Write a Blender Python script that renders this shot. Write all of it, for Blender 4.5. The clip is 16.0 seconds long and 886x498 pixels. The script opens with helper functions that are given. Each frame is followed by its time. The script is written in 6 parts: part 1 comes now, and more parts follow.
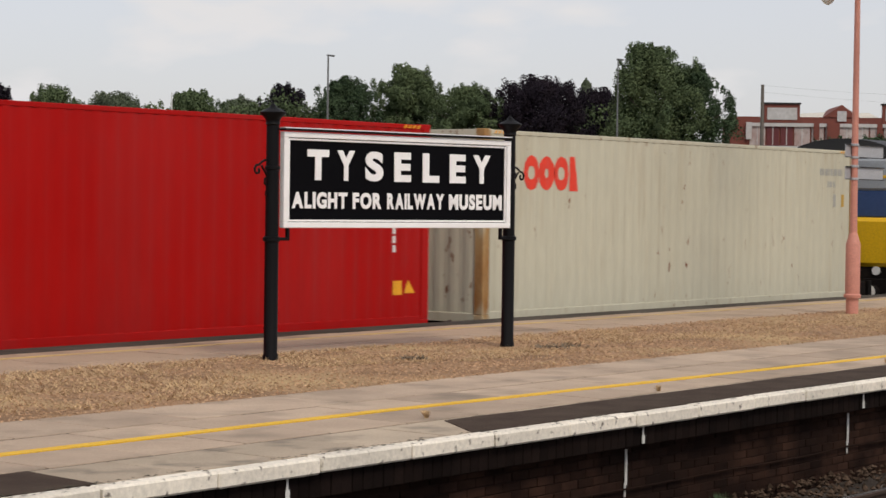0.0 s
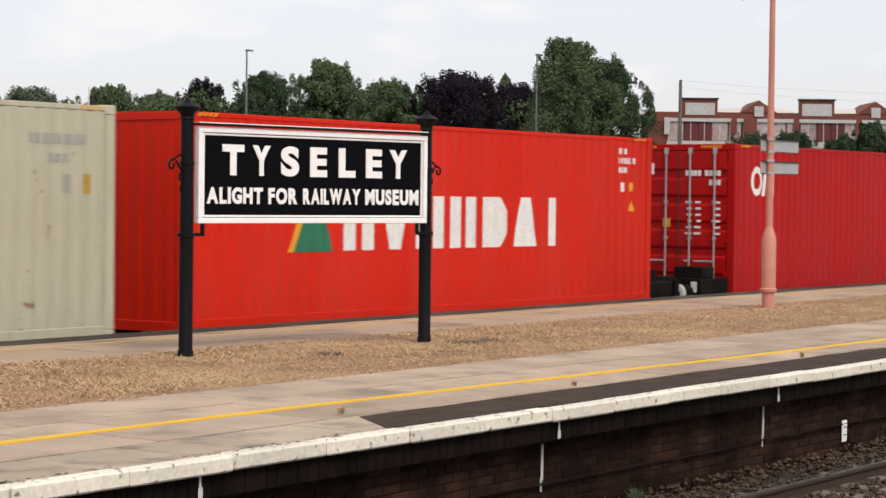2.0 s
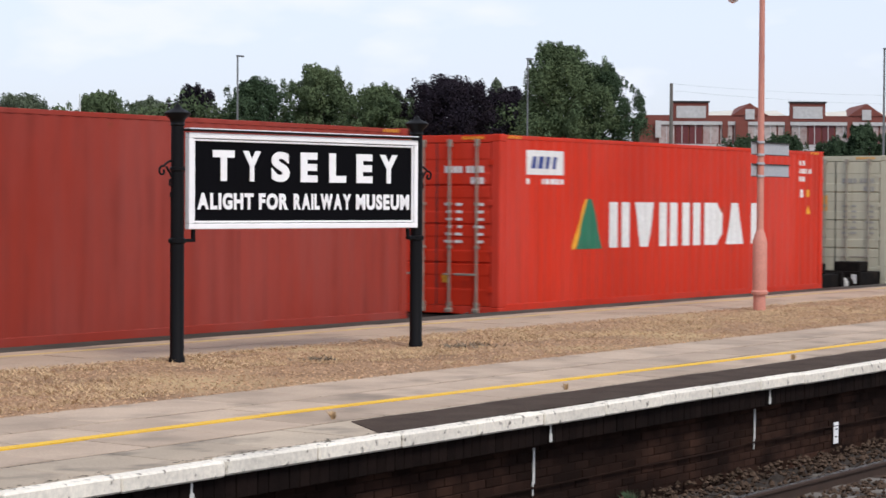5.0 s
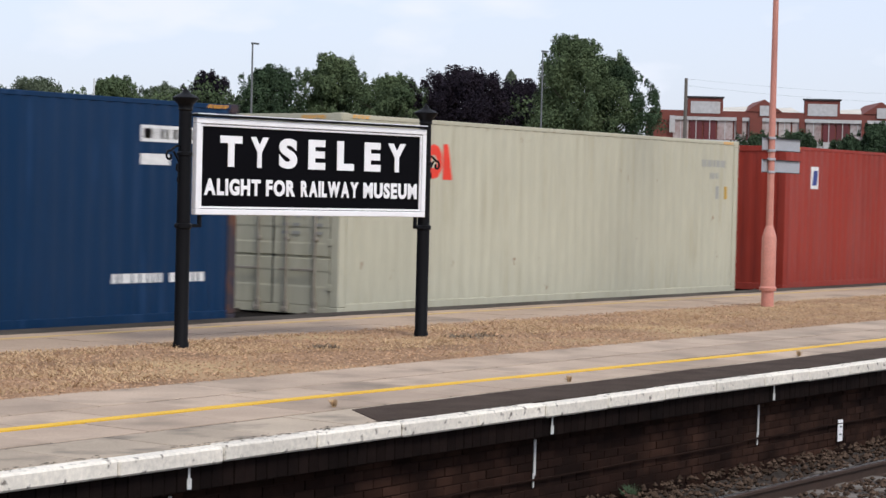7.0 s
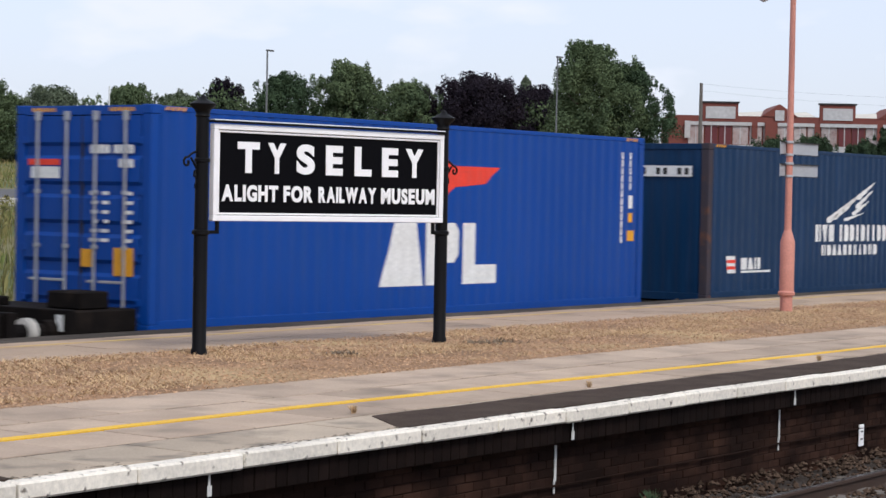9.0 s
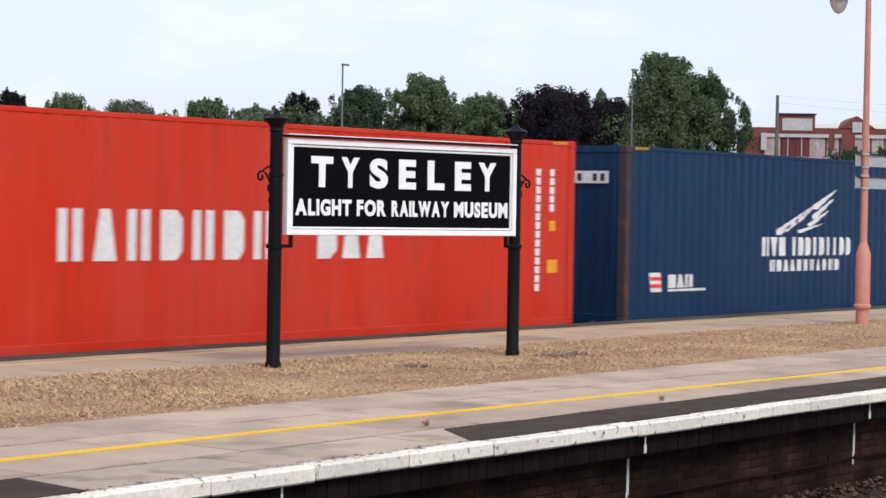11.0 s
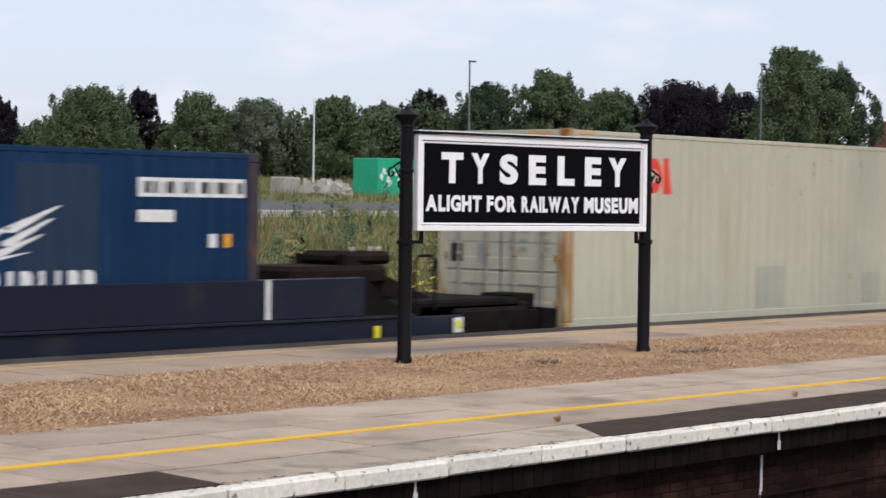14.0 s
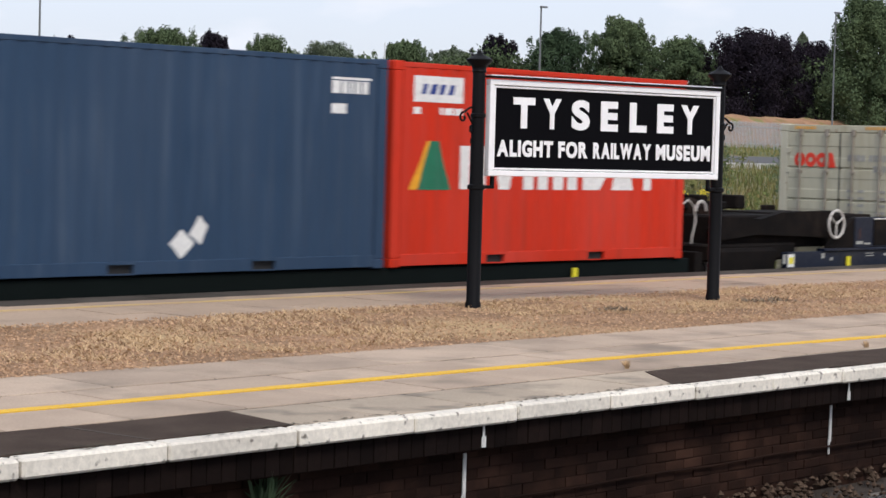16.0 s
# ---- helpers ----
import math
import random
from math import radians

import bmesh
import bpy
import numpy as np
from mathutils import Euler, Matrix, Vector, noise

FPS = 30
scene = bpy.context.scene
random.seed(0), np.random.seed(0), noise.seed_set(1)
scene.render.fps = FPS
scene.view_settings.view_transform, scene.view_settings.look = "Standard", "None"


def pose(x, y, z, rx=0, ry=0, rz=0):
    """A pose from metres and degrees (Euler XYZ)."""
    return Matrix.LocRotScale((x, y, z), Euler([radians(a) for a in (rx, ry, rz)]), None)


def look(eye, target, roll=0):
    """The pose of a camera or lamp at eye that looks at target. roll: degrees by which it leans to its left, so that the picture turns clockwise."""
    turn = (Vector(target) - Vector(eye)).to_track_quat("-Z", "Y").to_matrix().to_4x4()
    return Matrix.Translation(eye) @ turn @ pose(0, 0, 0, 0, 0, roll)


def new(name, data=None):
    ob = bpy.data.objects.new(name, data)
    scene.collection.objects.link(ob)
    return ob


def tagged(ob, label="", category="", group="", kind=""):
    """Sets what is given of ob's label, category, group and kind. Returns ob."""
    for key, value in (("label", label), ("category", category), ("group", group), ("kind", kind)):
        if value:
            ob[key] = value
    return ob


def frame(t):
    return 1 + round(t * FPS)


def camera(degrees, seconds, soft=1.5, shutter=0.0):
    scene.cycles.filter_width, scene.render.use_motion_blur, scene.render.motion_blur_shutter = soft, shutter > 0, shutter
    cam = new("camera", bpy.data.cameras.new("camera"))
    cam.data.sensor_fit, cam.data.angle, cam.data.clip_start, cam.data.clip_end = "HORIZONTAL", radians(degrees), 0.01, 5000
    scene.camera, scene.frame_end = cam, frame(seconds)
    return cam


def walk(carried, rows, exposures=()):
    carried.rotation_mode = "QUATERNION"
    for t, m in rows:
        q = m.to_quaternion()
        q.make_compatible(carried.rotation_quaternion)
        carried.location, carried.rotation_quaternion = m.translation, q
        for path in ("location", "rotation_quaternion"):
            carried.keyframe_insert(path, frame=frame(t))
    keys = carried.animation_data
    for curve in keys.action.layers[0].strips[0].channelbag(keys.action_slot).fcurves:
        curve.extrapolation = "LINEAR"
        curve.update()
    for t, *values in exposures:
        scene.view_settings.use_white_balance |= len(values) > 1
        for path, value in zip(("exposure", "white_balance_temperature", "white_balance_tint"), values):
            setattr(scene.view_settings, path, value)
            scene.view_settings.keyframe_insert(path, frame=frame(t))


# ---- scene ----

# x runs along the railway, y across it away from the camera, z up; z = 0 is the island platform's top.
cam = camera(24.27, 16.0, soft=1.5, shutter=0.2)

ROWS = [  # seconds, eye x, y, z, yaw to the left of +y, pitch, roll
    (0.0, -0.115, -0.002, 1.719, -52.574, -1.334, 0.769),
    (0.5, -0.102, -0.009, 1.721, -53.529, -1.391, 0.858),
    (1.0, -0.077, 0.006, 1.723, -53.425, -1.651, 0.682),
    (1.5, -0.075, -0.010, 1.725, -53.856, -1.403, 0.643),
    (2.0, -0.037, 0.006, 1.717, -54.798, -1.439, 0.673),
    (2.5, -0.021, 0.008, 1.713, -55.590, -1.511, 0.580),
    (3.0, -0.020, 0.009, 1.716, -55.427, -1.342, 0.526),
    (3.5, -0.050, -0.006, 1.717, -55.514, -1.179, 0.589),
    (4.0, -0.033, 0.000, 1.718, -55.350, -1.413, 0.294),
    (4.5, -0.031, -0.007, 1.719, -55.626, -1.357, 0.198),
    (5.0, -0.037, -0.010, 1.717, -55.016, -1.312, 0.350),
    (5.2, -0.044, -0.010, 1.719, -53.869, -1.047, 0.040),
    (7.3, 0.049, -0.032, 1.702, -54.708, -1.553, 1.503),
    (7.5, 0.039, -0.026, 1.703, -54.646, -1.459, 1.536),
    (8.0, 0.064, -0.010, 1.696, -54.768, -1.420, 1.620),
    (8.5, 0.075, 0.007, 1.698, -54.136, -1.568, 1.431),
    (9.0, 0.083, 0.039, 1.691, -54.257, -1.396, 1.133),
    (9.5, 0.069, -0.001, 1.707, -53.488, -1.391, 0.961),
    (10.0, 0.071, -0.008, 1.695, -52.773, -1.378, 0.794),
    (10.2, 0.069, -0.009, 1.695, -52.596, -1.193, 0.812),
    (12.3, 0.050, -0.029, 1.696, -51.826, -1.143, 0.995),
    (12.5, 0.048, -0.031, 1.696, -51.807, -1.102, 1.012),
    (13.0, 0.075, 0.005, 1.701, -51.788, -0.917, 1.136),
    (13.5, 0.054, 0.006, 1.694, -51.073, -0.672, 0.961),
    (14.0, 0.033, 0.007, 1.687, -48.618, -1.219, 0.786),
    (14.5, 0.016, 0.019, 1.682, -47.349, -2.084, 0.886),
    (15.0, -0.007, -0.001, 1.682, -46.847, -2.427, 0.888),
    (15.5, 0.012, 0.035, 1.683, -46.507, -2.153, 1.149),
    (16.0, 0.018, 0.026, 1.678, -46.760, -2.768, 1.530),
]


def aimed(x, y, z, yaw, pitch, roll):
    a, b = radians(yaw), radians(pitch)
    ahead = Vector((-math.sin(a) * math.cos(b), math.cos(a) * math.cos(b), math.sin(b)))
    return look((x, y, z), Vector((x, y, z)) + 10 * ahead, roll)


EXPOSURES = [(0.0, 0.02, 6900, 10), (1.5, -0.04, 6900, 10), (2.0, 0.34, 6850, 10), (2.5, 0.36, 6850, 10), (3.5, 0.32, 6800, 10), (4.5, 0.36, 6250, 10), (5.0, 0.36, 6150, 10),
             (8.0, 0.28, 6100, 10), (9.0, 0.3, 6100, 10), (12.5, 0.45, 6100, 10), (13.5, 0.16, 6100, 10), (14.0, 0.2, 6150, 10), (15.0, 0.3, 6250, 10), (16.0, 0.3, 6200, 10)]
walk(cam, [(t, aimed(*row)) for t, *row in ROWS], EXPOSURES)

# ---- light: a bright, thinly clouded sky and a wide, weak sun behind the camera ----
SUN_TURN, SUN_HEIGHT = radians(203), radians(48)
world = bpy.data.worlds.new("sky")
scene.world = world
world.use_nodes = True
wn, wl = world.node_tree.nodes, world.node_tree.links
wn.clear()
sky = wn.new("ShaderNodeTexSky")
sky.sky_type, sky.sun_disc = "NISHITA", False
sky.sun_elevation, sky.sun_rotation, sky.air_density, sky.dust_density = SUN_HEIGHT, SUN_TURN, 1.0, 2.0
skyscale = wn.new("ShaderNodeVectorMath")
skyscale.operation = "SCALE"
skyscale.inputs["Scale"].default_value = 0.16
skytint = wn.new("ShaderNodeVectorMath")
skytint.operation = "MULTIPLY"
skytint.inputs[1].default_value = (0.96, 0.968, 1.16)
wl.new(sky.outputs[0], skytint.inputs[0])
wl.new(skytint.outputs[0], skyscale.inputs[0])
coord = wn.new("ShaderNodeTexCoord")
stretch = wn.new("ShaderNodeMapping")
stretch.inputs["Scale"].default_value = (1.0, 1.0, 2.6)
wl.new(coord.outputs["Generated"], stretch.inputs[0])
clouds = wn.new("ShaderNodeTexNoise")
clouds.inputs["Scale"].default_value, clouds.inputs["Detail"].default_value, clouds.inputs["Roughness"].default_value = 13.0, 4, 0.45
wl.new(stretch.outputs[0], clouds.inputs["Vector"])
cover = wn.new("ShaderNodeMapRange")
cover.inputs["From Min"].default_value, cover.inputs["From Max"].default_value = 0.53, 0.66
cover.inputs["To Min"].default_value, cover.inputs["To Max"].default_value = 0.68, 1.0
wl.new(clouds.outputs["Fac"], cover.inputs["Value"])
skymix = wn.new("ShaderNodeMix")
skymix.data_type = "RGBA"
skymix.inputs["B"].default_value = (0.885, 0.9, 0.955, 1)
wl.new(cover.outputs[0], skymix.inputs["Factor"])
wl.new(skyscale.outputs[0], skymix.inputs["A"])
back = wn.new("ShaderNodeBackground")
back.inputs["Strength"].default_value = 0.82
wl.new(skymix.outputs["Result"], back.inputs["Color"])
wout = wn.new("ShaderNodeOutputWorld")
wl.new(back.outputs[0], wout.inputs["Surface"])

sun = new("sun", bpy.data.lights.new("sun", "SUN"))
sun.data.energy, sun.data.angle, sun.data.color = 1.75, radians(16), (1.0, 0.92, 0.80)
sun.matrix_world = look((0, 0, 30), (20 * math.sin(0.4), 20 * math.cos(0.4), 30 - 20 * math.tan(SUN_HEIGHT)))


# ---- materials ----
def material(name, colour, rough=0.7, metal=0.0, second=None, scale=3.0, fine=40.0, mix=0.5, bump=0.1, detail_size=None,
             grime=None, grime_scale=0.8, grime_low=0.55, grime_high=0.75, vary=0.0, island=False, streak=1.0, spec=0.5, bump_dist=0.01, grain=0.13, local=False, runs=None, spots=None, chalk=0.0, dents=0.0):
    """Two scales of variation, an optional third colour in patches, fine relief, and a change from piece to piece."""
    m = bpy.data.materials.new(name)
    m.use_nodes = True
    n, l = m.node_tree.nodes, m.node_tree.links
    p = n["Principled BSDF"]
    p.inputs["Roughness"].default_value, p.inputs["Metallic"].default_value = rough, metal
    p.inputs["Specular IOR Level"].default_value = spec
    mp = n.new("ShaderNodeMapping")
    mp.inputs["Scale"].default_value = (1, 1, streak)
    if local:  # fixed to the thing, from another part of the pattern for each
        shift = n.new("ShaderNodeVectorMath")
        shift.operation = "MULTIPLY_ADD"
        shift.inputs[1].default_value = (37, 11, 23)
        l.new(n.new("ShaderNodeObjectInfo").outputs["Random"], shift.inputs[0])
        l.new(n.new("ShaderNodeTexCoord").outputs["Object"], shift.inputs[2])
        l.new(shift.outputs[0], mp.inputs[0])
    else:
        l.new(n.new("ShaderNodeNewGeometry").outputs["Position"], mp.inputs[0])

    def noise_tex(s, d=5.0):
        t = n.new("ShaderNodeTexNoise")
        t.inputs["Scale"].default_value, t.inputs["Detail"].default_value = s, d
        l.new(mp.outputs[0], t.inputs["Vector"])
        return t

    def ranged(src, lo, hi, a=0.0, b=1.0):
        r = n.new("ShaderNodeMapRange")
        for key, v in (("From Min", lo), ("From Max", hi), ("To Min", a), ("To Max", b)):
            r.inputs[key].default_value = v
        l.new(src, r.inputs["Value"])
        return r.outputs[0]

    def blend(fac, a, b):
        x = n.new("ShaderNodeMix")
        x.data_type = "RGBA"
        l.new(fac, x.inputs["Factor"])
        for key, v in (("A", a), ("B", b)):
            if isinstance(v, tuple):
                x.inputs[key].default_value = (*v, 1)
            else:
                l.new(v, x.inputs[key])
        return x.outputs["Result"]

    second = second or tuple(c * 0.78 for c in colour)
    big, small = noise_tex(scale), noise_tex(fine, 4.0)
    col = blend(ranged(big.outputs["Fac"], 0.35, 0.68, 0, mix), colour, second)
    sm = n.new("ShaderNodeHueSaturation")
    l.new(col, sm.inputs["Color"])
    l.new(ranged(small.outputs["Fac"], 0.3, 0.7, 1 - grain, 1 + 0.9 * grain), sm.inputs["Value"])
    col = sm.outputs[0]
    if grime:
        g = noise_tex(grime_scale, 8.0)
        col = blend(ranged(g.outputs["Fac"], grime_low, grime_high, 0, 0.9), col, grime)
    def shaped(scale3, s, d, rough=0.55):
        m2 = n.new("ShaderNodeMapping")
        m2.inputs["Scale"].default_value = scale3
        l.new(mp.inputs[0].links[0].from_socket, m2.inputs[0])
        t = n.new("ShaderNodeTexNoise")
        t.inputs["Scale"].default_value, t.inputs["Detail"].default_value, t.inputs["Roughness"].default_value = s, d, rough
        l.new(m2.outputs[0], t.inputs["Vector"])
        return t.outputs["Fac"]

    if chalk:  # paint gone chalky in broad upright bands
        col = blend(ranged(shaped((1, 1, 0.25), 0.9, 4), 0.42, 0.68, 0, chalk), col, tuple(min(1.0, 0.72 * v + 0.12) for v in colour))
    if runs:  # thin dirty runs down the sheet, broken up along their length
        thin = n.new("ShaderNodeMath")
        thin.operation = "MULTIPLY"
        l.new(ranged(shaped((1, 1, 0.05), 7.0, 3), 0.5, 0.66, 0, 1), thin.inputs[0])
        l.new(ranged(shaped((1, 1, 1), 0.8, 3), 0.38, 0.6, 0, runs[1]), thin.inputs[1])
        col = blend(thin.outputs[0], col, runs[0])
    if spots:  # rust breaking through in small patches
        bits = n.new("ShaderNodeMath")
        bits.operation = "MULTIPLY"
        l.new(ranged(shaped((1, 1, 0.55), 5.0, 6, 0.62), spots[1], spots[1] + 0.05, 0, 1), bits.inputs[0])
        l.new(ranged(shaped((1, 1, 1), 0.55, 2), 0.4, 0.6, 0, 0.95), bits.inputs[1])
        col = blend(bits.outputs[0], col, spots[0])
    if vary or island:
        if island:
            r = n.new("ShaderNodeNewGeometry").outputs["Random Per Island"]
        else:
            r = n.new("ShaderNodeObjectInfo").outputs["Random"]
        hv = n.new("ShaderNodeHueSaturation")
        l.new(col, hv.inputs["Color"])
        l.new(ranged(r, 0, 1, 1 - vary, 1 + vary), hv.inputs["Value"])
        col = hv.outputs[0]
    l.new(col, p.inputs["Base Color"])
    l.new(ranged(small.outputs["Fac"], 0.3, 0.7, max(0.05, rough - 0.1), min(1, rough + 0.1)), p.inputs["Roughness"])
    if bump:
        b = n.new("ShaderNodeBump")
        b.inputs["Strength"].default_value, b.inputs["Distance"].default_value = bump, bump_dist
        l.new(small.outputs["Fac"], b.inputs["Height"])
        if dents:
            d2 = n.new("ShaderNodeBump")
            d2.inputs["Strength"].default_value, d2.inputs["Distance"].default_value = dents, 0.05
            l.new(shaped((1, 1, 1), 1.3, 2), d2.inputs["Height"])
            l.new(d2.outputs[0], b.inputs["Normal"])
        l.new(b.outputs[0], p.inputs["Normal"])
    return m


def train_material(name, colour, *given, **more):
    return material(name, colour, *given, local=True, **more)


def srgb(r, g, b):
    return tuple((c / 255 / 12.92) if c / 255 <= 0.04045 else ((c / 255 + 0.055) / 1.055) ** 2.4 for c in (r, g, b))


BLACK_PAINT = material("black gloss paint", (0.004, 0.004, 0.0048), 0.5, scale=6, fine=60, bump=0.05, spec=0.15)
WHITE_PAINT = material("white paint", (0.9, 0.9, 0.9), 0.5, second=(0.82, 0.8, 0.8), scale=5, bump=0.02, grain=0.03)
BOARD_BLACK = material("black board", (0.0025, 0.0025, 0.0036), 0.6, scale=3, bump=0.03, spec=0.06)
SLAB = material("paving slab", srgb(179, 160, 141), 0.9, spec=0.2, second=srgb(161, 143, 126), scale=1.6, fine=55, mix=0.8, bump=0.25, vary=0.14, grime=srgb(122, 112, 100), grime_scale=1.7, grime_low=0.52, grime_high=0.82)
SLAB_EDGE = material("worn edge slab", srgb(176, 161, 142), 0.9, spec=0.2, second=srgb(150, 138, 122), scale=1.6, fine=55, bump=0.2, vary=0.1, grime=srgb(104, 98, 90), grime_scale=2.1, grime_low=0.52, grime_high=0.72)
SLAB_FAR = material("far paving", srgb(172, 150, 128), 0.92, second=srgb(150, 130, 110), scale=0.7, fine=30, bump=0.2, grime=srgb(120, 106, 92), grime_scale=0.9, vary=0.06, island=True)
JOINT = material("joint bed", srgb(66, 57, 48), 0.95, scale=2, bump=0.3)
COPING_WHITE = material("white painted coping", (0.76, 0.705, 0.605), 0.75, spec=0.25, second=(0.56, 0.52, 0.455), scale=1.5, fine=30, bump=0.3, vary=0.08, grime=(0.13, 0.11, 0.09), grime_scale=13.0, grime_low=0.595, grime_high=0.68)
YELLOW_LINE = material("yellow line paint", srgb(222, 178, 44), 0.75, second=srgb(205, 155, 40), scale=2, fine=40, bump=0.1, grime=srgb(180, 150, 90), grime_scale=4, grime_low=0.62, grime_high=0.8)
TARMAC = material("dark tarmac patch", (0.054, 0.039, 0.031), 0.95, spec=0.06, second=(0.1, 0.076, 0.06), scale=2.5, fine=70, bump=0.5)
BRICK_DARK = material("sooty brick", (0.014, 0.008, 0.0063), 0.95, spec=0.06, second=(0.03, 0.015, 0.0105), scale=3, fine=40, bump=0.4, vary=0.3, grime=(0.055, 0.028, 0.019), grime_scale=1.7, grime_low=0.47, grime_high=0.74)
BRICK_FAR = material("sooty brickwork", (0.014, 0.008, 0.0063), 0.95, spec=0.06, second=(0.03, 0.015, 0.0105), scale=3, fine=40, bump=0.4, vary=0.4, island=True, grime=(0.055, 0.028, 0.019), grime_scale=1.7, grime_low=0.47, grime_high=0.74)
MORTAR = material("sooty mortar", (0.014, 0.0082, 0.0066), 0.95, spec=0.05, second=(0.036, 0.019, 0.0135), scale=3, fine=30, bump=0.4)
DIRT = material("black dirt and moss", (0.055, 0.05, 0.04), 0.95, spec=0.05, second=(0.09, 0.08, 0.06), scale=6, bump=0, vary=0.4, island=True)
DARK_EDGE = material("dark edge stone", (0.085, 0.075, 0.064), 0.95, spec=0.06, second=(0.05, 0.043, 0.037), scale=1.4, fine=40, mix=0.9, bump=0.4, vary=0.2, island=True)
BRICK_BLACK = material("near black brick", (0.008, 0.0055, 0.005), 0.95, spec=0.05, second=(0.018, 0.011, 0.009), scale=3, fine=40, bump=0.4, vary=0.25, island=True)
LIMEWASH = material("white lime run", (0.6, 0.6, 0.58), 0.8, second=(0.4, 0.4, 0.38), scale=9, fine=60, bump=0.2)
CHIPPINGS = material("dry wood chippings", srgb(162, 131, 103), 0.95, spec=0.15, second=srgb(126, 102, 80), scale=1.1, fine=26, mix=0.8, bump=0.8, grime=srgb(182, 158, 118), grime_scale=0.5, grime_low=0.52, grime_high=0.7, bump_dist=0.03)
CHIP = material("chippings", srgb(176, 145, 116), 0.95, spec=0.1, second=srgb(146, 116, 88), scale=4, fine=30, bump=0.2, vary=0.4, island=True)
DRY_GRASS = material("dry straw grass", srgb(190, 162, 124), 0.9, second=srgb(160, 132, 98), scale=0.8, fine=20, bump=0, vary=0.25, island=True)
BALLAST = material("ballast bed", (0.04, 0.03, 0.023), 0.95, second=(0.085, 0.064, 0.05), scale=8, fine=30, bump=0.9, bump_dist=0.04)
STONE = material("ballast stone", (0.066, 0.045, 0.032), 0.95, spec=0.08, second=(0.085, 0.058, 0.042), scale=5, fine=40, bump=0.3, vary=0.5, island=True)
RAIL_RUST = material("rusty rail", (0.06, 0.035, 0.024), 0.75, 0.3, second=(0.035, 0.022, 0.016), scale=6, fine=60, bump=0.2)
RAIL_TOP = material("polished rail head", (0.42, 0.4, 0.38), 0.3, 1.0, scale=6, bump=0.05)
SLEEPER = material("concrete sleeper", (0.16, 0.14, 0.12), 0.9, scale=5, bump=0.3)
PINK_PAINT = material("faded red post paint", srgb(196, 134, 118), 0.6, second=srgb(184, 120, 104), scale=4, fine=40, bump=0.08)
MAROON = material("dark red lantern paint", srgb(120, 40, 38), 0.4, scale=6, bump=0.03)
OPAL = material("opal glass", (0.75, 0.75, 0.73), 0.15, scale=6, bump=0)
PLATE_BACK = material("grey sign plate back", srgb(176, 178, 182), 0.45, 0.2, scale=3, bump=0.05)
GRASS_GROUND = material("rough grass ground", (0.14, 0.135, 0.05), 0.95, second=(0.16, 0.13, 0.06), scale=0.25, fine=5, mix=0.9, bump=0.5, grime=(0.06, 0.085, 0.02), grime_scale=0.12, grime_low=0.48, grime_high=0.62)
WEED = material("tall weeds", (0.105, 0.135, 0.042), 0.85, spec=0.1, second=(0.25, 0.19, 0.09), scale=0.35, fine=4, mix=0.9, bump=0, vary=0.4, island=True)
ASPHALT = material("road asphalt", (0.085, 0.083, 0.085), 0.9, scale=0.5, fine=20, bump=0.2)
RUBBLE_GREY = material("weathered rubble", (0.36, 0.34, 0.3), 0.9, second=(0.2, 0.18, 0.15), scale=1.2, fine=10, mix=0.9, bump=0.4)
KERB_GREY = material("concrete kerb", (0.42, 0.41, 0.38), 0.9, scale=0.8, fine=10, bump=0.2)
LEAF = [material("green leaves", (0.098, 0.13, 0.064), 0.8, spec=0.06, second=(0.066, 0.096, 0.05), scale=0.25, fine=2.5, mix=0.9, bump=0, vary=0.16, island=True),
        material("grey green leaves", (0.12, 0.145, 0.095), 0.8, spec=0.06, second=(0.09, 0.115, 0.075), scale=0.25, fine=2.5, mix=0.9, bump=0, vary=0.16, island=True),
        material("copper leaves", (0.018, 0.015, 0.022), 0.8, spec=0.04, second=(0.026, 0.02, 0.026), scale=0.25, fine=2.5, mix=0.9, bump=0, vary=0.4, island=True),
        material("dark green leaves", (0.054, 0.083, 0.045), 0.8, spec=0.06, second=(0.035, 0.056, 0.031), scale=0.25, fine=2.5, mix=0.9, bump=0, vary=0.16, island=True)]
BARK = material("bark", (0.07, 0.055, 0.042), 0.95, scale=2, fine=12, bump=0.5)
POLE_GREY = material("galvanised pole", (0.16, 0.165, 0.17), 0.6, 0.3, scale=1, bump=0.05)
POLE_PALE = material("pale pole", (0.62, 0.63, 0.64), 0.6, scale=1, bump=0.05)
POLE_WOOD = material("weathered wooden pole", (0.13, 0.115, 0.1), 0.9, scale=1, bump=0.2)
FACTORY_BRICK = material("red factory brick", srgb(116, 64, 55), 0.9, second=srgb(98, 53, 47), scale=0.4, fine=4, bump=0.2)
FACTORY_PALE = material("pale painted band", srgb(182, 182, 183), 0.8, second=srgb(176, 172, 170), scale=0.4, fine=3, bump=0.1)
FACTORY_ROOF = material("pale roof sheet", srgb(205, 200, 188), 0.8, scale=0.4, bump=0.1)
FACTORY_WINDOW = material("dusty factory window", srgb(150, 128, 124), 0.3, second=srgb(176, 170, 168), scale=0.7, fine=3, mix=0.9, bump=0, vary=0.2)
FACTORY_DARK = material("dark red window", srgb(96, 38, 40), 0.4, scale=0.6, bump=0, vary=0.2)
GREEN_BOX = material("green sheet steel", srgb(30, 168, 124), 0.6, second=srgb(24, 146, 108), scale=0.5, fine=5, bump=0.05)
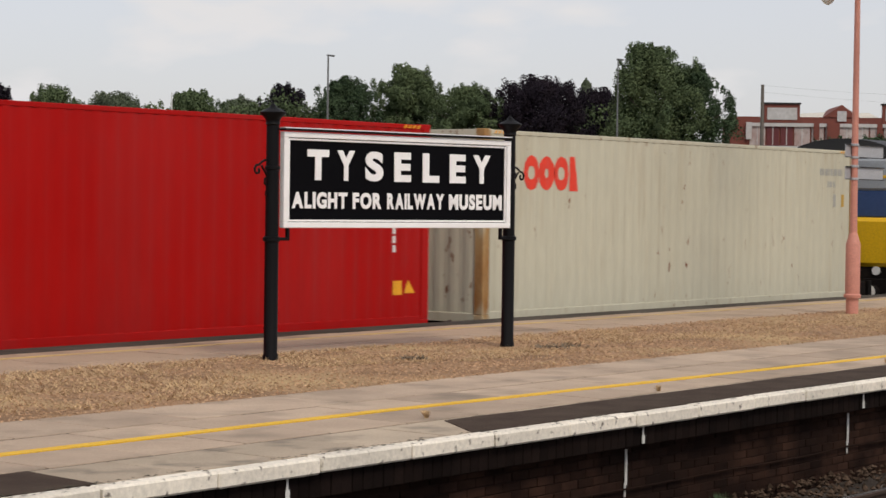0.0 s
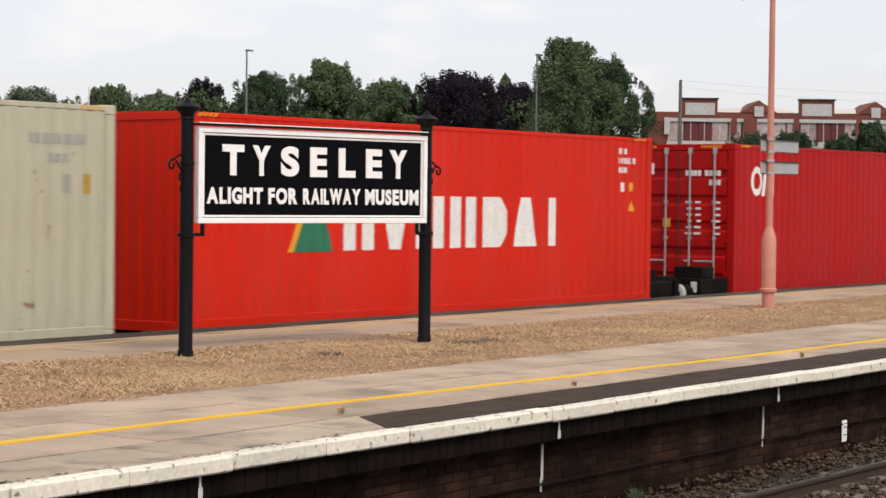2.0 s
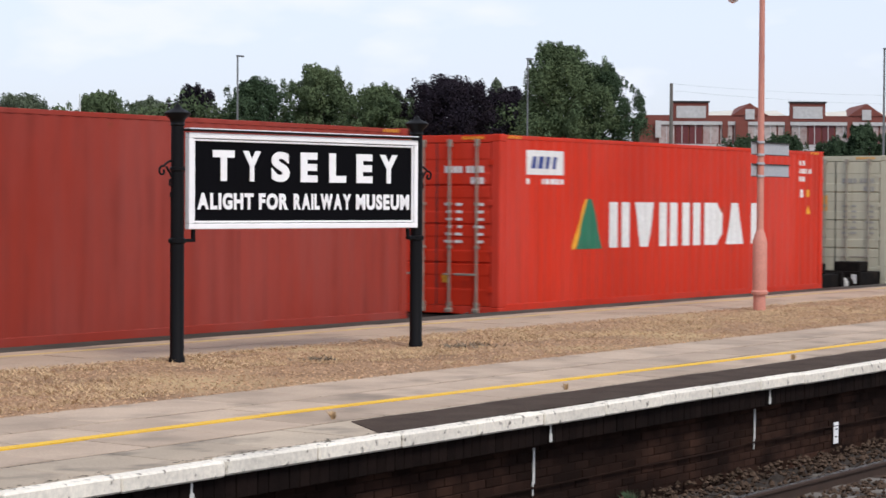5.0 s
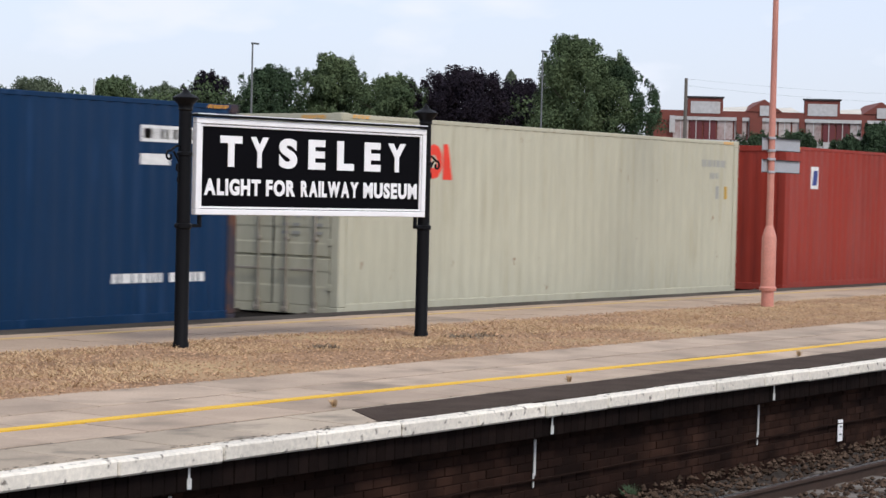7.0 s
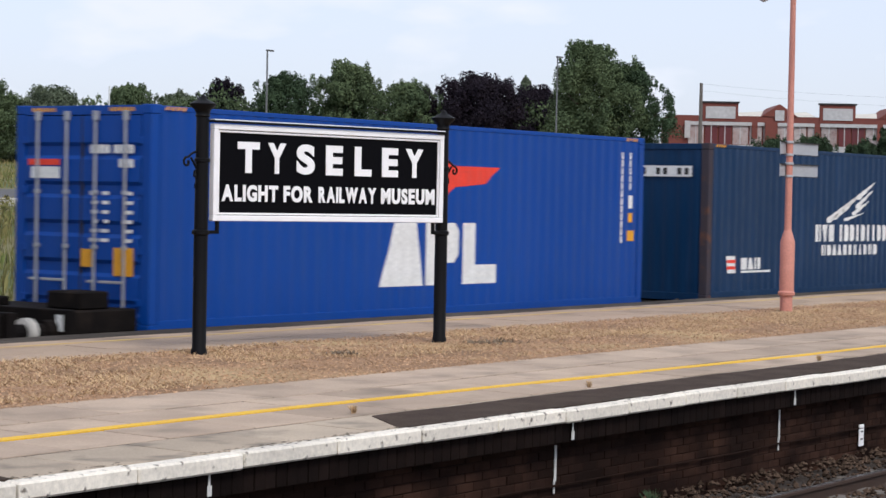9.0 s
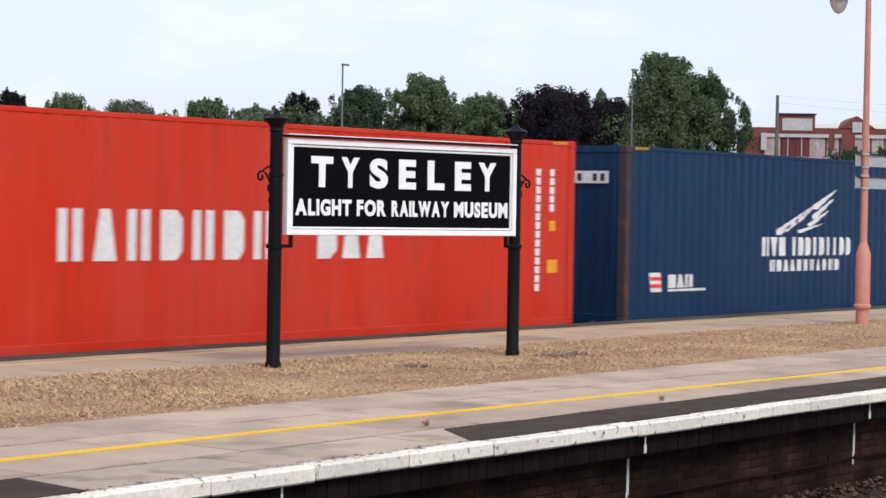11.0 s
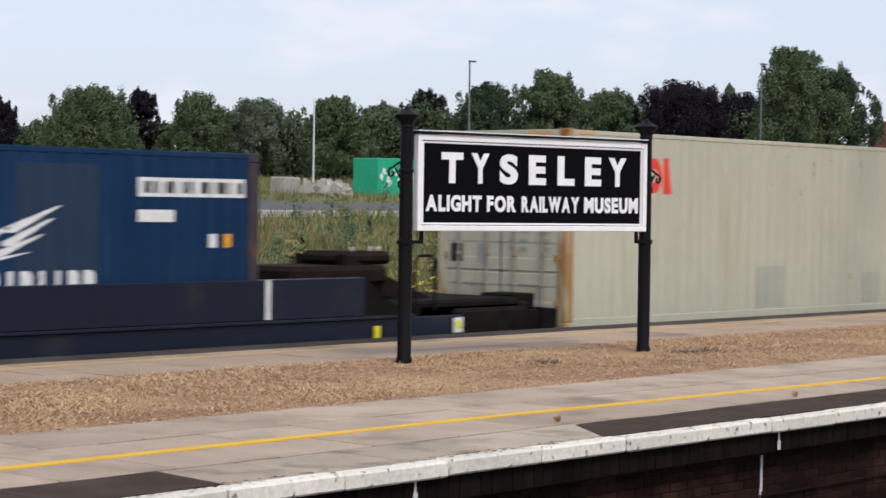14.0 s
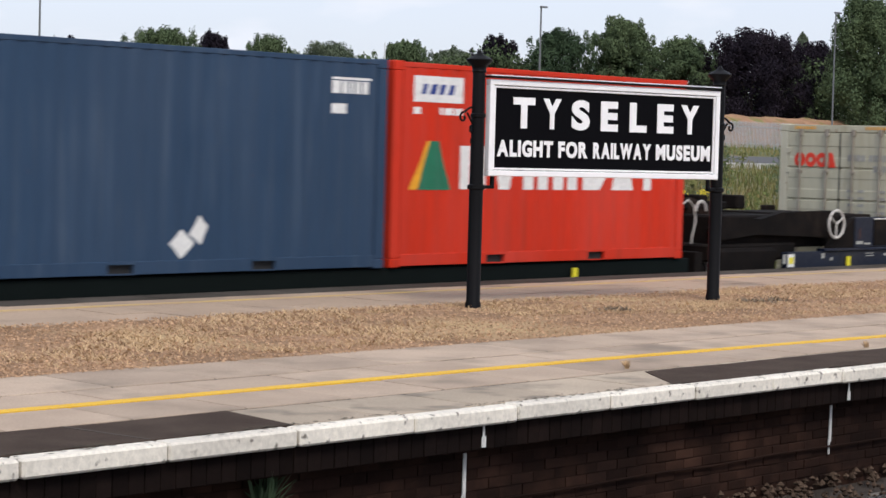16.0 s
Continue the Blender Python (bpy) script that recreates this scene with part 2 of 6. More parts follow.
FENCE_STEEL = material("galvanised palisade", srgb(176, 184, 190), 0.5, 0.3, scale=2, bump=0.05)
WAGON_BLACK = train_material("grimy wagon frame", (0.005, 0.0042, 0.004), 0.85, spec=0.1, second=(0.012, 0.009, 0.0075), scale=3, fine=20, mix=0.9, grain=0.4, bump=0.5, grime=(0.028, 0.02, 0.015), grime_scale=2, grime_low=0.58, grime_high=0.8)
WAGON_BLUE = train_material("dark blue wagon paint", srgb(15, 24, 42), 0.45, spec=0.3, second=srgb(13, 19, 33), scale=0.8, fine=12, bump=0.1, grime=srgb(52, 50, 52), grime_scale=1.2, grime_low=0.58, grime_high=0.8)
WAGON_GREEN = train_material("dark green wagon deck", (0.005, 0.008, 0.0075), 0.8, spec=0.08, scale=2, bump=0.2)
BUFFER_PALE = train_material("pale buffer face", (0.62, 0.6, 0.56), 0.5, second=(0.4, 0.38, 0.34), scale=6, bump=0.1)
WHEEL_STEEL = train_material("wheel steel", (0.09, 0.075, 0.065), 0.6, 0.5, scale=6, bump=0.1)
ROD = train_material("galvanised lock rod", (0.42, 0.43, 0.45), 0.45, 0.4, second=(0.3, 0.3, 0.31), scale=5, bump=0.05)
GASKET_SHADE = train_material("black gasket and pocket shade", (0.02, 0.02, 0.02), 0.8, bump=0)
LOGO_WHITE = train_material("white vinyl", (0.74, 0.74, 0.72), 0.6, second=(0.62, 0.62, 0.6), scale=2.5, fine=20, bump=0)
LOGO_GREY = train_material("faded grey stencil", (0.34, 0.34, 0.31), 0.7, bump=0)
LOGO_RED = train_material("red vinyl", srgb(226, 60, 38), 0.55, bump=0)
LOGO_GREEN = train_material("green vinyl", srgb(28, 110, 80), 0.55, second=srgb(20, 92, 66), bump=0)
LOGO_YELLOW = train_material("yellow vinyl", srgb(226, 160, 30), 0.6, bump=0)
REPAINT = train_material("greyish navy repaint", srgb(15, 41, 68), 0.5, bump=0)
BROWN_GEAR = train_material("brown rusty gear", (0.012, 0.008, 0.0065), 0.9, spec=0.1, second=(0.028, 0.016, 0.012), scale=5, grain=0.4, bump=0.4)
PATCH_PALE = train_material("pale grey repair patch", srgb(168, 168, 152), 0.6, scale=2, bump=0.05)
LIME = train_material("lime yellow paint", srgb(226, 214, 40), 0.6, bump=0)
LOGO_NAVY = train_material("navy vinyl", srgb(36, 58, 130), 0.55, bump=0)
LABEL_GOLD = train_material("dull gold label", srgb(186, 150, 56), 0.6, second=srgb(140, 110, 50), scale=9, bump=0)
YELLOWED = train_material("yellowed orange paint", srgb(225, 113, 20), 0.5, spec=0.13, second=srgb(220, 104, 22), scale=3, mix=1.0, bump=0)
FAINT_BROWN = train_material("faint brown stencil", srgb(176, 78, 26), 0.7, bump=0)
LOGO_DARK = train_material("dark vinyl", srgb(64, 36, 30), 0.6, bump=0)
PATCH_GREY = train_material("grey repair patch", srgb(146, 146, 136), 0.6, scale=2, bump=0.05)
LOCO_YELLOW = train_material("yellow cab paint", srgb(222, 176, 24), 0.4, scale=1, bump=0.02)
LOCO_GREY = train_material("grey cab paint", srgb(150, 156, 162), 0.45, scale=1, bump=0.02)
LOCO_BLUE = train_material("blue tinted windscreen", srgb(56, 78, 120), 0.12, scale=1, bump=0)
LOCO_DARK = train_material("dark roof paint", (0.015, 0.015, 0.016), 0.6, scale=1, bump=0.05)


# ---- mesh helpers ----
class Shape:
    """Gathers faces into one mesh."""

    def __init__(self):
        self.v, self.f, self.m = [], [], []

    def add(self, verts, faces, mat=0):
        k = len(self.v)
        self.v += [tuple(p) for p in verts]
        self.f += [tuple(i + k for i in face) for face in faces]
        self.m += [mat] * len(faces)
        return self

    def box(self, x0, x1, y0, y1, z0, z1, c=0.0, mat=0):
        """A box, with its edges cut by c."""
        if c <= 0:
            vs = [(x, y, z) for x in (x0, x1) for y in (y0, y1) for z in (z0, z1)]
            return self.add(vs, [(0, 1, 3, 2), (4, 6, 7, 5), (0, 4, 5, 1), (2, 3, 7, 6), (0, 2, 6, 4), (1, 5, 7, 3)], mat)
        vs, at = [], {}
        for ix, x in enumerate((x0, x1)):
            for iy, y in enumerate((y0, y1)):
                for iz, z in enumerate((z0, z1)):
                    sx, sy, sz = (c, -c)[ix], (c, -c)[iy], (c, -c)[iz]
                    for axis, p in enumerate(((x, y + sy, z + sz), (x + sx, y, z + sz), (x + sx, y + sy, z))):
                        at[ix, iy, iz, axis] = len(vs)
                        vs.append(p)
        fs = []
        for axis in range(3):
            for side in (0, 1):
                ring = []
                for a, b in ((0, 0), (1, 0), (1, 1), (0, 1)):
                    key = [a, b]
                    key.insert(axis, side)
                    ring.append(at[(*key, axis)])
                flip = (side == 0) != (axis == 1)
                fs.append(tuple(reversed(ring)) if flip else tuple(ring))
        for axis in range(3):
            others = [q for q in range(3) if q != axis]
            for a in (0, 1):
                for b in (0, 1):
                    k0, k1 = [0, 0, 0], [0, 0, 0]
                    k0[others[0]] = k1[others[0]] = a
                    k0[others[1]] = k1[others[1]] = b
                    k1[axis] = 1
                    fs.append((at[(*k0, others[0])], at[(*k1, others[0])], at[(*k1, others[1])], at[(*k0, others[1])]))
        for ix in (0, 1):
            for iy in (0, 1):
                for iz in (0, 1):
                    fs.append(tuple(at[ix, iy, iz, q] for q in range(3)))
        return self.add(vs, fs, mat)

    def tube(self, p, q, r0, r1=None, n=10, caps=True, mat=0):
        """A round bar from p to q."""
        p, q, r1 = Vector(p), Vector(q), r0 if r1 is None else r1
        w = (q - p).normalized()
        a = w.orthogonal().normalized()
        b = w.cross(a)
        vs = []
        for centre, r in ((p, r0), (q, r1)):
            vs += [centre + r * (math.cos(2 * math.pi * i / n) * a + math.sin(2 * math.pi * i / n) * b) for i in range(n)]
        fs = [(i, (i + 1) % n, n + (i + 1) % n, n + i) for i in range(n)]
        if caps:
            fs += [tuple(reversed(range(n))), tuple(range(n, 2 * n))]
        return self.add(vs, fs, mat)

    def lathe(self, profile, centre=(0, 0, 0), n=16, mat=0):
        """A turned form round z: profile of (radius, height)."""
        cx, cy, cz = centre
        vs = [(cx + r * math.cos(2 * math.pi * i / n), cy + r * math.sin(2 * math.pi * i / n), cz + z) for r, z in profile for i in range(n)]
        fs = [(j * n + i, j * n + (i + 1) % n, (j + 1) * n + (i + 1) % n, (j + 1) * n + i) for j in range(len(profile) - 1) for i in range(n)]
        fs += [tuple(reversed(range(n))), tuple(range((len(profile) - 1) * n, len(profile) * n))]
        return self.add(vs, fs, mat)

    def path(self, points, r, n=6, mat=0):
        pts = [Vector(p) for p in points]
        vs = []
        side = None
        for i, p in enumerate(pts):
            w = (pts[min(i + 1, len(pts) - 1)] - pts[max(i - 1, 0)]).normalized()
            a = w.orthogonal().normalized() if side is None else (side - w * side.dot(w)).normalized()
            side, b = a, w.cross(a)
            vs += [p + r * (math.cos(2 * math.pi * k / n) * a + math.sin(2 * math.pi * k / n) * b) for k in range(n)]
        fs = [(j * n + i, j * n + (i + 1) % n, (j + 1) * n + (i + 1) % n, (j + 1) * n + i) for j in range(len(pts) - 1) for i in range(n)]
        fs += [tuple(reversed(range(n))), tuple(range((len(pts) - 1) * n, len(pts) * n))]
        return self.add(vs, fs, mat)

    def weld(self):
        """Joins corners that lie on one another."""
        at, to, vs = {}, [], []
        for p in self.v:
            key = tuple(round(c, 5) for c in p)
            if key not in at:
                at[key] = len(vs)
                vs.append(p)
            to.append(at[key])
        kept = [(tuple(dict.fromkeys(to[i] for i in f)), m) for f, m in zip(self.f, self.m)]
        kept = [(f, m) for f, m in kept if len(f) > 2]
        self.v, self.f, self.m = vs, [f for f, _ in kept], [m for _, m in kept]
        return self

    def mesh(self, name, *mats, smooth=False):
        me = bpy.data.meshes.new(name)
        me.from_pydata(self.v, [], self.f)
        for m in mats:
            me.materials.append(m)
        if len(mats) > 1:
            me.polygons.foreach_set("material_index", self.m)
        bm = bmesh.new()
        bm.from_mesh(me)
        bmesh.ops.recalc_face_normals(bm, faces=bm.faces)
        bm.to_mesh(me)
        bm.free()
        if smooth:
            me.polygons.foreach_set("use_smooth", [True] * len(me.polygons))
            me.set_sharp_from_angle(angle=radians(40))
        me.update()
        return me


def part(name, shape, mat, parent, label="", smooth=False):
    """One mesh object under a thing or a part."""
    mats = mat if isinstance(mat, tuple) else (mat,)
    ob = new(name, shape.mesh(name, *mats, smooth=smooth))
    ob.parent = parent
    return tagged(ob, label)


def thing(name, label, category, group="", m=None):
    ob = tagged(new(name), label, category, group)
    ob.empty_display_size = 0.2
    if m is not None:
        ob.matrix_basis = m
    return ob


def solid(name, shape, mat, label="", category="", group="", kind="", smooth=False, m=None):
    mats = mat if isinstance(mat, tuple) else (mat,)
    ob = tagged(new(name, shape.mesh(name, *mats, smooth=smooth)), label, category, group, kind)
    if m is not None:
        ob.matrix_basis = m
    return ob


def letter_mesh(char, thick):
    """One capital of the built-in font as a mesh, upright in x and y."""
    cu = bpy.data.curves.new("letter", "FONT")
    cu.body, cu.size, cu.offset, cu.extrude = char, 1.0, thick, 0.01
    tmp = bpy.data.objects.new("letter", cu)
    scene.collection.objects.link(tmp)
    bpy.context.view_layer.update()
    me = bpy.data.meshes.new_from_object(tmp.evaluated_get(bpy.context.evaluated_depsgraph_get()))
    bpy.data.objects.remove(tmp)
    me.materials.clear()
    return me


def letter_row(words, mat, parent, x0, x1, z0, z1, y, thick, gap, space):
    """Raised letters, each a part, set between x0 and x1."""
    made, x = [], 0.0
    for char in words:
        if char == " ":
            x += space
            continue
        me = letter_mesh(char, thick)
        co = np.array([v.co for v in me.vertices])
        lo, hi = co.min(0), co.max(0)
        made.append((me, x, lo, hi))
        x += hi[0] - lo[0] + gap
    k = (x1 - x0) / (x - gap)
    for me, at, lo, hi in made:
        h = (z1 - z0) / (hi[1] - lo[1])
        me.transform(Matrix(((k, 0, 0, x0 + (at - lo[0]) * k), (0, 0, -0.4, y), (0, h, 0, z0 - lo[1] * h), (0, 0, 0, 1))))
        me.materials.append(mat)
        ob = new("letter", me)
        ob.parent = parent


# ---- ground: one sheet to the horizon ----
PROFILE = [(-2000, 0.0), (1.35, 0.0), (1.4, -1.0), (21.5, -1.0), (24, -0.85), (30, -0.35), (45, 0.45), (68, 1.15), (86, 1.75), (93, 2.2), (115, 2.9), (150, 4.3), (230, 6.0), (600, 6.0), (4000, 2.0)]


def ground_height(y):
    for (a, za), (b, zb) in zip(PROFILE, PROFILE[1:]):
        if y <= b:
            return za + (zb - za) * (y - a) / (b - a)
    return PROFILE[-1][1]


def build_ground():
    xs = [-2000, -600, -200, -60] + [-40 + 4 * i for i in range(76)] + [300, 360, 480, 800, 1600, 4000]
    ys = [-2000, -500, -100, -20, 0, 1.35, 1.4, 4, 6, 8, 10, 14, 18, 20, 21.5] + [22.5 + 1.5 * i for i in range(30)] + [68, 72, 78, 82, 86, 89, 93, 98, 104, 110, 115, 122, 130, 140, 150, 170, 200, 230, 300, 400, 600, 1000, 2000, 4000]
    s = Shape()
    for x in xs:
        for y in ys:
            bumpy = 0.16 if 23 < y < 66 or 88 < y < 300 else 0.0
            s.v.append((x, y, ground_height(y) + bumpy * noise.noise(Vector((x * 0.21, y * 0.21, 1.7)))))
    w = len(ys)
    for i in range(len(xs) - 1):
        for j in range(w - 1):
            s.f.append((i * w + j, (i + 1) * w + j, (i + 1) * w + j + 1, i * w + j + 1))
            mid = (ys[j] + ys[j + 1]) / 2
            s.m.append(0 if mid < 22.3 else 2 if 68 < mid < 86 else 1)
    solid("ground", s, (BALLAST, GRASS_GROUND, ASPHALT), "rough grass and ballast ground with a far road", "ground", kind="structure")
    k = Shape()
    for i in range(110):
        k.box(-30 + 2.5 * i, -30 + 2.5 * i + 2.46, 64.8, 68.0, 0.95, 1.36, 0.03)
    solid("kerb", k, KERB_GREY, "pale concrete kerb along the far road", "kerb", kind="structure")


build_ground()


# ---- island platform ----
EDGE, WALL_Y, CORBEL_Y = 8.92, 9.16, 8.99
X0, X1 = -30.0, 150.0


def build_platform():
    body = Shape()
    body.box(X0, X1, WALL_Y + 0.06, 17.62, -1.05, -0.009)
    body.box(X0, X1, CORBEL_Y + 0.05, 9.4, -0.285, -0.105)
    body.box(X0, X1, 17.62, 17.76, -1.05, -0.12)
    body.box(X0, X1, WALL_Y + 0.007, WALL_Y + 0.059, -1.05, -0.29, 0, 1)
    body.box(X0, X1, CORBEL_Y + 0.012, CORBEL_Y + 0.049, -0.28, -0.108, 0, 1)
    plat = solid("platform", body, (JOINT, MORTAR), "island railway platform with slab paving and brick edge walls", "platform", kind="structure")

    # white painted coping stones
    cop = Shape().box(0.007, 0.978, EDGE, 9.07, -0.105, 0.004, 0.014).mesh("coping_stone", COPING_WHITE)
    x = 9.27 - 0.985 * 7
    while x < 40:
        ob = new("coping_stone", cop)
        ob.parent = plat
        ob.matrix_basis = pose(x, random.uniform(-0.008, 0.008), random.uniform(-0.006, 0.003), 0, 0, 0)
        x += 0.985
    far = Shape()
    while x < X1:
        far.box(x + 0.006, x + 0.979, EDGE, 9.07, -0.105, 0.0)
        x += 0.985
    x = 9.27 - 0.985 * 8
    while x > X0:
        far.box(x + 0.006, x + 0.979, EDGE, 9.07, -0.105, 0.0)
        x -= 0.985
    tagged(part("far_coping", far, COPING_WHITE, plat), kind="stuff")

    # paving slabs in four rows
    rows = [(9.075, 9.84), (9.84, 10.53), (10.53, 11.22), (11.22, 12.12)]
    far = Shape()
    for r, (a, b) in enumerate(rows):
        me = Shape().box(0.011, 0.904, a + 0.026, b - 0.026, -0.06, 0.0, 0.004).mesh("paving_slab", SLAB_EDGE if r == 0 else SLAB)
        for k in range(-35, 160):
            x = 0.915 * k + (0.46 if r % 2 else 0.0)
            if 4.0 < x < 34:
                ob = new("paving_slab", me)
                ob.parent = plat
                ob.matrix_basis = pose(x, 0, random.uniform(-0.003, 0.001))
            elif X0 < x < X1 - 1:
                far.box(x + 0.005, x + 0.91, a + 0.004, b - 0.004, -0.06, 0.0)
    tagged(part("far_slabs", far, SLAB, plat), kind="stuff")
    back = Shape()
    for r, (a, b) in enumerate(((15.3, 15.95), (15.95, 16.6), (16.6, 17.22))):
        for k in range(-32, 160):
            x = 0.915 * k + (0.46 if r % 2 else 0.0)
            if x < X1 - 1:
                back.box(x + 0.005, x + 0.91, a + 0.005, b - 0.005, -0.06, random.uniform(-0.004, 0.002))
    tagged(part("back_slabs", back, SLAB_FAR, plat, "brownish worn paving slabs"), kind="stuff")
    # back edge stones, darker than the slabs beside them
    edge = Shape()
    for k in range(-30, 150):
        edge.box(k + 0.006, k + 0.994, 17.225, 17.8, -0.12, 0.0, 0.012)
    tagged(part("back_coping", edge, DARK_EDGE, plat, "dark stones along the back edge"), kind="stuff")

    # tarmac patches behind the coping
    def flat(poly, z):
        s = Shape()
        k = len(poly)
        s.add([(x, y, z - 0.05) for x, y in poly] + [(x, y, z) for x, y in poly],
              [tuple(range(k, 2 * k))] + [(i, (i + 1) % k, k + (i + 1) % k, k + i) for i in range(k)])
        return s

    def ragged(x0, x1, y, step=0.5, amount=0.02):
        count = max(2, int(abs(x1 - x0) / step))
        return [(x0 + (x1 - x0) * i / count, y + random.uniform(-amount, amount)) for i in range(count + 1)]

    part("tarmac_patch", flat(ragged(12.15, 60, 9.08, 2, 0.0) + ragged(60, 12.66, 9.74), 0.006), TARMAC, plat, "dark tarmac patch behind the coping")
    part("tarmac_patch", flat(ragged(-20, 8.38, 9.08, 2, 0.0) + ragged(8.47, -20, 9.80), 0.006), TARMAC, plat, "dark tarmac patch behind the coping")
    part("tarmac_seam", flat([(7.28, 9.09), (7.31, 9.09), (7.22, 9.8), (7.19, 9.8)], 0.0085), JOINT, plat)

    def line_y(x):
        """The line was painted by hand and drifts towards the edge."""
        return 10.57 - 0.24 * min(1.0, max(0.0, (x - 13.0) / 8.5))

    near = [(x, line_y(x) + y - 0.062) for x, y in ragged(X0, X1, 0, 0.4, 0.006)]
    away = [(x, line_y(x) + y + 0.062) for x, y in ragged(X1, X0, 0, 0.4, 0.006)]
    part("yellow_line", flat(near + away, 0.005), YELLOW_LINE, plat, "painted yellow safety line")
    part("faded_line", flat(ragged(X0, X1, 16.72, 0.4, 0.012) + ragged(X1, X0, 16.82, 0.4, 0.012), 0.005),
         material("faded yellow paint", srgb(196, 168, 104), 0.9, second=srgb(176, 150, 116), scale=1.2, mix=1.0, bump=0.1), plat, "faded yellow line")

    # black dirt and moss gathered in the joint behind the coping, and flaked paint
    rnd = random.Random(17)
    dirt = Shape()
    for _ in range(1300):
        x = 6 + 40 * rnd.random() ** 1.3
        if noise.noise(Vector((x * 1.3, 0, 6))) < -0.12:
            continue
        y, r, q = 9.062 + abs(rnd.gauss(0, 0.02)) - (rnd.uniform(0.02, 0.1) if rnd.random() < 0.35 else 0.0), rnd.uniform(0.006, 0.022), rnd.uniform(0, 6.3)
        z = rnd.uniform(0.0085, 0.0125)
        dirt.add([(x + 1.8 * r * rnd.uniform(0.5, 1.2) * math.cos(q + 1.05 * k), y + 0.5 * r * rnd.uniform(0.5, 1.2) * math.sin(q + 1.05 * k), z) for k in range(6)] + [(x, y, z + 0.003)],
                 [(k, (k + 1) % 6, 6) for k in range(6)])
    tagged(part("edge_dirt", dirt, DIRT, plat, "black dirt and moss behind the coping"), kind="stuff")

    # brick edge wall: corbel of upright bricks above a recessed wall
    cb = Shape()
    x = X0
    while x < 60:
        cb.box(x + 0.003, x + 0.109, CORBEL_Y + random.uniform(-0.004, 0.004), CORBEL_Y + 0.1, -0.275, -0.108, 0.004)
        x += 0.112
    # the corbel's brick is darker than the wall below it
    tagged(part("corbel_course", cb, BRICK_BLACK, plat, "near black upright brick course"), kind="stuff")
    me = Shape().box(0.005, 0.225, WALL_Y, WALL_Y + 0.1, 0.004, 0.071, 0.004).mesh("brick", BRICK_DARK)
    rest = Shape()
    for row in range(10):
        z = -0.282 - 0.075 * (row + 1)
        for k in range(-40, 240):
            x = 0.23 * k + (0.115 if row % 2 else 0)
            if 11.8 < x < 20.2 and row < 8:
                ob = new("brick", me)
                ob.parent = plat
                ob.matrix_basis = pose(x, random.uniform(-0.006, 0.006), z)
            elif x > X0:
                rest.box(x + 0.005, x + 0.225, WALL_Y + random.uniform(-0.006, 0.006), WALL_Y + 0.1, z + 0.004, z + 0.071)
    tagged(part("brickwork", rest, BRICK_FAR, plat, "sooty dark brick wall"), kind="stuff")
    # white lime runs below some joints
    for x, a in ((9.98, 0.9), (14.38, 1.0), (18.46, 1.0), (22.6, 0.8), (26.7, 0.8)):
        s = Shape()
        s.box(x - 0.02, x + 0.022, CORBEL_Y - 0.012, CORBEL_Y - 0.004, -0.262, -0.19, 0.003)
        s.box(x - 0.012, x + 0.008, CORBEL_Y - 0.012, CORBEL_Y - 0.004, -0.2, -0.11, 0.003)
        part("lime_run", s, LIMEWASH, plat)
        s = Shape()
        s.box(x - 0.016, x + 0.014, WALL_Y - 0.02, WALL_Y - 0.007, -0.62, -0.32, 0.003)
        s.box(x - 0.024, x - 0.004, WALL_Y - 0.02, WALL_Y - 0.007, -0.72 * a, -0.6, 0.003)
        part("lime_run", s, LIMEWASH, plat)
    pipe = Shape().path([(X0, WALL_Y - 0.03, -0.655)] + [(8 + 0.8 * i, WALL_Y - 0.03, -0.655 + random.uniform(-0.012, 0.012)) for i in range(40)], 0.010)
    part("cable", pipe, MORTAR, plat, "thin dark cable along the wall")

    # white marker plate on the wall
    mk = thing("marker_plate", "small white distance plate fixed to the platform wall", "sign", m=pose(20.36, WALL_Y - 0.03, -0.84))
    part("plate", Shape().box(-0.055, 0.055, -0.008, 0.008, 0, 0.23, 0.004), WHITE_PAINT, mk)
    part("dark_bar", Shape().box(-0.03, 0.012, -0.013, -0.009, 0.07, 0.085), GASKET_SHADE, mk)
    part("dark_bar", Shape().box(-0.02, 0.02, -0.013, -0.009, 0.15, 0.165), GASKET_SHADE, mk)


build_platform()


DEAD = material("dead weed stalks", (0.19, 0.15, 0.11), 0.95, scale=4, bump=0, spec=0.1, vary=0.3, island=True)


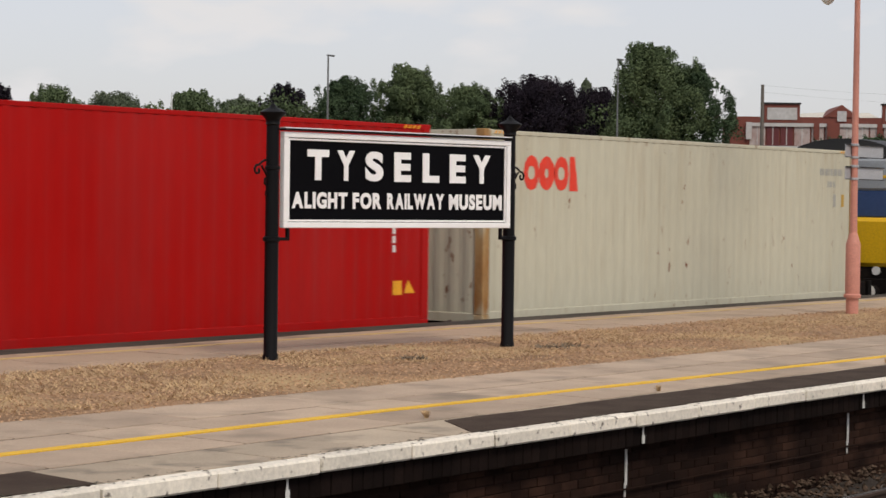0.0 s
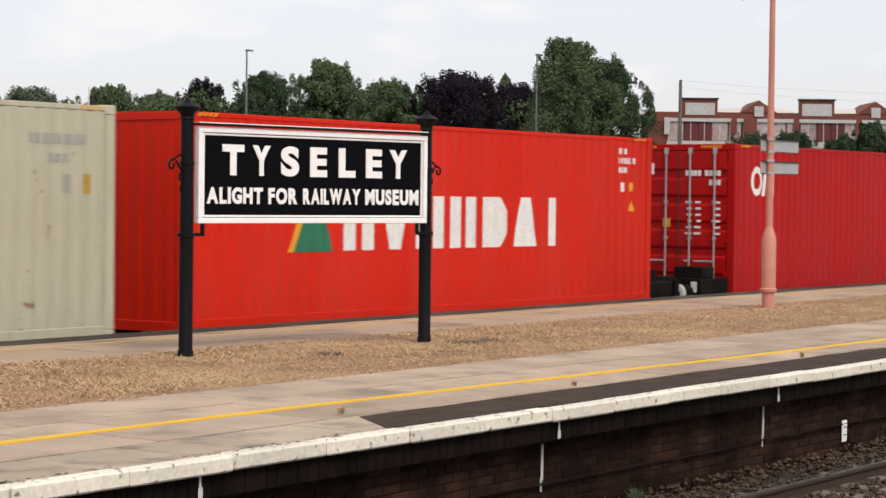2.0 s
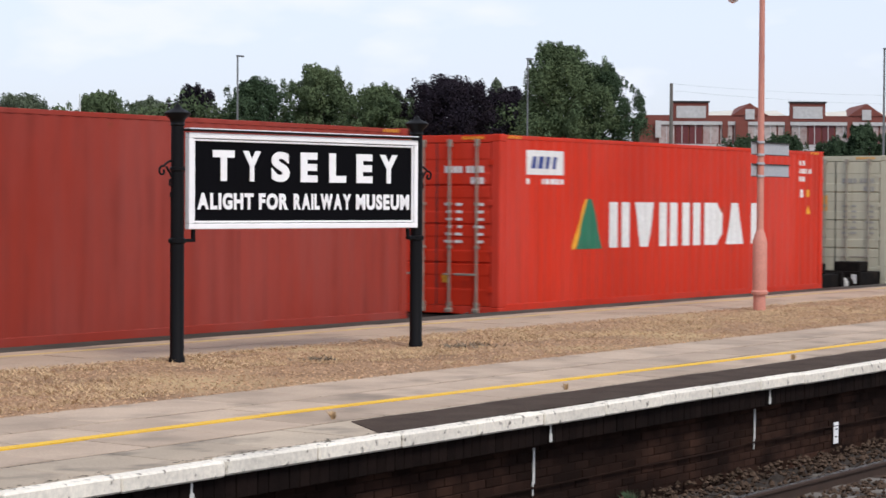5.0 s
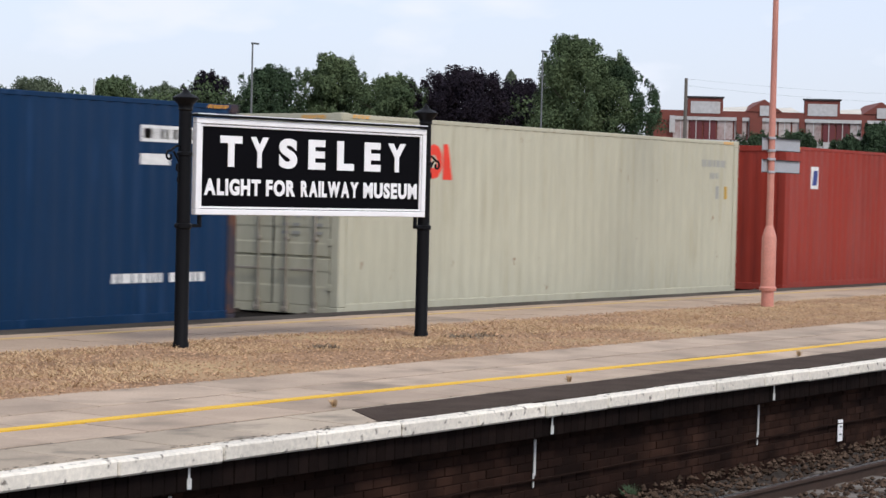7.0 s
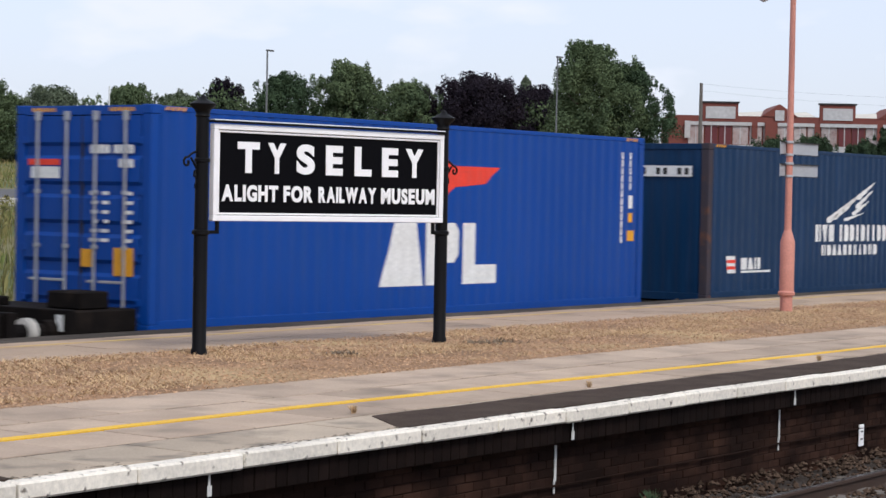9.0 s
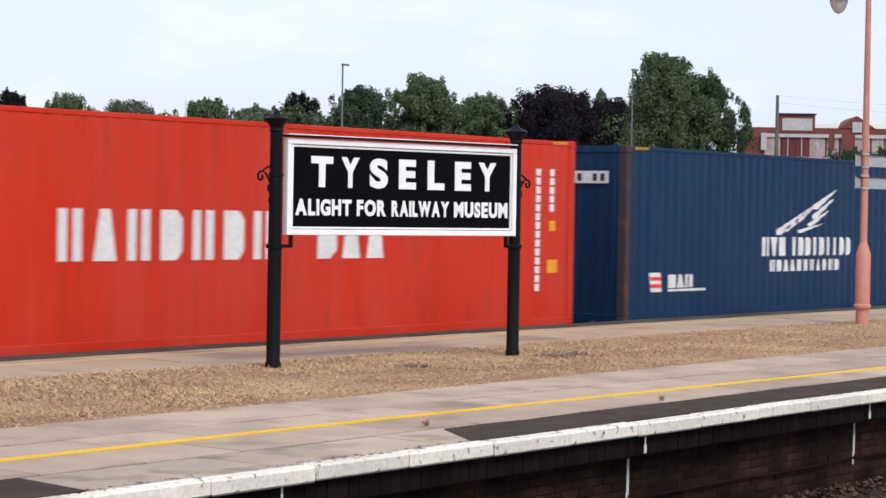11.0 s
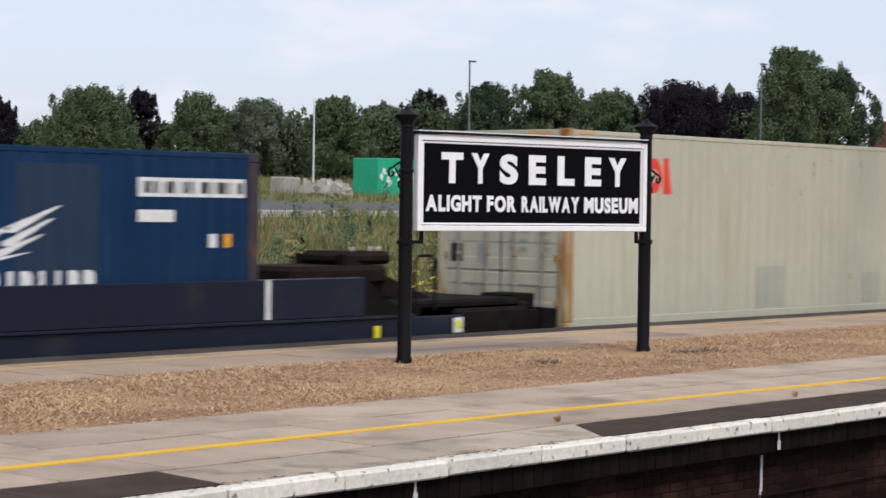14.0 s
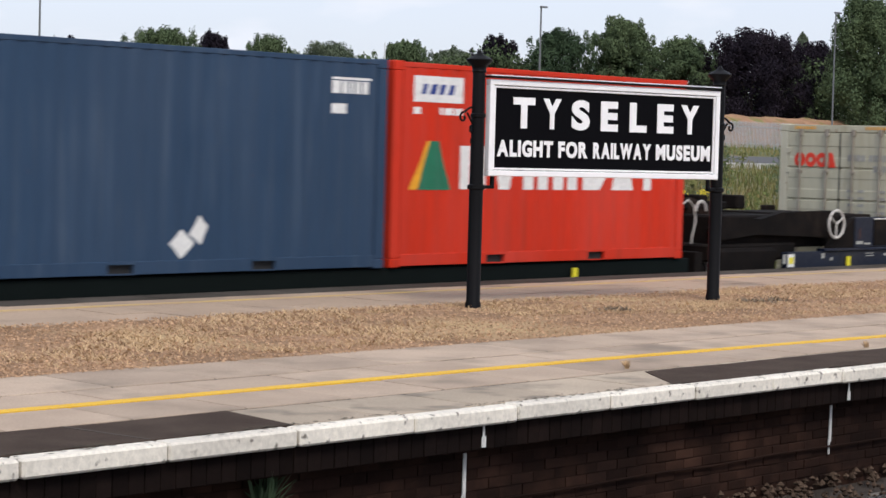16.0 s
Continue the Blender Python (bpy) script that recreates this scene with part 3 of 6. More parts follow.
def build_chippings():
    """The bed of dry chippings along the platform's middle, with loose pieces and straw on it."""
    s = Shape()
    nx, ny = 560, 18
    for i in range(nx + 1):
        x = X0 + (110 - X0) * i / nx
        a = 12.08 + 0.10 * noise.noise(Vector((x * 0.9, 0, 3))) + 0.06 * noise.noise(Vector((x * 3.1, 0, 5)))
        b = 15.36 + 0.22 * noise.noise(Vector((x * 0.6, 4, 3))) + 0.06 * noise.noise(Vector((x * 3.1, 8, 5)))
        for j in range(ny + 1):
            y = a + (b - a) * j / ny
            e = min(1.0, min(j, ny - j) / 2.5)
            s.v.append((x, y, -0.005 + e * (0.012 + 0.014 * noise.noise(Vector((x * 0.8, y * 0.8, 0))) + 0.008 * noise.noise(Vector((x * 4, y * 4, 2))))))
    for i in range(nx):
        for j in range(ny):
            k = i * (ny + 1) + j
            s.f.append((k, k + ny + 1, k + ny + 2, k + 1))
            s.m.append(0)
    solid("chippings_bed", s, CHIPPINGS, "pale brown bed of dry chippings on the platform", "gravel", kind="stuff", smooth=True)
    rnd = random.Random(4)
    c = Shape()
    for _ in range(42000):
        x = 8 + 34 * rnd.random() ** 1.4
        y = rnd.uniform(12.02, 15.4)
        r, h, a = rnd.uniform(0.009, 0.024), rnd.uniform(0.004, 0.016), rnd.uniform(0, 6.3)
        z = 0.008 + 0.014 * noise.noise(Vector((x * 0.8, y * 0.8, 0)))
        if y < 12.2 or y > 15.2:
            z = 0.004
        dx, dy = r * math.cos(a), r * math.sin(a)
        c.add([(x - dx, y - dy, z), (x + dy * 0.6, y - dx * 0.6, z), (x + dx, y + dy, z + 0.004), (x, y, z + h)], [(0, 1, 3), (1, 2, 3), (2, 0, 3)])
    solid("loose_chippings", c, CHIP, "loose brown chippings", "gravel", kind="stuff")
    g = Shape()
    for _ in range(3400):
        cx, cy = 9 + 34 * rnd.random(), rnd.uniform(12.3, 15.3)
        if noise.noise(Vector((cx * 0.35, cy * 0.9, 9))) < -0.06:
            continue
        for _ in range(14):
            x, y = cx + rnd.gauss(0, 0.09), cy + rnd.gauss(0, 0.07)
            a, h, lean = rnd.uniform(0, 6.3), rnd.uniform(0.012, 0.045), rnd.uniform(0.03, 0.1)
            w = 0.007
            tx, ty = lean * math.cos(a), lean * math.sin(a)
            g.add([(x - w, y, 0.004), (x + w, y, 0.004), (x + tx, y + ty, 0.008 + h)], [(0, 1, 2)])
    solid("dry_grass", g, DRY_GRASS, "straw coloured dry grass tufts on the chippings", "grass", kind="stuff")
    for x, y, sx in ((17.26, 13.73, 0.16), (19.84, 13.65, 0.26), (20.2, 13.6, 0.16)):
        d = Shape()
        for _ in range(40):
            px, py, a = x + rnd.gauss(0, sx * 0.5), y + rnd.gauss(0, 0.1), rnd.uniform(0, 6.3)
            d.add([(px - 0.02, py, 0.02), (px + 0.02, py, 0.02), (px + 0.06 * math.cos(a), py + 0.05 * math.sin(a), 0.03 + 0.05 * rnd.random())], [(0, 1, 2)])
        solid("dead_weed", d, DEAD, "dark dead weed lying on the chippings", "weed", kind="stuff")


build_chippings()


def weed(x, y, z, h, mat, label, seed):
    rnd = random.Random(seed)
    s = Shape()
    for _ in range(60):
        a, r, hh = rnd.uniform(0, 6.3), rnd.uniform(0.1, 0.75) * h, rnd.uniform(0.4, 1.0) * h
        bx, by = 0.1 * h * rnd.gauss(0, 1), 0.08 * h * rnd.gauss(0, 1)
        w = 0.03 * h + 0.004
        s.add([(bx - w, by, 0), (bx + w, by, 0), (bx + r * 0.6 * math.cos(a) + w, by + r * 0.6 * math.sin(a), hh * 0.7), (bx + r * math.cos(a), by + r * math.sin(a), hh)], [(0, 1, 2, 3)])
    return solid("weed", s, mat, label, "plant", m=pose(x, y, z))


weed(12.74, 9.98, 0.0, 0.075, DRY_GRASS, "small dry weed in a platform joint", 1)
weed(16.11, 9.9, 0.0, 0.07, DRY_GRASS, "small dry weed in a platform joint", 2)
weed(20.8, 9.84, 0.0, 0.075, DRY_GRASS, "small dry weed in a platform joint", 3)
weed(15.7, 8.98, -0.95, 0.16, LEAF[3], "green weed growing at the wall's foot", 4)
weed(8.2, 9.12, -0.5, 0.3, LEAF[3], "leafy weed growing out of the wall", 5)
weed(10.9, 17.65, 0.0, 0.2, DRY_GRASS, "pale weed on the platform's far edge", 6)


def build_track():
    """The near track with its rails, sleepers and ballast."""
    rail = Shape()
    prof = [(-0.07, 0), (0.07, 0), (0.07, 0.012), (0.012, 0.03), (0.012, 0.115), (0.036, 0.125), (0.036, 0.152), (0.028, 0.16), (-0.028, 0.16), (-0.036, 0.152), (-0.036, 0.125), (-0.012, 0.115), (-0.012, 0.03), (-0.07, 0.012)]
    k = len(prof)
    rail.add([(x, a, b) for x in (X0, 140.0) for a, b in prof],
             [tuple(range(k))[::-1], tuple(range(k, 2 * k))] + [(i, (i + 1) % k, k + (i + 1) % k, k + i) for i in range(k)])
    rail.m[2 + 7] = 1
    for y, z in ((8.2, -1.02), (6.7, -1.02), (18.62, -1.03), (20.12, -1.03)):
        solid("rail", rail, (RAIL_RUST, RAIL_TOP), "rusty steel rail with a worn top", "rail", "rails", kind="structure", m=pose(0, y, z))
    one = Shape().box(-0.13, 0.13, 6.1, 8.75, -1.12, -0.985, 0.02).mesh("sleeper", SLEEPER)
    for i in range(40):
        ob = tagged(new("sleeper", one), "concrete sleeper in the ballast", "sleeper", "sleepers")
        ob.matrix_basis = pose(4 + 0.65 * i, 0, 0)
    rnd = random.Random(8)
    s = Shape()
    for _ in range(9000):
        x, y = rnd.uniform(8, 26), rnd.uniform(6.5, 9.12)
        if abs(y - 8.2) < 0.08:
            continue
        r = rnd.uniform(0.018, 0.042)
        z = -0.985 + max(0.0, (y - 8.45)) * 0.14 + rnd.uniform(-0.02, 0.02)
        pts = [(r * rnd.uniform(0.6, 1.2) * a, r * rnd.uniform(0.6, 1.2) * b, r * rnd.uniform(0.5, 1.0) * c) for a, b, c in ((1, 0, 0), (0, 1, 0), (-1, 0, 0), (0, -1, 0), (0, 0, 1), (0, 0, -1))]
        q = rnd.uniform(0, 6.3)
        pts = [(x + a * math.cos(q) - b * math.sin(q), y + a * math.sin(q) + b * math.cos(q), z + c) for a, b, c in pts]
        s.add(pts, [(0, 1, 4), (1, 2, 4), (2, 3, 4), (3, 0, 4), (1, 0, 5), (2, 1, 5), (3, 2, 5), (0, 3, 5)])
    solid("ballast", s, STONE, "grey brown ballast stones beside the rail", "ballast", kind="stuff")


build_track()


# ---- station name board ----
def build_name_board():
    nb = thing("station_name_board", "black station name board with white lettering on two posts", "sign", m=pose(16.13, 14.72, 0, 0, 0, -8.63))
    span = 3.60
    for x, side in ((0.0, -1), (span, 1)):
        s = Shape()
        s.lathe([(0.085, -0.1), (0.085, 0.05), (0.074, 0.08), (0.074, 1.26), (0.092, 1.27), (0.092, 1.31), (0.072, 1.32), (0.070, 2.02), (0.082, 2.03), (0.082, 2.06), (0.069, 2.07), (0.067, 2.50)], (x, 0, 0), 20)
        post = part("post", s, BLACK_PAINT, nb, "black cast iron post", smooth=True)
        s = Shape().lathe([(0.067, 2.495), (0.08, 2.51), (0.072, 2.53), (0.085, 2.57), (0.135, 2.615), (0.14, 2.635), (0.10, 2.66), (0.045, 2.685), (0.03, 2.71), (0.006, 2.735)], (x, 0, 0), 20)
        part("finial", s, BLACK_PAINT, post, smooth=True)
        # bracket under the board
        s = Shape()
        s.box(x - 0.02 if side > 0 else x, x if side > 0 else x + 0.02, -0.03, 0.03, 1.27, 1.31)
        ax = x - side * 0.2
        s.box(min(x, ax), max(x, ax), -0.06, -0.02, 1.275, 1.31, 0.004)
        s.box(min(ax, ax + side * 0.035), max(ax, ax + side * 0.035), -0.06, -0.02, 1.275, 1.42, 0.004)
        part("bracket", s, BLACK_PAINT, post)
        s = Shape().box(x + side * 0.09 - 0.02, x + side * 0.09 + 0.02, -0.02, 0.02, 1.275, 1.305, 0.004)
        part("lug", s, BLACK_PAINT, post)
        # wrought scroll on the outer side
        s = Shape()
        c = (x + side * 0.20, 2.02)
        pts = [(x + side * 0.06, 0, 2.13), (x + side * 0.11, 0, 2.125), (x + side * 0.155, 0, 2.10)]
        pts += [(c[0] + side * 0.055 * (1 - 0.09 * k) * math.cos(1.9 - 0.75 * k), 0, c[1] + 0.06 * (1 - 0.09 * k) * math.sin(1.9 - 0.75 * k)) for k in range(9)]
        part("scroll", s.path(pts, 0.013), BLACK_PAINT, post, "wrought iron scroll")
        part("scroll", Shape().path([(x + side * 0.07, 0, 1.86), (x + side * 0.105, 0, 1.88), (x + side * 0.10, 0, 1.93), (x + side * 0.07, 0, 1.95), (x + side * 0.1, 0, 2.0), (x + side * 0.15, 0, 2.07)], 0.012), BLACK_PAINT, post)
        part("scroll", Shape().path([(x + side * 0.06, 0, 1.74), (x + side * 0.09, 0, 1.76), (x + side * 0.085, 0, 1.8)], 0.011), BLACK_PAINT, post)
    a, b, z0, z1, y = 0.085, 3.53, 1.41, 2.435, -0.075
    part("board", Shape().box(a + 0.02, b - 0.02, y + 0.012, y + 0.05, z0 + 0.02, z1 - 0.02), BOARD_BLACK, nb)
    w = 0.062
    fr = [("top_frame", a, b, z1 - w, z1), ("bottom_frame", a, b, z0, z0 + w), ("side_frame", a, a + w, z0 + w, z1 - w), ("side_frame", b - w, b, z0 + w, z1 - w)]
    for name, p, q, r, t in fr:
        part(name, Shape().box(p, q, y - 0.02, y + 0.06, r + 0.0005, t - 0.0005, 0.006), WHITE_PAINT, nb, "white moulded frame")
    i = w + 0.006
    for name, p, q, r, t in (("bead", a + i, b - i, z1 - i - 0.022, z1 - i), ("bead", a + i, b - i, z0 + i, z0 + i + 0.022), ("bead", a + i, a + i + 0.022, z0 + i + 0.022, z1 - i - 0.022), ("bead", b - i - 0.022, b - i, z0 + i + 0.022, z1 - i - 0.022)):
        part(name, Shape().box(p, q, y - 0.006, y + 0.015, r, t, 0.004), WHITE_PAINT, nb)
    cap = Shape().box(a - 0.01, b + 0.01, y - 0.05, y + 0.07, z1 + 0.012, z1 + 0.034, 0.005)
    part("cap_rail", cap, BLACK_PAINT, nb, "thin black weather strip")
    part("cap_edge", Shape().box(a, b, y - 0.03, y + 0.06, z1 + 0.036, z1 + 0.046), WHITE_PAINT, nb)
    for char, p, q in zip("TYSELEY", (0.425, 0.85, 1.26, 1.69, 2.125, 2.55, 2.925), (0.73, 1.105, 1.525, 1.945, 2.385, 2.805, 3.21)):
        letter_row(char, WHITE_PAINT, nb, p, q, 1.925, 2.255, y + 0.008, 0.048, 0, 0)
    for word, p, q in (("ALIGHT", 0.215, 1.0), ("FOR", 1.08, 1.505), ("RAILWAY", 1.59, 2.465), ("MUSEUM", 2.545, 3.405)):
        letter_row(word, WHITE_PAINT, nb, p, q, 1.62, 1.797, y + 0.008, 0.047, 0.097, 0)


build_name_board()


# ---- platform lamp post ----
def build_lamp_post():
    lp = thing("platform_lamp_post", "faded pink steel lamp post with two lanterns and grey sign plates", "lamp post", m=pose(29.93, 14.76, 0))
    s = Shape().lathe([(0.10, -0.05), (0.10, 0.26), (0.135, 0.265), (0.14, 0.31), (0.118, 0.33), (0.118, 1.12), (0.105, 1.16), (0.07, 1.27), (0.06, 1.30)], n=20)
    part("base", s, PINK_PAINT, lp, smooth=True)
    part("pole", Shape().lathe([(0.058, 1.29), (0.05, 3.4), (0.043, 5.47)], n=16), PINK_PAINT, lp, smooth=True)
    arm = Shape().path([(-1.2, 0, 5.49), (-1.15, 0, 5.54), (0, 0, 5.54), (1.15, 0, 5.54), (1.2, 0, 5.49)], 0.025, 8)
    part("arm", arm, PINK_PAINT, lp).matrix_basis = pose(0, 0, 0, 0, 0, 49.8)
    part("cap", Shape().lathe([(0.05, 5.46), (0.06, 5.50), (0.05, 5.57), (0.005, 5.65)], n=14), PINK_PAINT, lp, smooth=True)
    for x in (-1.2, 1.2):
        ln = part("lantern", Shape().lathe([(0.02, 5.51), (0.05, 5.48), (0.08, 5.41), (0.28, 5.33), (0.32, 5.30), (0.30, 5.285)], (x, 0, 0), 20), MAROON, lp, "dark red lantern hood", smooth=True)
        ln.matrix_basis = pose(0, 0, 0, 0, 0, 49.8)
        part("bowl", Shape().lathe([(0.15, 5.284), (0.15, 5.22), (0.12, 5.13), (0.07, 5.06), (0.01, 5.03)], (x, 0, 0), 20), OPAL, ln, "white glass bowl", smooth=True)
    for z0, z1 in ((2.50, 2.71), (2.15, 2.36)):
        p = part("sign_plate", Shape().box(-0.22, 1.14, 0.05, 0.065, z0, z1, 0.004), PLATE_BACK, lp, "grey back of a sign plate")
        f = Shape()
        f.box(-0.22, 1.14, 0.025, 0.049, z1 - 0.016, z1)
        f.box(-0.22, 1.14, 0.025, 0.049, z0, z0 + 0.012)
        part("rim", f, GASKET_SHADE, p)
    for z in (2.70, 2.50, 2.36, 2.16):
        part("clamp", Shape().lathe([(0.066, z - 0.02), (0.07, z - 0.015), (0.07, z + 0.015), (0.066, z + 0.02)], n=14), PLATE_BACK, lp)


build_lamp_post()


# ---- the freight train ----
SIDE_Y, WIDE = 18.08, 2.438
MOVING = []  # things of the train with their place along it, and height


def travelled(t):
    return 12.058 * t + 0.02014 * t * t + (0.12 if t % 1 < 0.25 else -0.12)


def paint(name, r, g, b, rust=0.72, dirt=None, spec=0.13, runs=0.5, spots=0.68, chalk=0.25):
    """Container paint with chalky bands, dirty runs and rust spots."""
    c = srgb(r, g, b)
    dark = tuple(0.45 * v + 0.02 for v in c)
    return train_material(name, c, 0.5, second=tuple(v * 0.86 for v in c), scale=0.5, fine=14, mix=0.8, bump=0.04, streak=0.2, spec=spec, grain=0.05,
                    grime=dirt or srgb(120, 84, 56), grime_scale=1.6, grime_low=rust, grime_high=rust + 0.16,
                    runs=(dirt or dark, runs), spots=(srgb(112, 62, 34), spots), chalk=chalk, dents=0.12)


CAI_RED = paint("dark red container paint", 168, 12, 10, 0.76, None, 0.13, 0.15, 0.74, 0.06)
HY_RED = paint("orange red container paint", 206, 36, 15, 0.76, None, 0.13, 0.2, 0.72, 0.08)
FADED_RED = paint("faded orange red container paint", 198, 50, 27, 0.68, srgb(140, 50, 34), 0.13, 0.35, 0.69, 0.15)
BRICK_RED = paint("brown red container paint", 146, 54, 42, 0.74, srgb(112, 44, 36), 0.13, 0.5, 0.7, 0.15)
PALE = paint("pale grey container paint", 186, 183, 162, 0.7, srgb(150, 140, 112), 0.13, 0.3, 0.66, 0.0)
PALE_RUSTY = paint("rust streaked pale container paint", 192, 189, 170, 0.7, srgb(140, 112, 76), 0.13, 0.22, 0.62, 0.0)
NAVY = paint("navy container paint", 6, 44, 78, 0.74, srgb(44, 70, 106), 0.2, 0.35, 0.74, 0.04)
ROYAL = paint("royal blue container paint", 5, 64, 146, 0.76, srgb(30, 70, 130), 0.22, 0.3, 0.74, 0.03)
ORANGE = paint("orange container paint", 224, 108, 22, 0.76, srgb(196, 92, 28), 0.13, 0.35, 0.72, 0.05)
SLATE = paint("slate blue container paint", 46, 67, 92, 0.74, srgb(78, 92, 110), 0.2, 0.4, 0.7, 0.06)

RUSTY_POST = train_material("rust eaten pale steel", srgb(172, 146, 104), 0.85, second=srgb(140, 92, 48), scale=2.2, fine=40, mix=0.95, bump=0.3, streak=0.35, spec=0.15, grime=srgb(186, 180, 156), grime_scale=3, grime_low=0.47, grime_high=0.6)
RUSTY_ORANGE = train_material("rusty orange corner steel", srgb(176, 92, 34), 0.8, second=srgb(104, 60, 42), scale=1.6, fine=30, mix=0.95, bump=0.2, streak=0.4, spec=0.15)
ROD_DULL = train_material("dull worn lock rod", srgb(148, 142, 130), 0.6, 0.1, second=srgb(118, 106, 94), scale=4, fine=20, bump=0.05)
STAINED = train_material("stained corner steel", srgb(66, 58, 62), 0.8, second=srgb(48, 52, 66), scale=4, fine=40, bump=0.2, spec=0.2, grime=srgb(112, 72, 48), grime_scale=3)
PITCH, DEPTH = 0.278, 0.012


def wave(u):
    """How far the corrugated sheet lies behind its outer face, u metres along it."""
    q = (u / PITCH) % 1.0
    if q < 0.26:
        return 0.0
    if q < 0.5:
        return DEPTH * (q - 0.26) / 0.24
    if q < 0.76:
        return DEPTH
    return DEPTH * (1.0 - q) / 0.24


def breaks(a, b):
    out, k = [a], math.floor(a / PITCH) - 1
    while k * PITCH < b:
        out += [u for u in (k * PITCH + f * PITCH for f in (0.0, 0.26, 0.5, 0.76)) if a + 1e-6 < u < b - 1e-6]
        k += 1
    return out + [b]


def sheet(length, z0, z1):
    """A corrugated sheet along x, its outer face at y = 0, closed behind."""
    us = breaks(0.0, length)
    s = Shape()
    for u in us:
        s.v += [(u, wave(u), z0), (u, wave(u), z1), (u, 0.06, z0), (u, 0.06, z1)]
    for i in range(len(us) - 1):
        k = 4 * i
        for a, b in ((0, 1), (1, 3), (3, 2), (2, 0)):
            s.f.append((k + a, k + 4 + a, k + 4 + b, k + b))
            s.m.append(0)
    s.f += [(0, 1, 3, 2), (len(s.v) - 4, len(s.v) - 2, len(s.v) - 1, len(s.v) - 3)]
    s.m += [0, 0]
    return s


def decal(s, poly, lift=0.004, ribs=True):
    """Lays a convex outline (u, z) on the sheet, following its ribs."""
    us = sorted({u for u, _ in poly} | set(breaks(min(u for u, _ in poly), max(u for u, _ in poly))))

    def span(u):
        zs = []
        for (a, za), (b, zb) in zip(poly, poly[1:] + poly[:1]):
            if abs(b - a) < 1e-9:
                if abs(u - a) < 1e-6:
                    zs += [za, zb]
            elif min(a, b) - 1e-6 <= u <= max(a, b) + 1e-6:
                zs.append(za + (zb - za) * (u - a) / (b - a))
        return (min(zs), max(zs)) if zs else (0, 0)

    for u, w in zip(us, us[1:]):
        if w - u < 1e-6:
            continue
        (a, b), (c, d) = span(u + 1e-5), span(w - 1e-5)
        yu, yw = (wave(u) - lift, wave(w) - lift) if ribs else (-lift, -lift)
        s.add([(u, yu, a), (w, yw, c), (w, yw, d), (u, yu, b)], [(0, 1, 2, 3)])
    return s


def bar(u0, u1, z0, z1, lean=0.0):
    return [(u0, z0), (u1, z0), (u1 + lean, z1), (u0 + lean, z1)]


def blocks(u0, u1, z0, z1, n, gap=0.26, seed=0, kinds=""):
    """A row of plain shapes standing for a line of lettering, one to a letter."""
    rnd = random.Random(seed)
    w = (u1 - u0) / n
    out = []
    for i in range(n):
        a, b = u0 + i * w, u0 + (i + 1) * w - gap * w
        kind = kinds[i] if i < len(kinds) else rnd.choice("prtpc")
        m, t = (a + b) / 2, (b - a) * 0.4
        if kind == "p":  # a pair of bars
            out += [decal(Shape(), bar(a, a + t, z0, z1)), decal(Shape(), bar(b - t, b, z0, z1))]
        elif kind == "w":  # a wedge, narrow below
            out.append(decal(Shape(), [(m - t * 0.5, z0), (m + t * 0.5, z0), (b, z1), (a, z1)]))
        elif kind == "t":  # a wedge, narrow above
            out.append(decal(Shape(), [(a, z0), (b, z0), (m + t * 0.5, z1), (m - t * 0.5, z1)]))
        elif kind == "c":  # a block with cut corners
            q = (b - a) * 0.3
            out.append(decal(Shape(), [(a, z0), (b - q, z0), (b, z0 + q), (b, z1 - q), (b - q, z1), (a, z1)]))
        elif kind == "i":
            out.append(decal(Shape(), bar(m - t * 0.6, m + t * 0.6, z0, z1)))
        else:
            out.append(decal(Shape(), bar(a, b, z0, z1)))
    return out


def ring(s, u, z, r0, r1, n=12, a0=0.0, a1=2 * math.pi, tall=1.0):
    for i in range(n):
        a, b = a0 + (a1 - a0) * i / n, a0 + (a1 - a0) * (i + 1) / n
        decal(s, [(u + r * math.cos(q), z + tall * r * math.sin(q)) for r, q in ((r0, a), (r1, a), (r1, b), (r0, b))])
    return s


def bars(s, u0, u1, z0, z1, rows, fill=0.55, seed=0):
    """Small plain bars standing for lines of unreadable stencilling."""
    rnd = random.Random(seed)
    h = (z1 - z0) / rows
    for k in range(rows):
        u = u0
        while u < u1 - 0.02:
            w = min(rnd.uniform(0.05, 0.16), u1 - u)
            if rnd.random() < 0.85:
                decal(s, bar(u, u + w, z0 + k * h + h * (1 - fill) / 2, z0 + (k + 1) * h - h * (1 - fill) / 2))
            u += w + 0.03
    return s


def mark(holder, shapes, mat, label="", small=False):
    """Markings on the near side."""
    for shape in shapes if isinstance(shapes, list) else [shapes]:
        ob = part("marking", shape.weld(), mat, holder, label)
        ob.matrix_basis = pose(0.17, 0.004, 0)
        if small:
            tagged(ob, kind="stuff")


def end_mark(holder, mat, boxes, label=""):
    """Plain shapes on the left end, laid just off the doors: (y0, y1, z0, z1)."""
    if len(boxes) < 10:
        for y0, y1, z0, z1 in boxes:
            part("marking", Shape().box(-0.008, -0.003, y0, y1, z0, z1), mat, holder, label)
        return
    s = Shape()
    for y0, y1, z0, z1 in boxes:
        s.box(-0.008, -0.003, y0, y1, z0, z1)
    tagged(part("marking", s, mat, holder, label), kind="stuff")


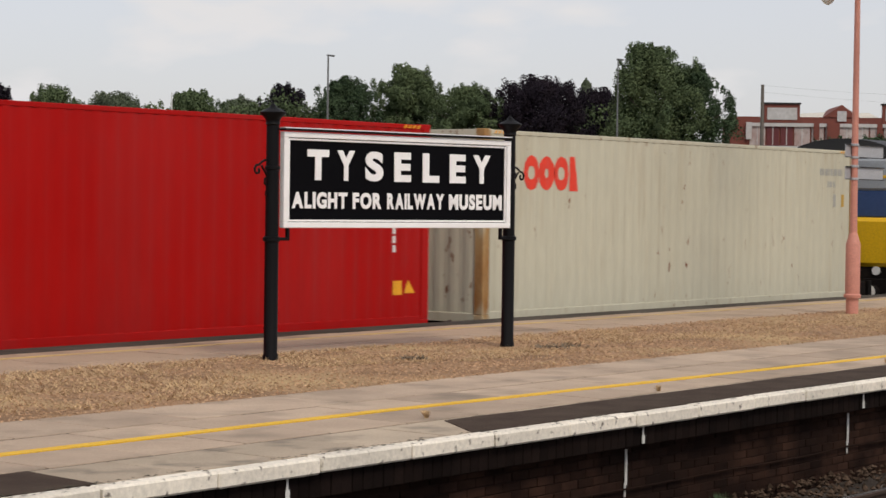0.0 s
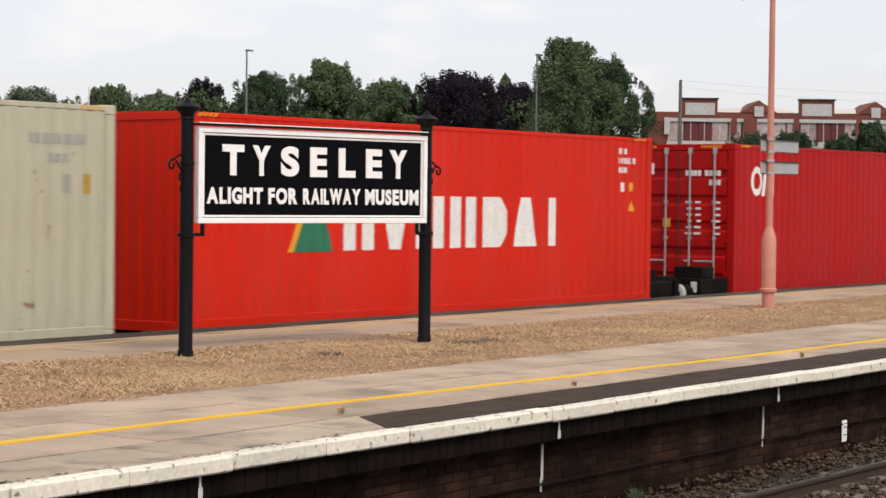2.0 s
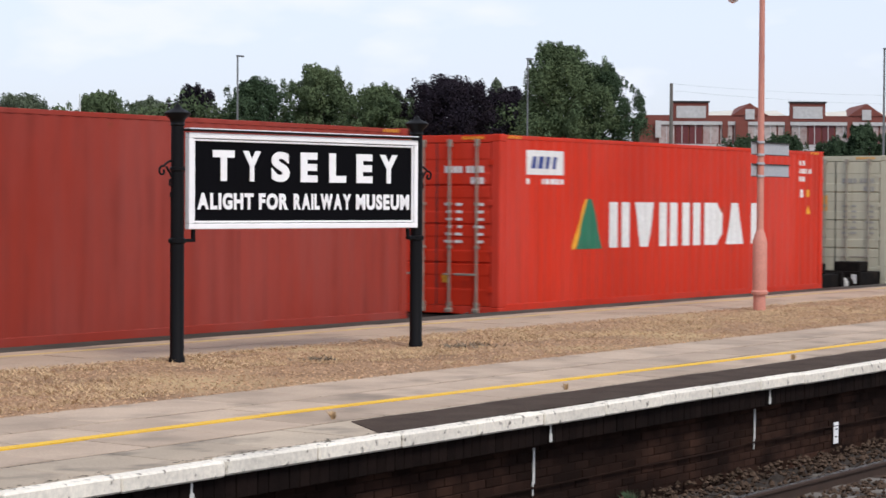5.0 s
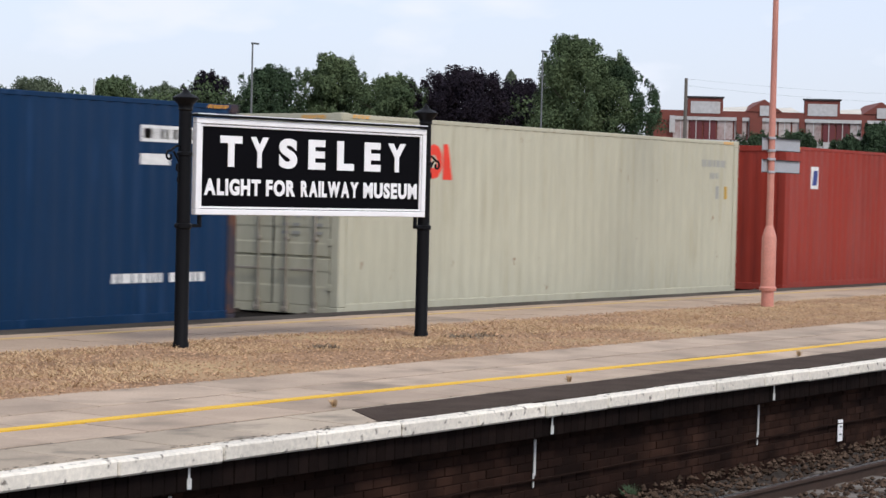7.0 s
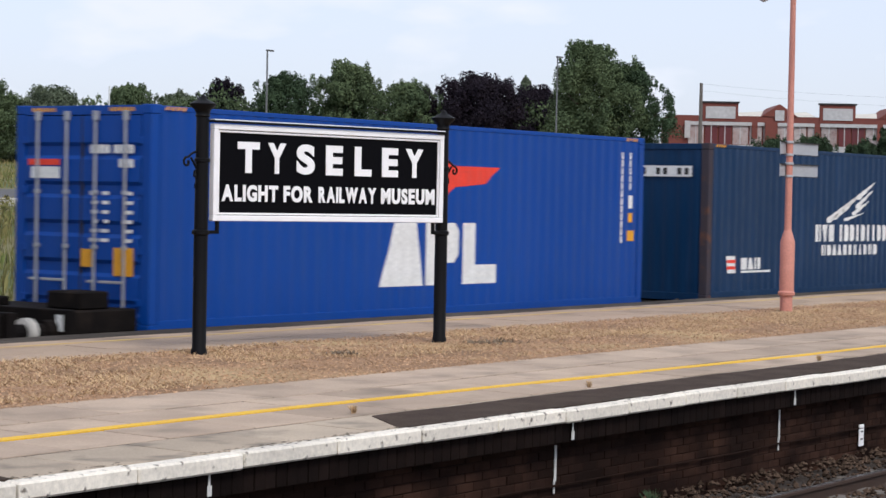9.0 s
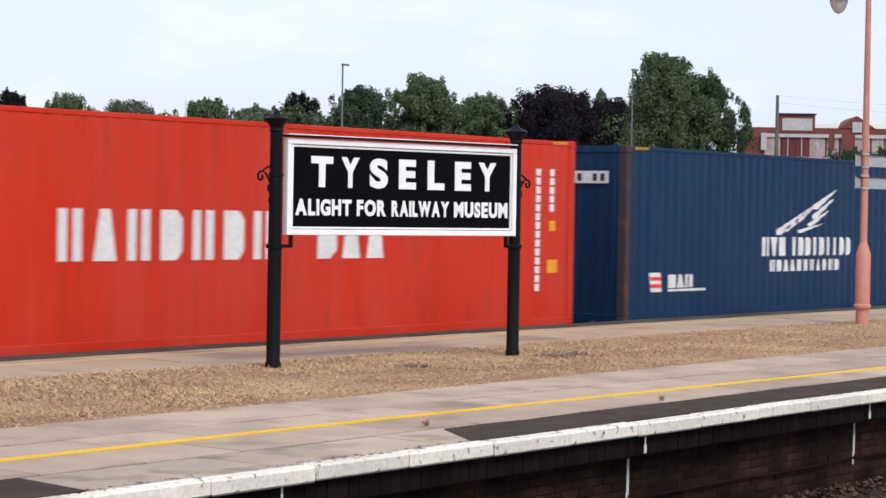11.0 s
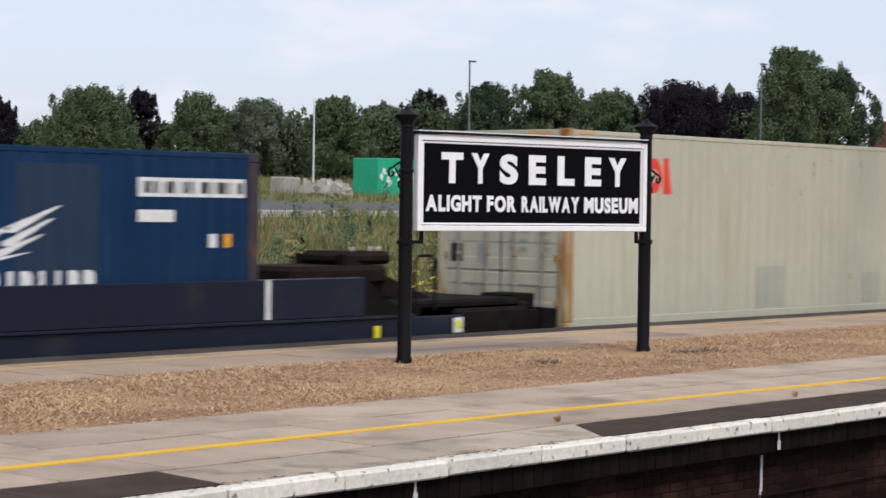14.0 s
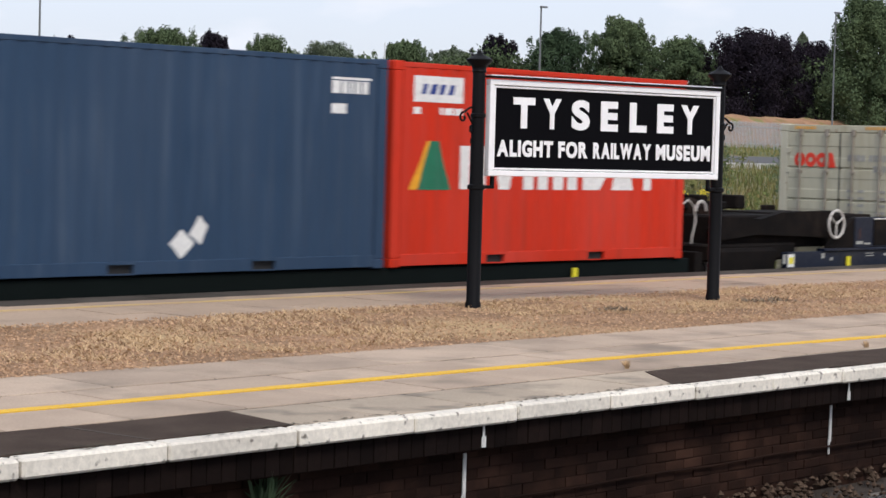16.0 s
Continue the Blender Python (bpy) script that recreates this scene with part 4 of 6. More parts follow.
def container(name_label, s0, z0, length, high, mat, doors, post=None, low=None):
    """A corrugated steel container whose doors or front sheet close the end that trails."""
    c = thing("shipping_container", name_label, "container", "containers on the train")
    MOVING.append((c, s0, z0))
    post = post or mat
    for y, flip in ((0.004, False), (WIDE - 0.004, True)):
        ob = part("side_sheet", sheet(length - 0.34, 0.15, high - 0.055), mat, c)
        ob.matrix_basis = pose(length - 0.17, y, 0, 0, 0, 180) if flip else pose(0.17, y, 0)
    roof = Shape()
    for i in range(int((length - 0.4) / 0.42)):
        roof.box(0.2 + 0.42 * i, 0.2 + 0.42 * i + 0.3, 0.12, WIDE - 0.12, high - 0.04, high - 0.02)
    roof.box(0.1, length - 0.1, 0.05, WIDE - 0.05, high - 0.06, high - 0.035)
    part("roof_sheet", roof, mat, c)
    part("floor_frame", Shape().box(0.1, length - 0.1, 0.08, WIDE - 0.08, 0.03, 0.15), mat, c)
    for y in (0.0, WIDE - 0.06):
        part("top_rail", Shape().box(0.165, length - 0.165, y, y + 0.06, high - 0.075, high - 0.012, 0.006), mat, c)
        rail = Shape()
        if length < 7:
            edges = [0.165] + [q for m in (1.98, 4.08) for q in (m - 0.18, m + 0.18)] + [length - 0.165]
            for a, b in zip(edges[::2], edges[1::2]):
                rail.box(a, b, y, y + 0.06, 0.02, 0.17, 0.006)
            for m in (1.98, 4.08):
                rail.box(m - 0.18, m + 0.18, y, y + 0.06, 0.135, 0.17)
                rail.box(m - 0.18, m + 0.18, y, y + 0.06, 0.02, 0.032)
        else:
            rail.box(0.165, length - 0.165, y, y + 0.06, 0.02, 0.17, 0.006)
        part("bottom_rail", rail, mat, c)
        # black sheets set in the fork openings stand in for the shade inside
        if length < 7:
            for m in (1.98, 4.08):
                part("fork_pocket", Shape().box(m - 0.18, m + 0.18, 0.061 if y < 1 else y - 0.019, 0.079 if y < 1 else y - 0.001, 0.033, 0.134), GASKET_SHADE, c, "black insert painted as the fork pocket's shade")
    if high > 2.7:
        hz = Shape()
        for u in (0.24, length - 0.62):
            for k in range(4):
                hz.add([(u + 0.1 * k, -0.005, high - 0.068), (u + 0.1 * k + 0.05, -0.005, high - 0.068), (u + 0.1 * k + 0.09, -0.005, high - 0.02), (u + 0.1 * k + 0.04, -0.005, high - 0.02)], [(0, 1, 2, 3)])
        tagged(part("height_stripes", hz, LOGO_YELLOW, c, "amber height stripes"), kind="stuff")
    for x in (0.0, length - 0.16):
        for y in (0.0, WIDE - 0.16):
            part("corner_post", Shape().box(x, x + 0.16, y, y + 0.16, 0.12, high - 0.12, 0.008), post, c)
            for z in (0.0, high - 0.118):
                k = Shape().box(x - 0.003 if x < 1 else x - 0.015, x + 0.175 if x < 1 else x + 0.163, y - 0.003 if y < 1 else y - 0.003, y + 0.163, z, z + 0.118, 0.01)
                part("corner_casting", k, post, c)
    yc = WIDE / 2
    bare = ROD if mat in (ROYAL, CAI_RED) else ROD_DULL
    if doors:
        part("door_header", Shape().box(0.0, 0.1, 0.16, WIDE - 0.16, high - 0.13, high - 0.01, 0.006), mat, c)
        part("door_sill", Shape().box(0.0, 0.1, 0.16, WIDE - 0.16, 0.0, 0.13, 0.006), mat, c)
        hz = []
        for k in range(9):
            hz += [(0.3 + 0.05 * k, 0.325 + 0.05 * k, high - 0.085, high - 0.035), (WIDE - 0.72 + 0.05 * k, WIDE - 0.695 + 0.05 * k, high - 0.085, high - 0.035)]
        end_mark(c, LOGO_YELLOW, hz, "amber height stripes")
        for a, b in ((0.175, yc - 0.012), (yc + 0.012, WIDE - 0.175)):
            prof, n = [(0.14, 0.0), (0.2, 0.0)], 5 if mat in (ROYAL, CAI_RED) else 4
            for k in range(n):
                z = 0.2 + (high - 0.4) * k / n
                t = (high - 0.4) / n
                if mat in (ROYAL, CAI_RED):  # broad pressed recesses
                    prof += [(z + 0.05, 0.03), (z + 0.34 * t, 0.03), (z + 0.34 * t + 0.05, 0.0), (z + t, 0.0)]
                    continue
                if k:
                    prof += [(z - 0.026, 0.0), (z - 0.014, 0.024), (z + 0.012, 0.024), (z + 0.026, 0.0)]
                prof += [(z + 0.3 * t, 0.0), (z + 0.34 * t, 0.006), (z + 0.66 * t, 0.006), (z + 0.7 * t, 0.0)]
            prof.append((high - 0.14, 0.0))
            m = len(prof)
            s = Shape()
            s.add([(x, y, z) for y in (a, b) for z, x in prof] + [(0.06, y, z) for y in (a, b) for z in (0.14, high - 0.14)],
                  [(i, i + 1, m + i + 1, m + i) for i in range(m - 1)] + [(0, m, 2 * m + 2, 2 * m), (m - 1, 2 * m + 1, 2 * m + 3, 2 * m - 1), (2 * m, 2 * m + 2, 2 * m + 3, 2 * m + 1), (*range(m), 2 * m + 1, 2 * m), (*range(m, 2 * m), 2 * m + 3, 2 * m + 2)])
            door = part("door", s, mat, c)
            for y in (a + 0.24, b - 0.26):
                rod = part("lock_rod", Shape().tube((-0.035, y, 0.06), (-0.035, y, high - 0.1), 0.019, n=8), bare, door, "upright lock rod")
                for z, t in ((0.07, 0.12), (1.05, 0.05), (1.75, 0.05), (high - 0.2, 0.12)):
                    part("rod_guide", Shape().box(-0.055, -0.001, y - 0.035, y + 0.035, z, z + t, 0.004), bare, door)
                part("cam_keeper", Shape().box(-0.075, -0.03, y - 0.06, y + 0.06, 0.02, 0.09, 0.012), bare, door)
                part("lock_handle", Shape().box(-0.07, -0.05, y - 0.02, y + 0.42 if y < b - 0.5 else y + 0.1, 0.62, 0.655, 0.005), bare, door)
            hy = 0.17 if a < yc - 0.2 else WIDE - 0.17
            for z in (0.35, 1.0, 1.75, high - 0.5):
                part("hinge", Shape().box(-0.012, -0.001, hy - 0.05, hy + 0.05, z, z + 0.09, 0.004), post, door)
        part("gasket", Shape().box(-0.004, 0.03, yc - 0.0115, yc + 0.0115, 0.14, high - 0.14), GASKET_SHADE, c)
    else:
        ob = part("end_sheet", sheet(WIDE - 0.32, 0.13, high - 0.07), mat, c)
        ob.matrix_basis = pose(0.012, WIDE - 0.16, 0, 0, 0, -90)
        part("end_header", Shape().box(0.0, 0.08, 0.16, WIDE - 0.16, high - 0.12, high - 0.01, 0.006), mat, c)
        part("end_sill", Shape().box(0.0, 0.08, 0.16, WIDE - 0.16, 0.0, 0.14, 0.006), mat, c)
    ob = part("end_sheet", sheet(WIDE - 0.32, 0.13, high - 0.07), mat, c)
    ob.matrix_basis = pose(length - 0.012, 0.16, 0, 0, 0, 90)
    return c


L40, L20, HIGH, STD, BASE = 12.192, 6.058, 2.896, 2.591, -0.09


def door_stencils(c, mat, high=HIGH):
    out = []
    rnd = random.Random(11)
    for y, z in ((0.30, high - 0.62), (0.30, high - 0.80)):
        out += [(y + 0.09 * k, y + 0.09 * k + 0.07, z, z + 0.11) for k in range(4 if z > high - 0.7 else 3)]
    for k in range(6):
        z = high - 1.15 - 0.12 * k
        out += [(0.3, 0.3 + rnd.uniform(0.12, 0.2), z, z + 0.045), (0.72, 0.72 + rnd.uniform(0.08, 0.15), z, z + 0.045), (0.92, 0.92 + rnd.uniform(0.06, 0.14), z, z + 0.045)]
    out += [(0.72 + 0.09 * k, 0.79 + 0.09 * k, high - 0.62, high - 0.51) for k in range(4)]
    end_mark(c, mat, out, "pale stencilled data bars")


def end_ring_mark(c, y, z, k=1.0):
    """Three rings and a wedge on the far door leaf; y is the line's outer end."""
    for i in range(3):
        s, n = Shape(), 14
        cy = y - k * (0.085 + 0.165 * i)
        vs = [(x, cy - k * r * math.cos(2 * math.pi * j / n), z + 1.15 * k * r * math.sin(2 * math.pi * j / n)) for x in (-0.006, -0.002) for r in (0.03, 0.082) for j in range(n)]
        fs = [(a * n + j, a * n + (j + 1) % n, b * n + (j + 1) % n, b * n + j) for a, b in ((0, 1), (1, 3), (3, 2), (2, 0)) for j in range(n)]
        part("marking", s.add(vs, fs), LOGO_RED, c, "red ring shaped line marking")
    q = y - k * 0.52
    w = Shape().add([(x, q - a, z + b) for x in (-0.006, -0.002) for a, b in ((0, -0.094 * k), (0.11 * k, -0.094 * k), (0.05 * k, 0.094 * k), (0, 0.094 * k))], [(0, 1, 2, 3), (7, 6, 5, 4), (0, 4, 5, 1), (1, 5, 6, 2), (2, 6, 7, 3), (3, 7, 4, 0)])
    part("marking", w, LOGO_RED, c, "red wedge shaped line marking")


def oocl_mark(c, u=1.08, z=2.26):
    out = [ring(Shape(), u + 0.21, z, 0.085, 0.215, tall=1.25), ring(Shape(), u + 0.62, z, 0.06, 0.215, tall=1.25), ring(Shape(), u + 1.02, z, 0.085, 0.215, tall=1.25)]
    out.append(decal(Shape(), [(u + 1.26, z - 0.27), (u + 1.5, z - 0.27), (u + 1.38, z + 0.27), (u + 1.26, z + 0.27)]))
    mark(c, out, LOGO_RED, "red ring shaped line marking")


def side_numbers(c, length, high, mat, rows=3):
    s = Shape()
    bars(s, length - 1.62, length - 0.66, high - 0.52, high - 0.36, 1, 0.8, 3)
    bars(s, length - 1.30, length - 0.95, high - 0.74, high - 0.6, 1, 0.8, 4)
    decal(s, bar(length - 1.06, length - 0.92, high - 1.1, high - 0.86))
    mark(c, s, mat, "stencilled number bars", True)
    if mat is LOGO_GREY:
        mark(c, decal(Shape(), bar(length - 0.72, length - 0.58, high - 1.1, high - 0.86)), LABEL_GOLD, "dull gold data label")


def stacked_numbers(c, length=L40, high=HIGH):
    """Three short lines of number bars, a small panel and yellow warning signs near the leading end."""
    a, d = length - 1.32, high - HIGH
    s = Shape()
    for k, (n, z) in enumerate(((3, 2.59), (6, 2.425), (3, 2.265))):
        for i in range(n):
            decal(s, bar(a + 0.098 * i, a + 0.098 * i + (0.03 if (i + k) % 4 == 1 else 0.072), z + d, z + d + 0.1))
    decal(s, bar(a + 0.08, a + 0.21, 1.94 + d, 2.1 + d))
    mark(c, s, LOGO_WHITE, "stencilled number bars", True)
    yellow_labels(c, ((a + 0.37, 1.95 + d, 0.13, 0.15),))
    mark(c, decal(Shape(), [(a + 0.34, 1.6 + d), (a + 0.56, 1.6 + d), (a + 0.45, 1.79 + d)]), LOGO_YELLOW, "yellow warning triangle")


def hyundai_mark(c, length=L40, off=0.0):
    big = length > 7
    z0, z1 = (1.03, 1.82) if big else (0.99, 1.55)
    u, v, apex = (2.04 + off, 3.05 + off, 2.55 + off) if big else (0.14, 0.90, 0.52)
    s = decal(Shape(), [(u, z0 - 0.01), (u + 0.14, z0 - 0.01), (apex + 0.06, z1 + 0.05), (apex - 0.06, z1 + 0.05)])
    mark(c, s, LOGO_YELLOW, "yellow side of a triangle marking")
    s = decal(Shape(), [(u + 0.15, z0 - 0.01), (v, z0 - 0.01), (v - 0.12, z0 + 0.3), (apex + 0.16, z1 + 0.05), (apex, z1 + 0.05)], 0.006)
    mark(c, s, LOGO_GREEN, "green triangle marking")
    a, b = (3.30 + off, 8.97 + off) if big else (1.08, 5.1)
    w = (b - a) / 6.45
    mark(c, blocks(a, a + 6 * w, z0, z1, 6, 0.2, 2, "pwppct"), LOGO_WHITE, "large white block lettering shapes")
    mark(c, decal(Shape(), bar(b - 0.42 * w * 0.62, b, z0, z1)), LOGO_WHITE, "large white block lettering shapes")
    pa, pb, pz, pt = (0.62 + off, 1.78 + off, 2.26, 2.66) if big else (0.2, 1.1, 2.09, 2.42)
    mark(c, decal(Shape(), bar(pa, pb, pz, pt)), LOGO_WHITE, "white panel")
    t = (pb - pa) / 5.5
    mark(c, [decal(Shape(), bar(pa + t * (0.7 + k), pa + t * (1.3 + k), pz + 0.1, pt - 0.1, 0.05), 0.007) for k in range(4)], LOGO_NAVY)
    mark(c, bars(Shape(), pa, pb, pz - 0.16, pz - 0.06, 1, 0.9, 5), LOGO_WHITE, "", True)


def nyk_mark(c, u, z, k=1.0):
    """Wing of plain feather shapes above a line of blocks; u and z are the line's left foot."""
    out = []
    for a, za, b, zb, t in ((0.5, 0.38, 2.0, 0.95, 0.09), (1.9, 0.86, 2.85, 1.24, 0.08), (1.85, 0.68, 2.72, 1.06, 0.06), (1.7, 0.54, 2.55, 0.84, 0.055), (1.3, 0.42, 2.35, 0.6, 0.05), (0.75, 0.44, 1.45, 0.66, 0.06), (1.2, 0.6, 2.0, 0.93, 0.05)):
        foot, tip = (u + k * a, z + k * za), (u + k * b, z + k * zb)
        out.append(decal(Shape(), [foot, (foot[0] + k * 0.16, foot[1]), tip, (tip[0] - k * 0.1, tip[1] - k * t * 0.2), (foot[0], foot[1] + k * t)]))
    mark(c, out, LOGO_WHITE, "white feather shape of a wing marking")
    mark(c, blocks(u, u + k * 0.92, z, z + k * 0.34, 3, 0.2, 7, "pwr"), LOGO_WHITE, "white block lettering shapes")
    mark(c, blocks(u + k * 1.08, u + k * 3.5, z, z + k * 0.34, 9, 0.3, 7, "icciciicc"), LOGO_WHITE, "white block lettering shapes")


def number_panel(c, a, b, z0, z1):
    mark(c, decal(Shape(), bar(a, b, z0, z1)), LOGO_WHITE, "white number panel")
    mark(c, bars(Shape(), a + 0.05, b - 0.04, z0 + 0.03, z1 - 0.03, 1, 0.85, 6), PATCH_GREY, "", True)


def plate_end(c, high):
    end_mark(c, LOGO_WHITE, [(0.35, 1.6, high - 0.62, high - 0.42)], "white number panel with dark bars")
    out = [(0.42 + 0.15 * k, 0.5 + 0.15 * k, high - 0.58, high - 0.46) for k in range(8) if k not in (2, 5)]
    s = Shape()
    for y0, y1, z0, z1 in out:
        s.box(-0.013, -0.009, y0, y1, z0, z1)
    part("marking", s, GASKET_SHADE, c)


def yellow_labels(c, spots):
    for u, z, w, h in spots:
        mark(c, decal(Shape(), bar(u, u + w, z, z + h)), LOGO_YELLOW, "yellow warning label")


def build_containers():
    c = container("rust streaked pale grey shipping container with ring marking", 24.37, BASE, L40, HIGH, PALE_RUSTY, False, RUSTY_POST)
    oocl_mark(c, 0.85)
    side_numbers(c, L40, HIGH, LOGO_GREY)
    c = container("dark red shipping container with white block marking", 10.87, BASE, L40, HIGH, CAI_RED, True)
    s = Shape()
    ring(s, 0.76, 2.19, 0.14, 0.25, tall=1.15)
    mark(c, [decal(Shape(), bar(0.98, 1.09, 1.9, 2.48, 0.12)), decal(Shape(), bar(1.17, 1.29, 1.9, 2.48, 0.06)), decal(Shape(), bar(1.38, 1.5, 1.9, 2.48))], LOGO_WHITE, "white block marking")
    mark(c, s, LOGO_WHITE, "white curved block marking")
    s = Shape()
    for k in range(11):
        decal(s, bar(11.19, 11.27, 2.38 - 0.13 * k, 2.48 - 0.13 * k))
    for k in (0, 1, 2, 3, 6, 7):
        decal(s, bar(11.5, 11.57, 2.38 - 0.13 * k, 2.48 - 0.13 * k))
    mark(c, s, LOGO_WHITE, "", True)
    yellow_labels(c, ((11.21, 0.48, 0.2, 0.2), (11.5, 1.9, 0.1, 0.14)))
    mark(c, decal(Shape(), [(11.45, 0.5), (11.7, 0.5), (11.57, 0.69)]), LOGO_YELLOW, "yellow warning triangle")
    door_stencils(c, LOGO_WHITE)
    end_mark(c, LOGO_WHITE, [(1.75, 1.95, 2.3, 2.52), (2.0, 2.2, 2.3, 2.52)])
    end_mark(c, LOGO_YELLOW, [(1.92, 2.12, 1.28, 1.5), (1.38, 1.55, 1.28, 1.45)], "yellow warning labels")
    c = container("orange red shipping container with green triangle marking", -4.53, BASE, L40, HIGH, HY_RED, False)
    hyundai_mark(c, L40, -0.12)
    stacked_numbers(c)
    c = container("pale grey shipping container with ring marking and doors", -18.0, BASE, L40, HIGH, PALE, True)
    oocl_mark(c)
    door_stencils(c, LOGO_GREY)
    end_mark(c, GASKET_SHADE, [(1.86, 2.12, 1.22, 1.56)])
    end_ring_mark(c, 2.2, 2.42, 1.1)
    end_mark(c, LOGO_YELLOW, [(1.42, 1.74, 1.66, 2.0)], "yellow warning label")
    side_numbers(c, L40, HIGH, LOGO_GREY)
    c = container("orange red shipping container with green triangle and doors", -33.54, BASE, L40, HIGH, FADED_RED, True)
    hyundai_mark(c, L40)
    stacked_numbers(c)
    door_stencils(c, LOGO_WHITE)
    end_mark(c, LOGO_YELLOW, [(0.95, 1.1, 0.5, 0.64)], "yellow warning label")
    c = container("brown red weathered shipping container", -48.22, BASE, L40, HIGH, BRICK_RED, False)
    stacked_numbers(c)
    mark(c, decal(Shape(), bar(1.0, 1.35, 2.05, 2.5)), LOGO_WHITE, "small white and blue panel")
    mark(c, decal(Shape(), bar(1.06, 1.28, 2.12, 2.42, 0.05), 0.007), LOGO_NAVY)
    c = container("pale grey shipping container with ring marking and doors", -62.46, BASE, L40, HIGH, PALE, True)
    oocl_mark(c)
    door_stencils(c, LOGO_GREY)
    side_numbers(c, L40, HIGH, LOGO_GREY)
    for s0 in (-76.87, -107.05):
        c = container("navy blue shipping container with white wing marking", s0, BASE, L40, HIGH, NAVY, False, STAINED)
        nyk_mark(c, 4.35, 1.07)
        mark(c, blocks(4.65, 7.4, 0.79, 1.0, 11, 0.35, 9), LOGO_WHITE)
        mark(c, bars(Shape(), 9.6, 11.4, 0.55, 0.7, 1, 0.8, 8), LOGO_WHITE, "", True)
        mark(c, decal(Shape(), [(0.56, 0.82), (0.62, 0.5), (0.98, 0.5), (0.92, 0.82)]), LOGO_WHITE, "white flag with red stripes")
        mark(c, [decal(Shape(), [(0.6, z), (0.95, z), (0.945, z + 0.06), (0.595, z + 0.06)], 0.007) for z in (0.57, 0.69)], LOGO_RED)
        mark(c, blocks(1.16, 1.98, 0.56, 0.78, 3, 0.12, 4), LOGO_WHITE, "white block shapes with a striped flag")
        mark(c, decal(Shape(), bar(1.16, 2.4, 0.5, 0.54)), LOGO_WHITE)
        number_panel(c, 10.18, 11.8, 2.35, 2.56)
        mark(c, decal(Shape(), bar(10.18, 10.72, 2.06, 2.2)), LOGO_WHITE)
        yellow_labels(c, ((11.42, 1.78, 0.11, 0.13),))
        mark(c, decal(Shape(), bar(11.22, 11.34, 1.76, 1.94)), LOGO_WHITE)
        plate_end(c, HIGH)
    c = container("royal blue shipping container with red bird marking and doors", -91.41, BASE, L40, HIGH, ROYAL, True, ROYAL)
    s = Shape()
    out = [decal(Shape(), [(4.57, 0.49), (5.62, 0.49), (5.46, 1.42), (4.92, 1.42)])]
    out += [decal(Shape(), bar(5.70, 6.02, 0.49, 1.42)), decal(Shape(), [(6.02, 0.82), (6.4, 0.82), (6.54, 0.95), (6.54, 1.3), (6.42, 1.42), (6.02, 1.42)]), decal(Shape(), bar(6.64, 6.96, 0.49, 1.42)), decal(Shape(), bar(6.96, 7.54, 0.49, 0.78))]
    mark(c, out, LOGO_WHITE, "large white block shapes")
    mark(c, decal(Shape(), [(4.6, 2.28), (4.95, 2.02), (5.8, 1.96), (5.8, 2.28)]), LOGO_RED, "red wing of a bird marking")
    s = decal(Shape(), [(5.8, 2.28), (5.8, 1.96), (6.1, 1.78), (6.4, 1.96), (6.4, 2.28), (6.1, 2.4)])
    mark(c, decal(Shape(), [(6.4, 2.28), (6.4, 1.96), (7.2, 2.02), (7.6, 2.28)]), LOGO_RED, "red wing of a bird marking")
    mark(c, s, LOGO_RED, "red bird shaped marking")
    s = Shape()
    for k in range(12):
        decal(s, bar(11.29, 11.345, 2.52 - 0.13 * k, 2.63 - 0.13 * k))
    for k in range(5):
        decal(s, bar(11.56, 11.615, 2.52 - 0.13 * k, 2.63 - 0.13 * k))
    decal(s, bar(11.54, 11.66, 1.68, 1.9))
    mark(c, s, LOGO_WHITE, "", True)
    yellow_labels(c, ((11.54, 1.44, 0.12, 0.16), (11.5, 1.12, 0.22, 0.18)))
    door_stencils(c, LOGO_WHITE)
    end_mark(c, LOGO_WHITE, [(1.62, 2.15, 1.95, 2.1)])
    end_mark(c, LOGO_RED, [(1.62, 2.2, 2.12, 2.2)])
    end_mark(c, LOGO_YELLOW, [(0.28, 0.62, 0.72, 1.08), (1.0, 1.2, 0.82, 1.05)], "yellow warning labels")
    c = container("bright red shipping container with white line marking", -120.72, BASE, L40, HIGH, FADED_RED, True)
    mark(c, blocks(1.45, 5.3, 1.12, 1.74, 7, 0.3, 3, "ptpcpcp"), LOGO_WHITE, "white block lettering shapes")
    mark(c, blocks(6.0, 7.5, 1.12, 1.74, 3, 0.24, 5), LOGO_WHITE, "white block lettering shapes")
    s = Shape()
    for k in range(14):
        decal(s, bar(11.0, 11.1, 2.34 - 0.135 * k, 2.45 - 0.135 * k))
    for k in range(5):
        decal(s, bar(11.36, 11.46, 2.34 - 0.135 * k, 2.45 - 0.135 * k))
    mark(c, s, LOGO_WHITE)
    yellow_labels(c, ((11.36, 1.5, 0.16, 0.16), (11.32, 0.86, 0.26, 0.2)))
    end_mark(c, LOGO_WHITE, [(0.28, 0.58, 1.44, 1.72), (0.74, 1.02, 1.44, 1.72), (0.28, 0.58, 1.04, 1.32), (0.74, 1.02, 1.04, 1.32), (0.2, 0.55, 2.28, 2.4), (0.62, 0.95, 2.3, 2.42), (0.35, 0.58, 2.12, 2.22), (1.72, 1.86, 1.3, 1.48)], "white data panels")
    s = Shape()
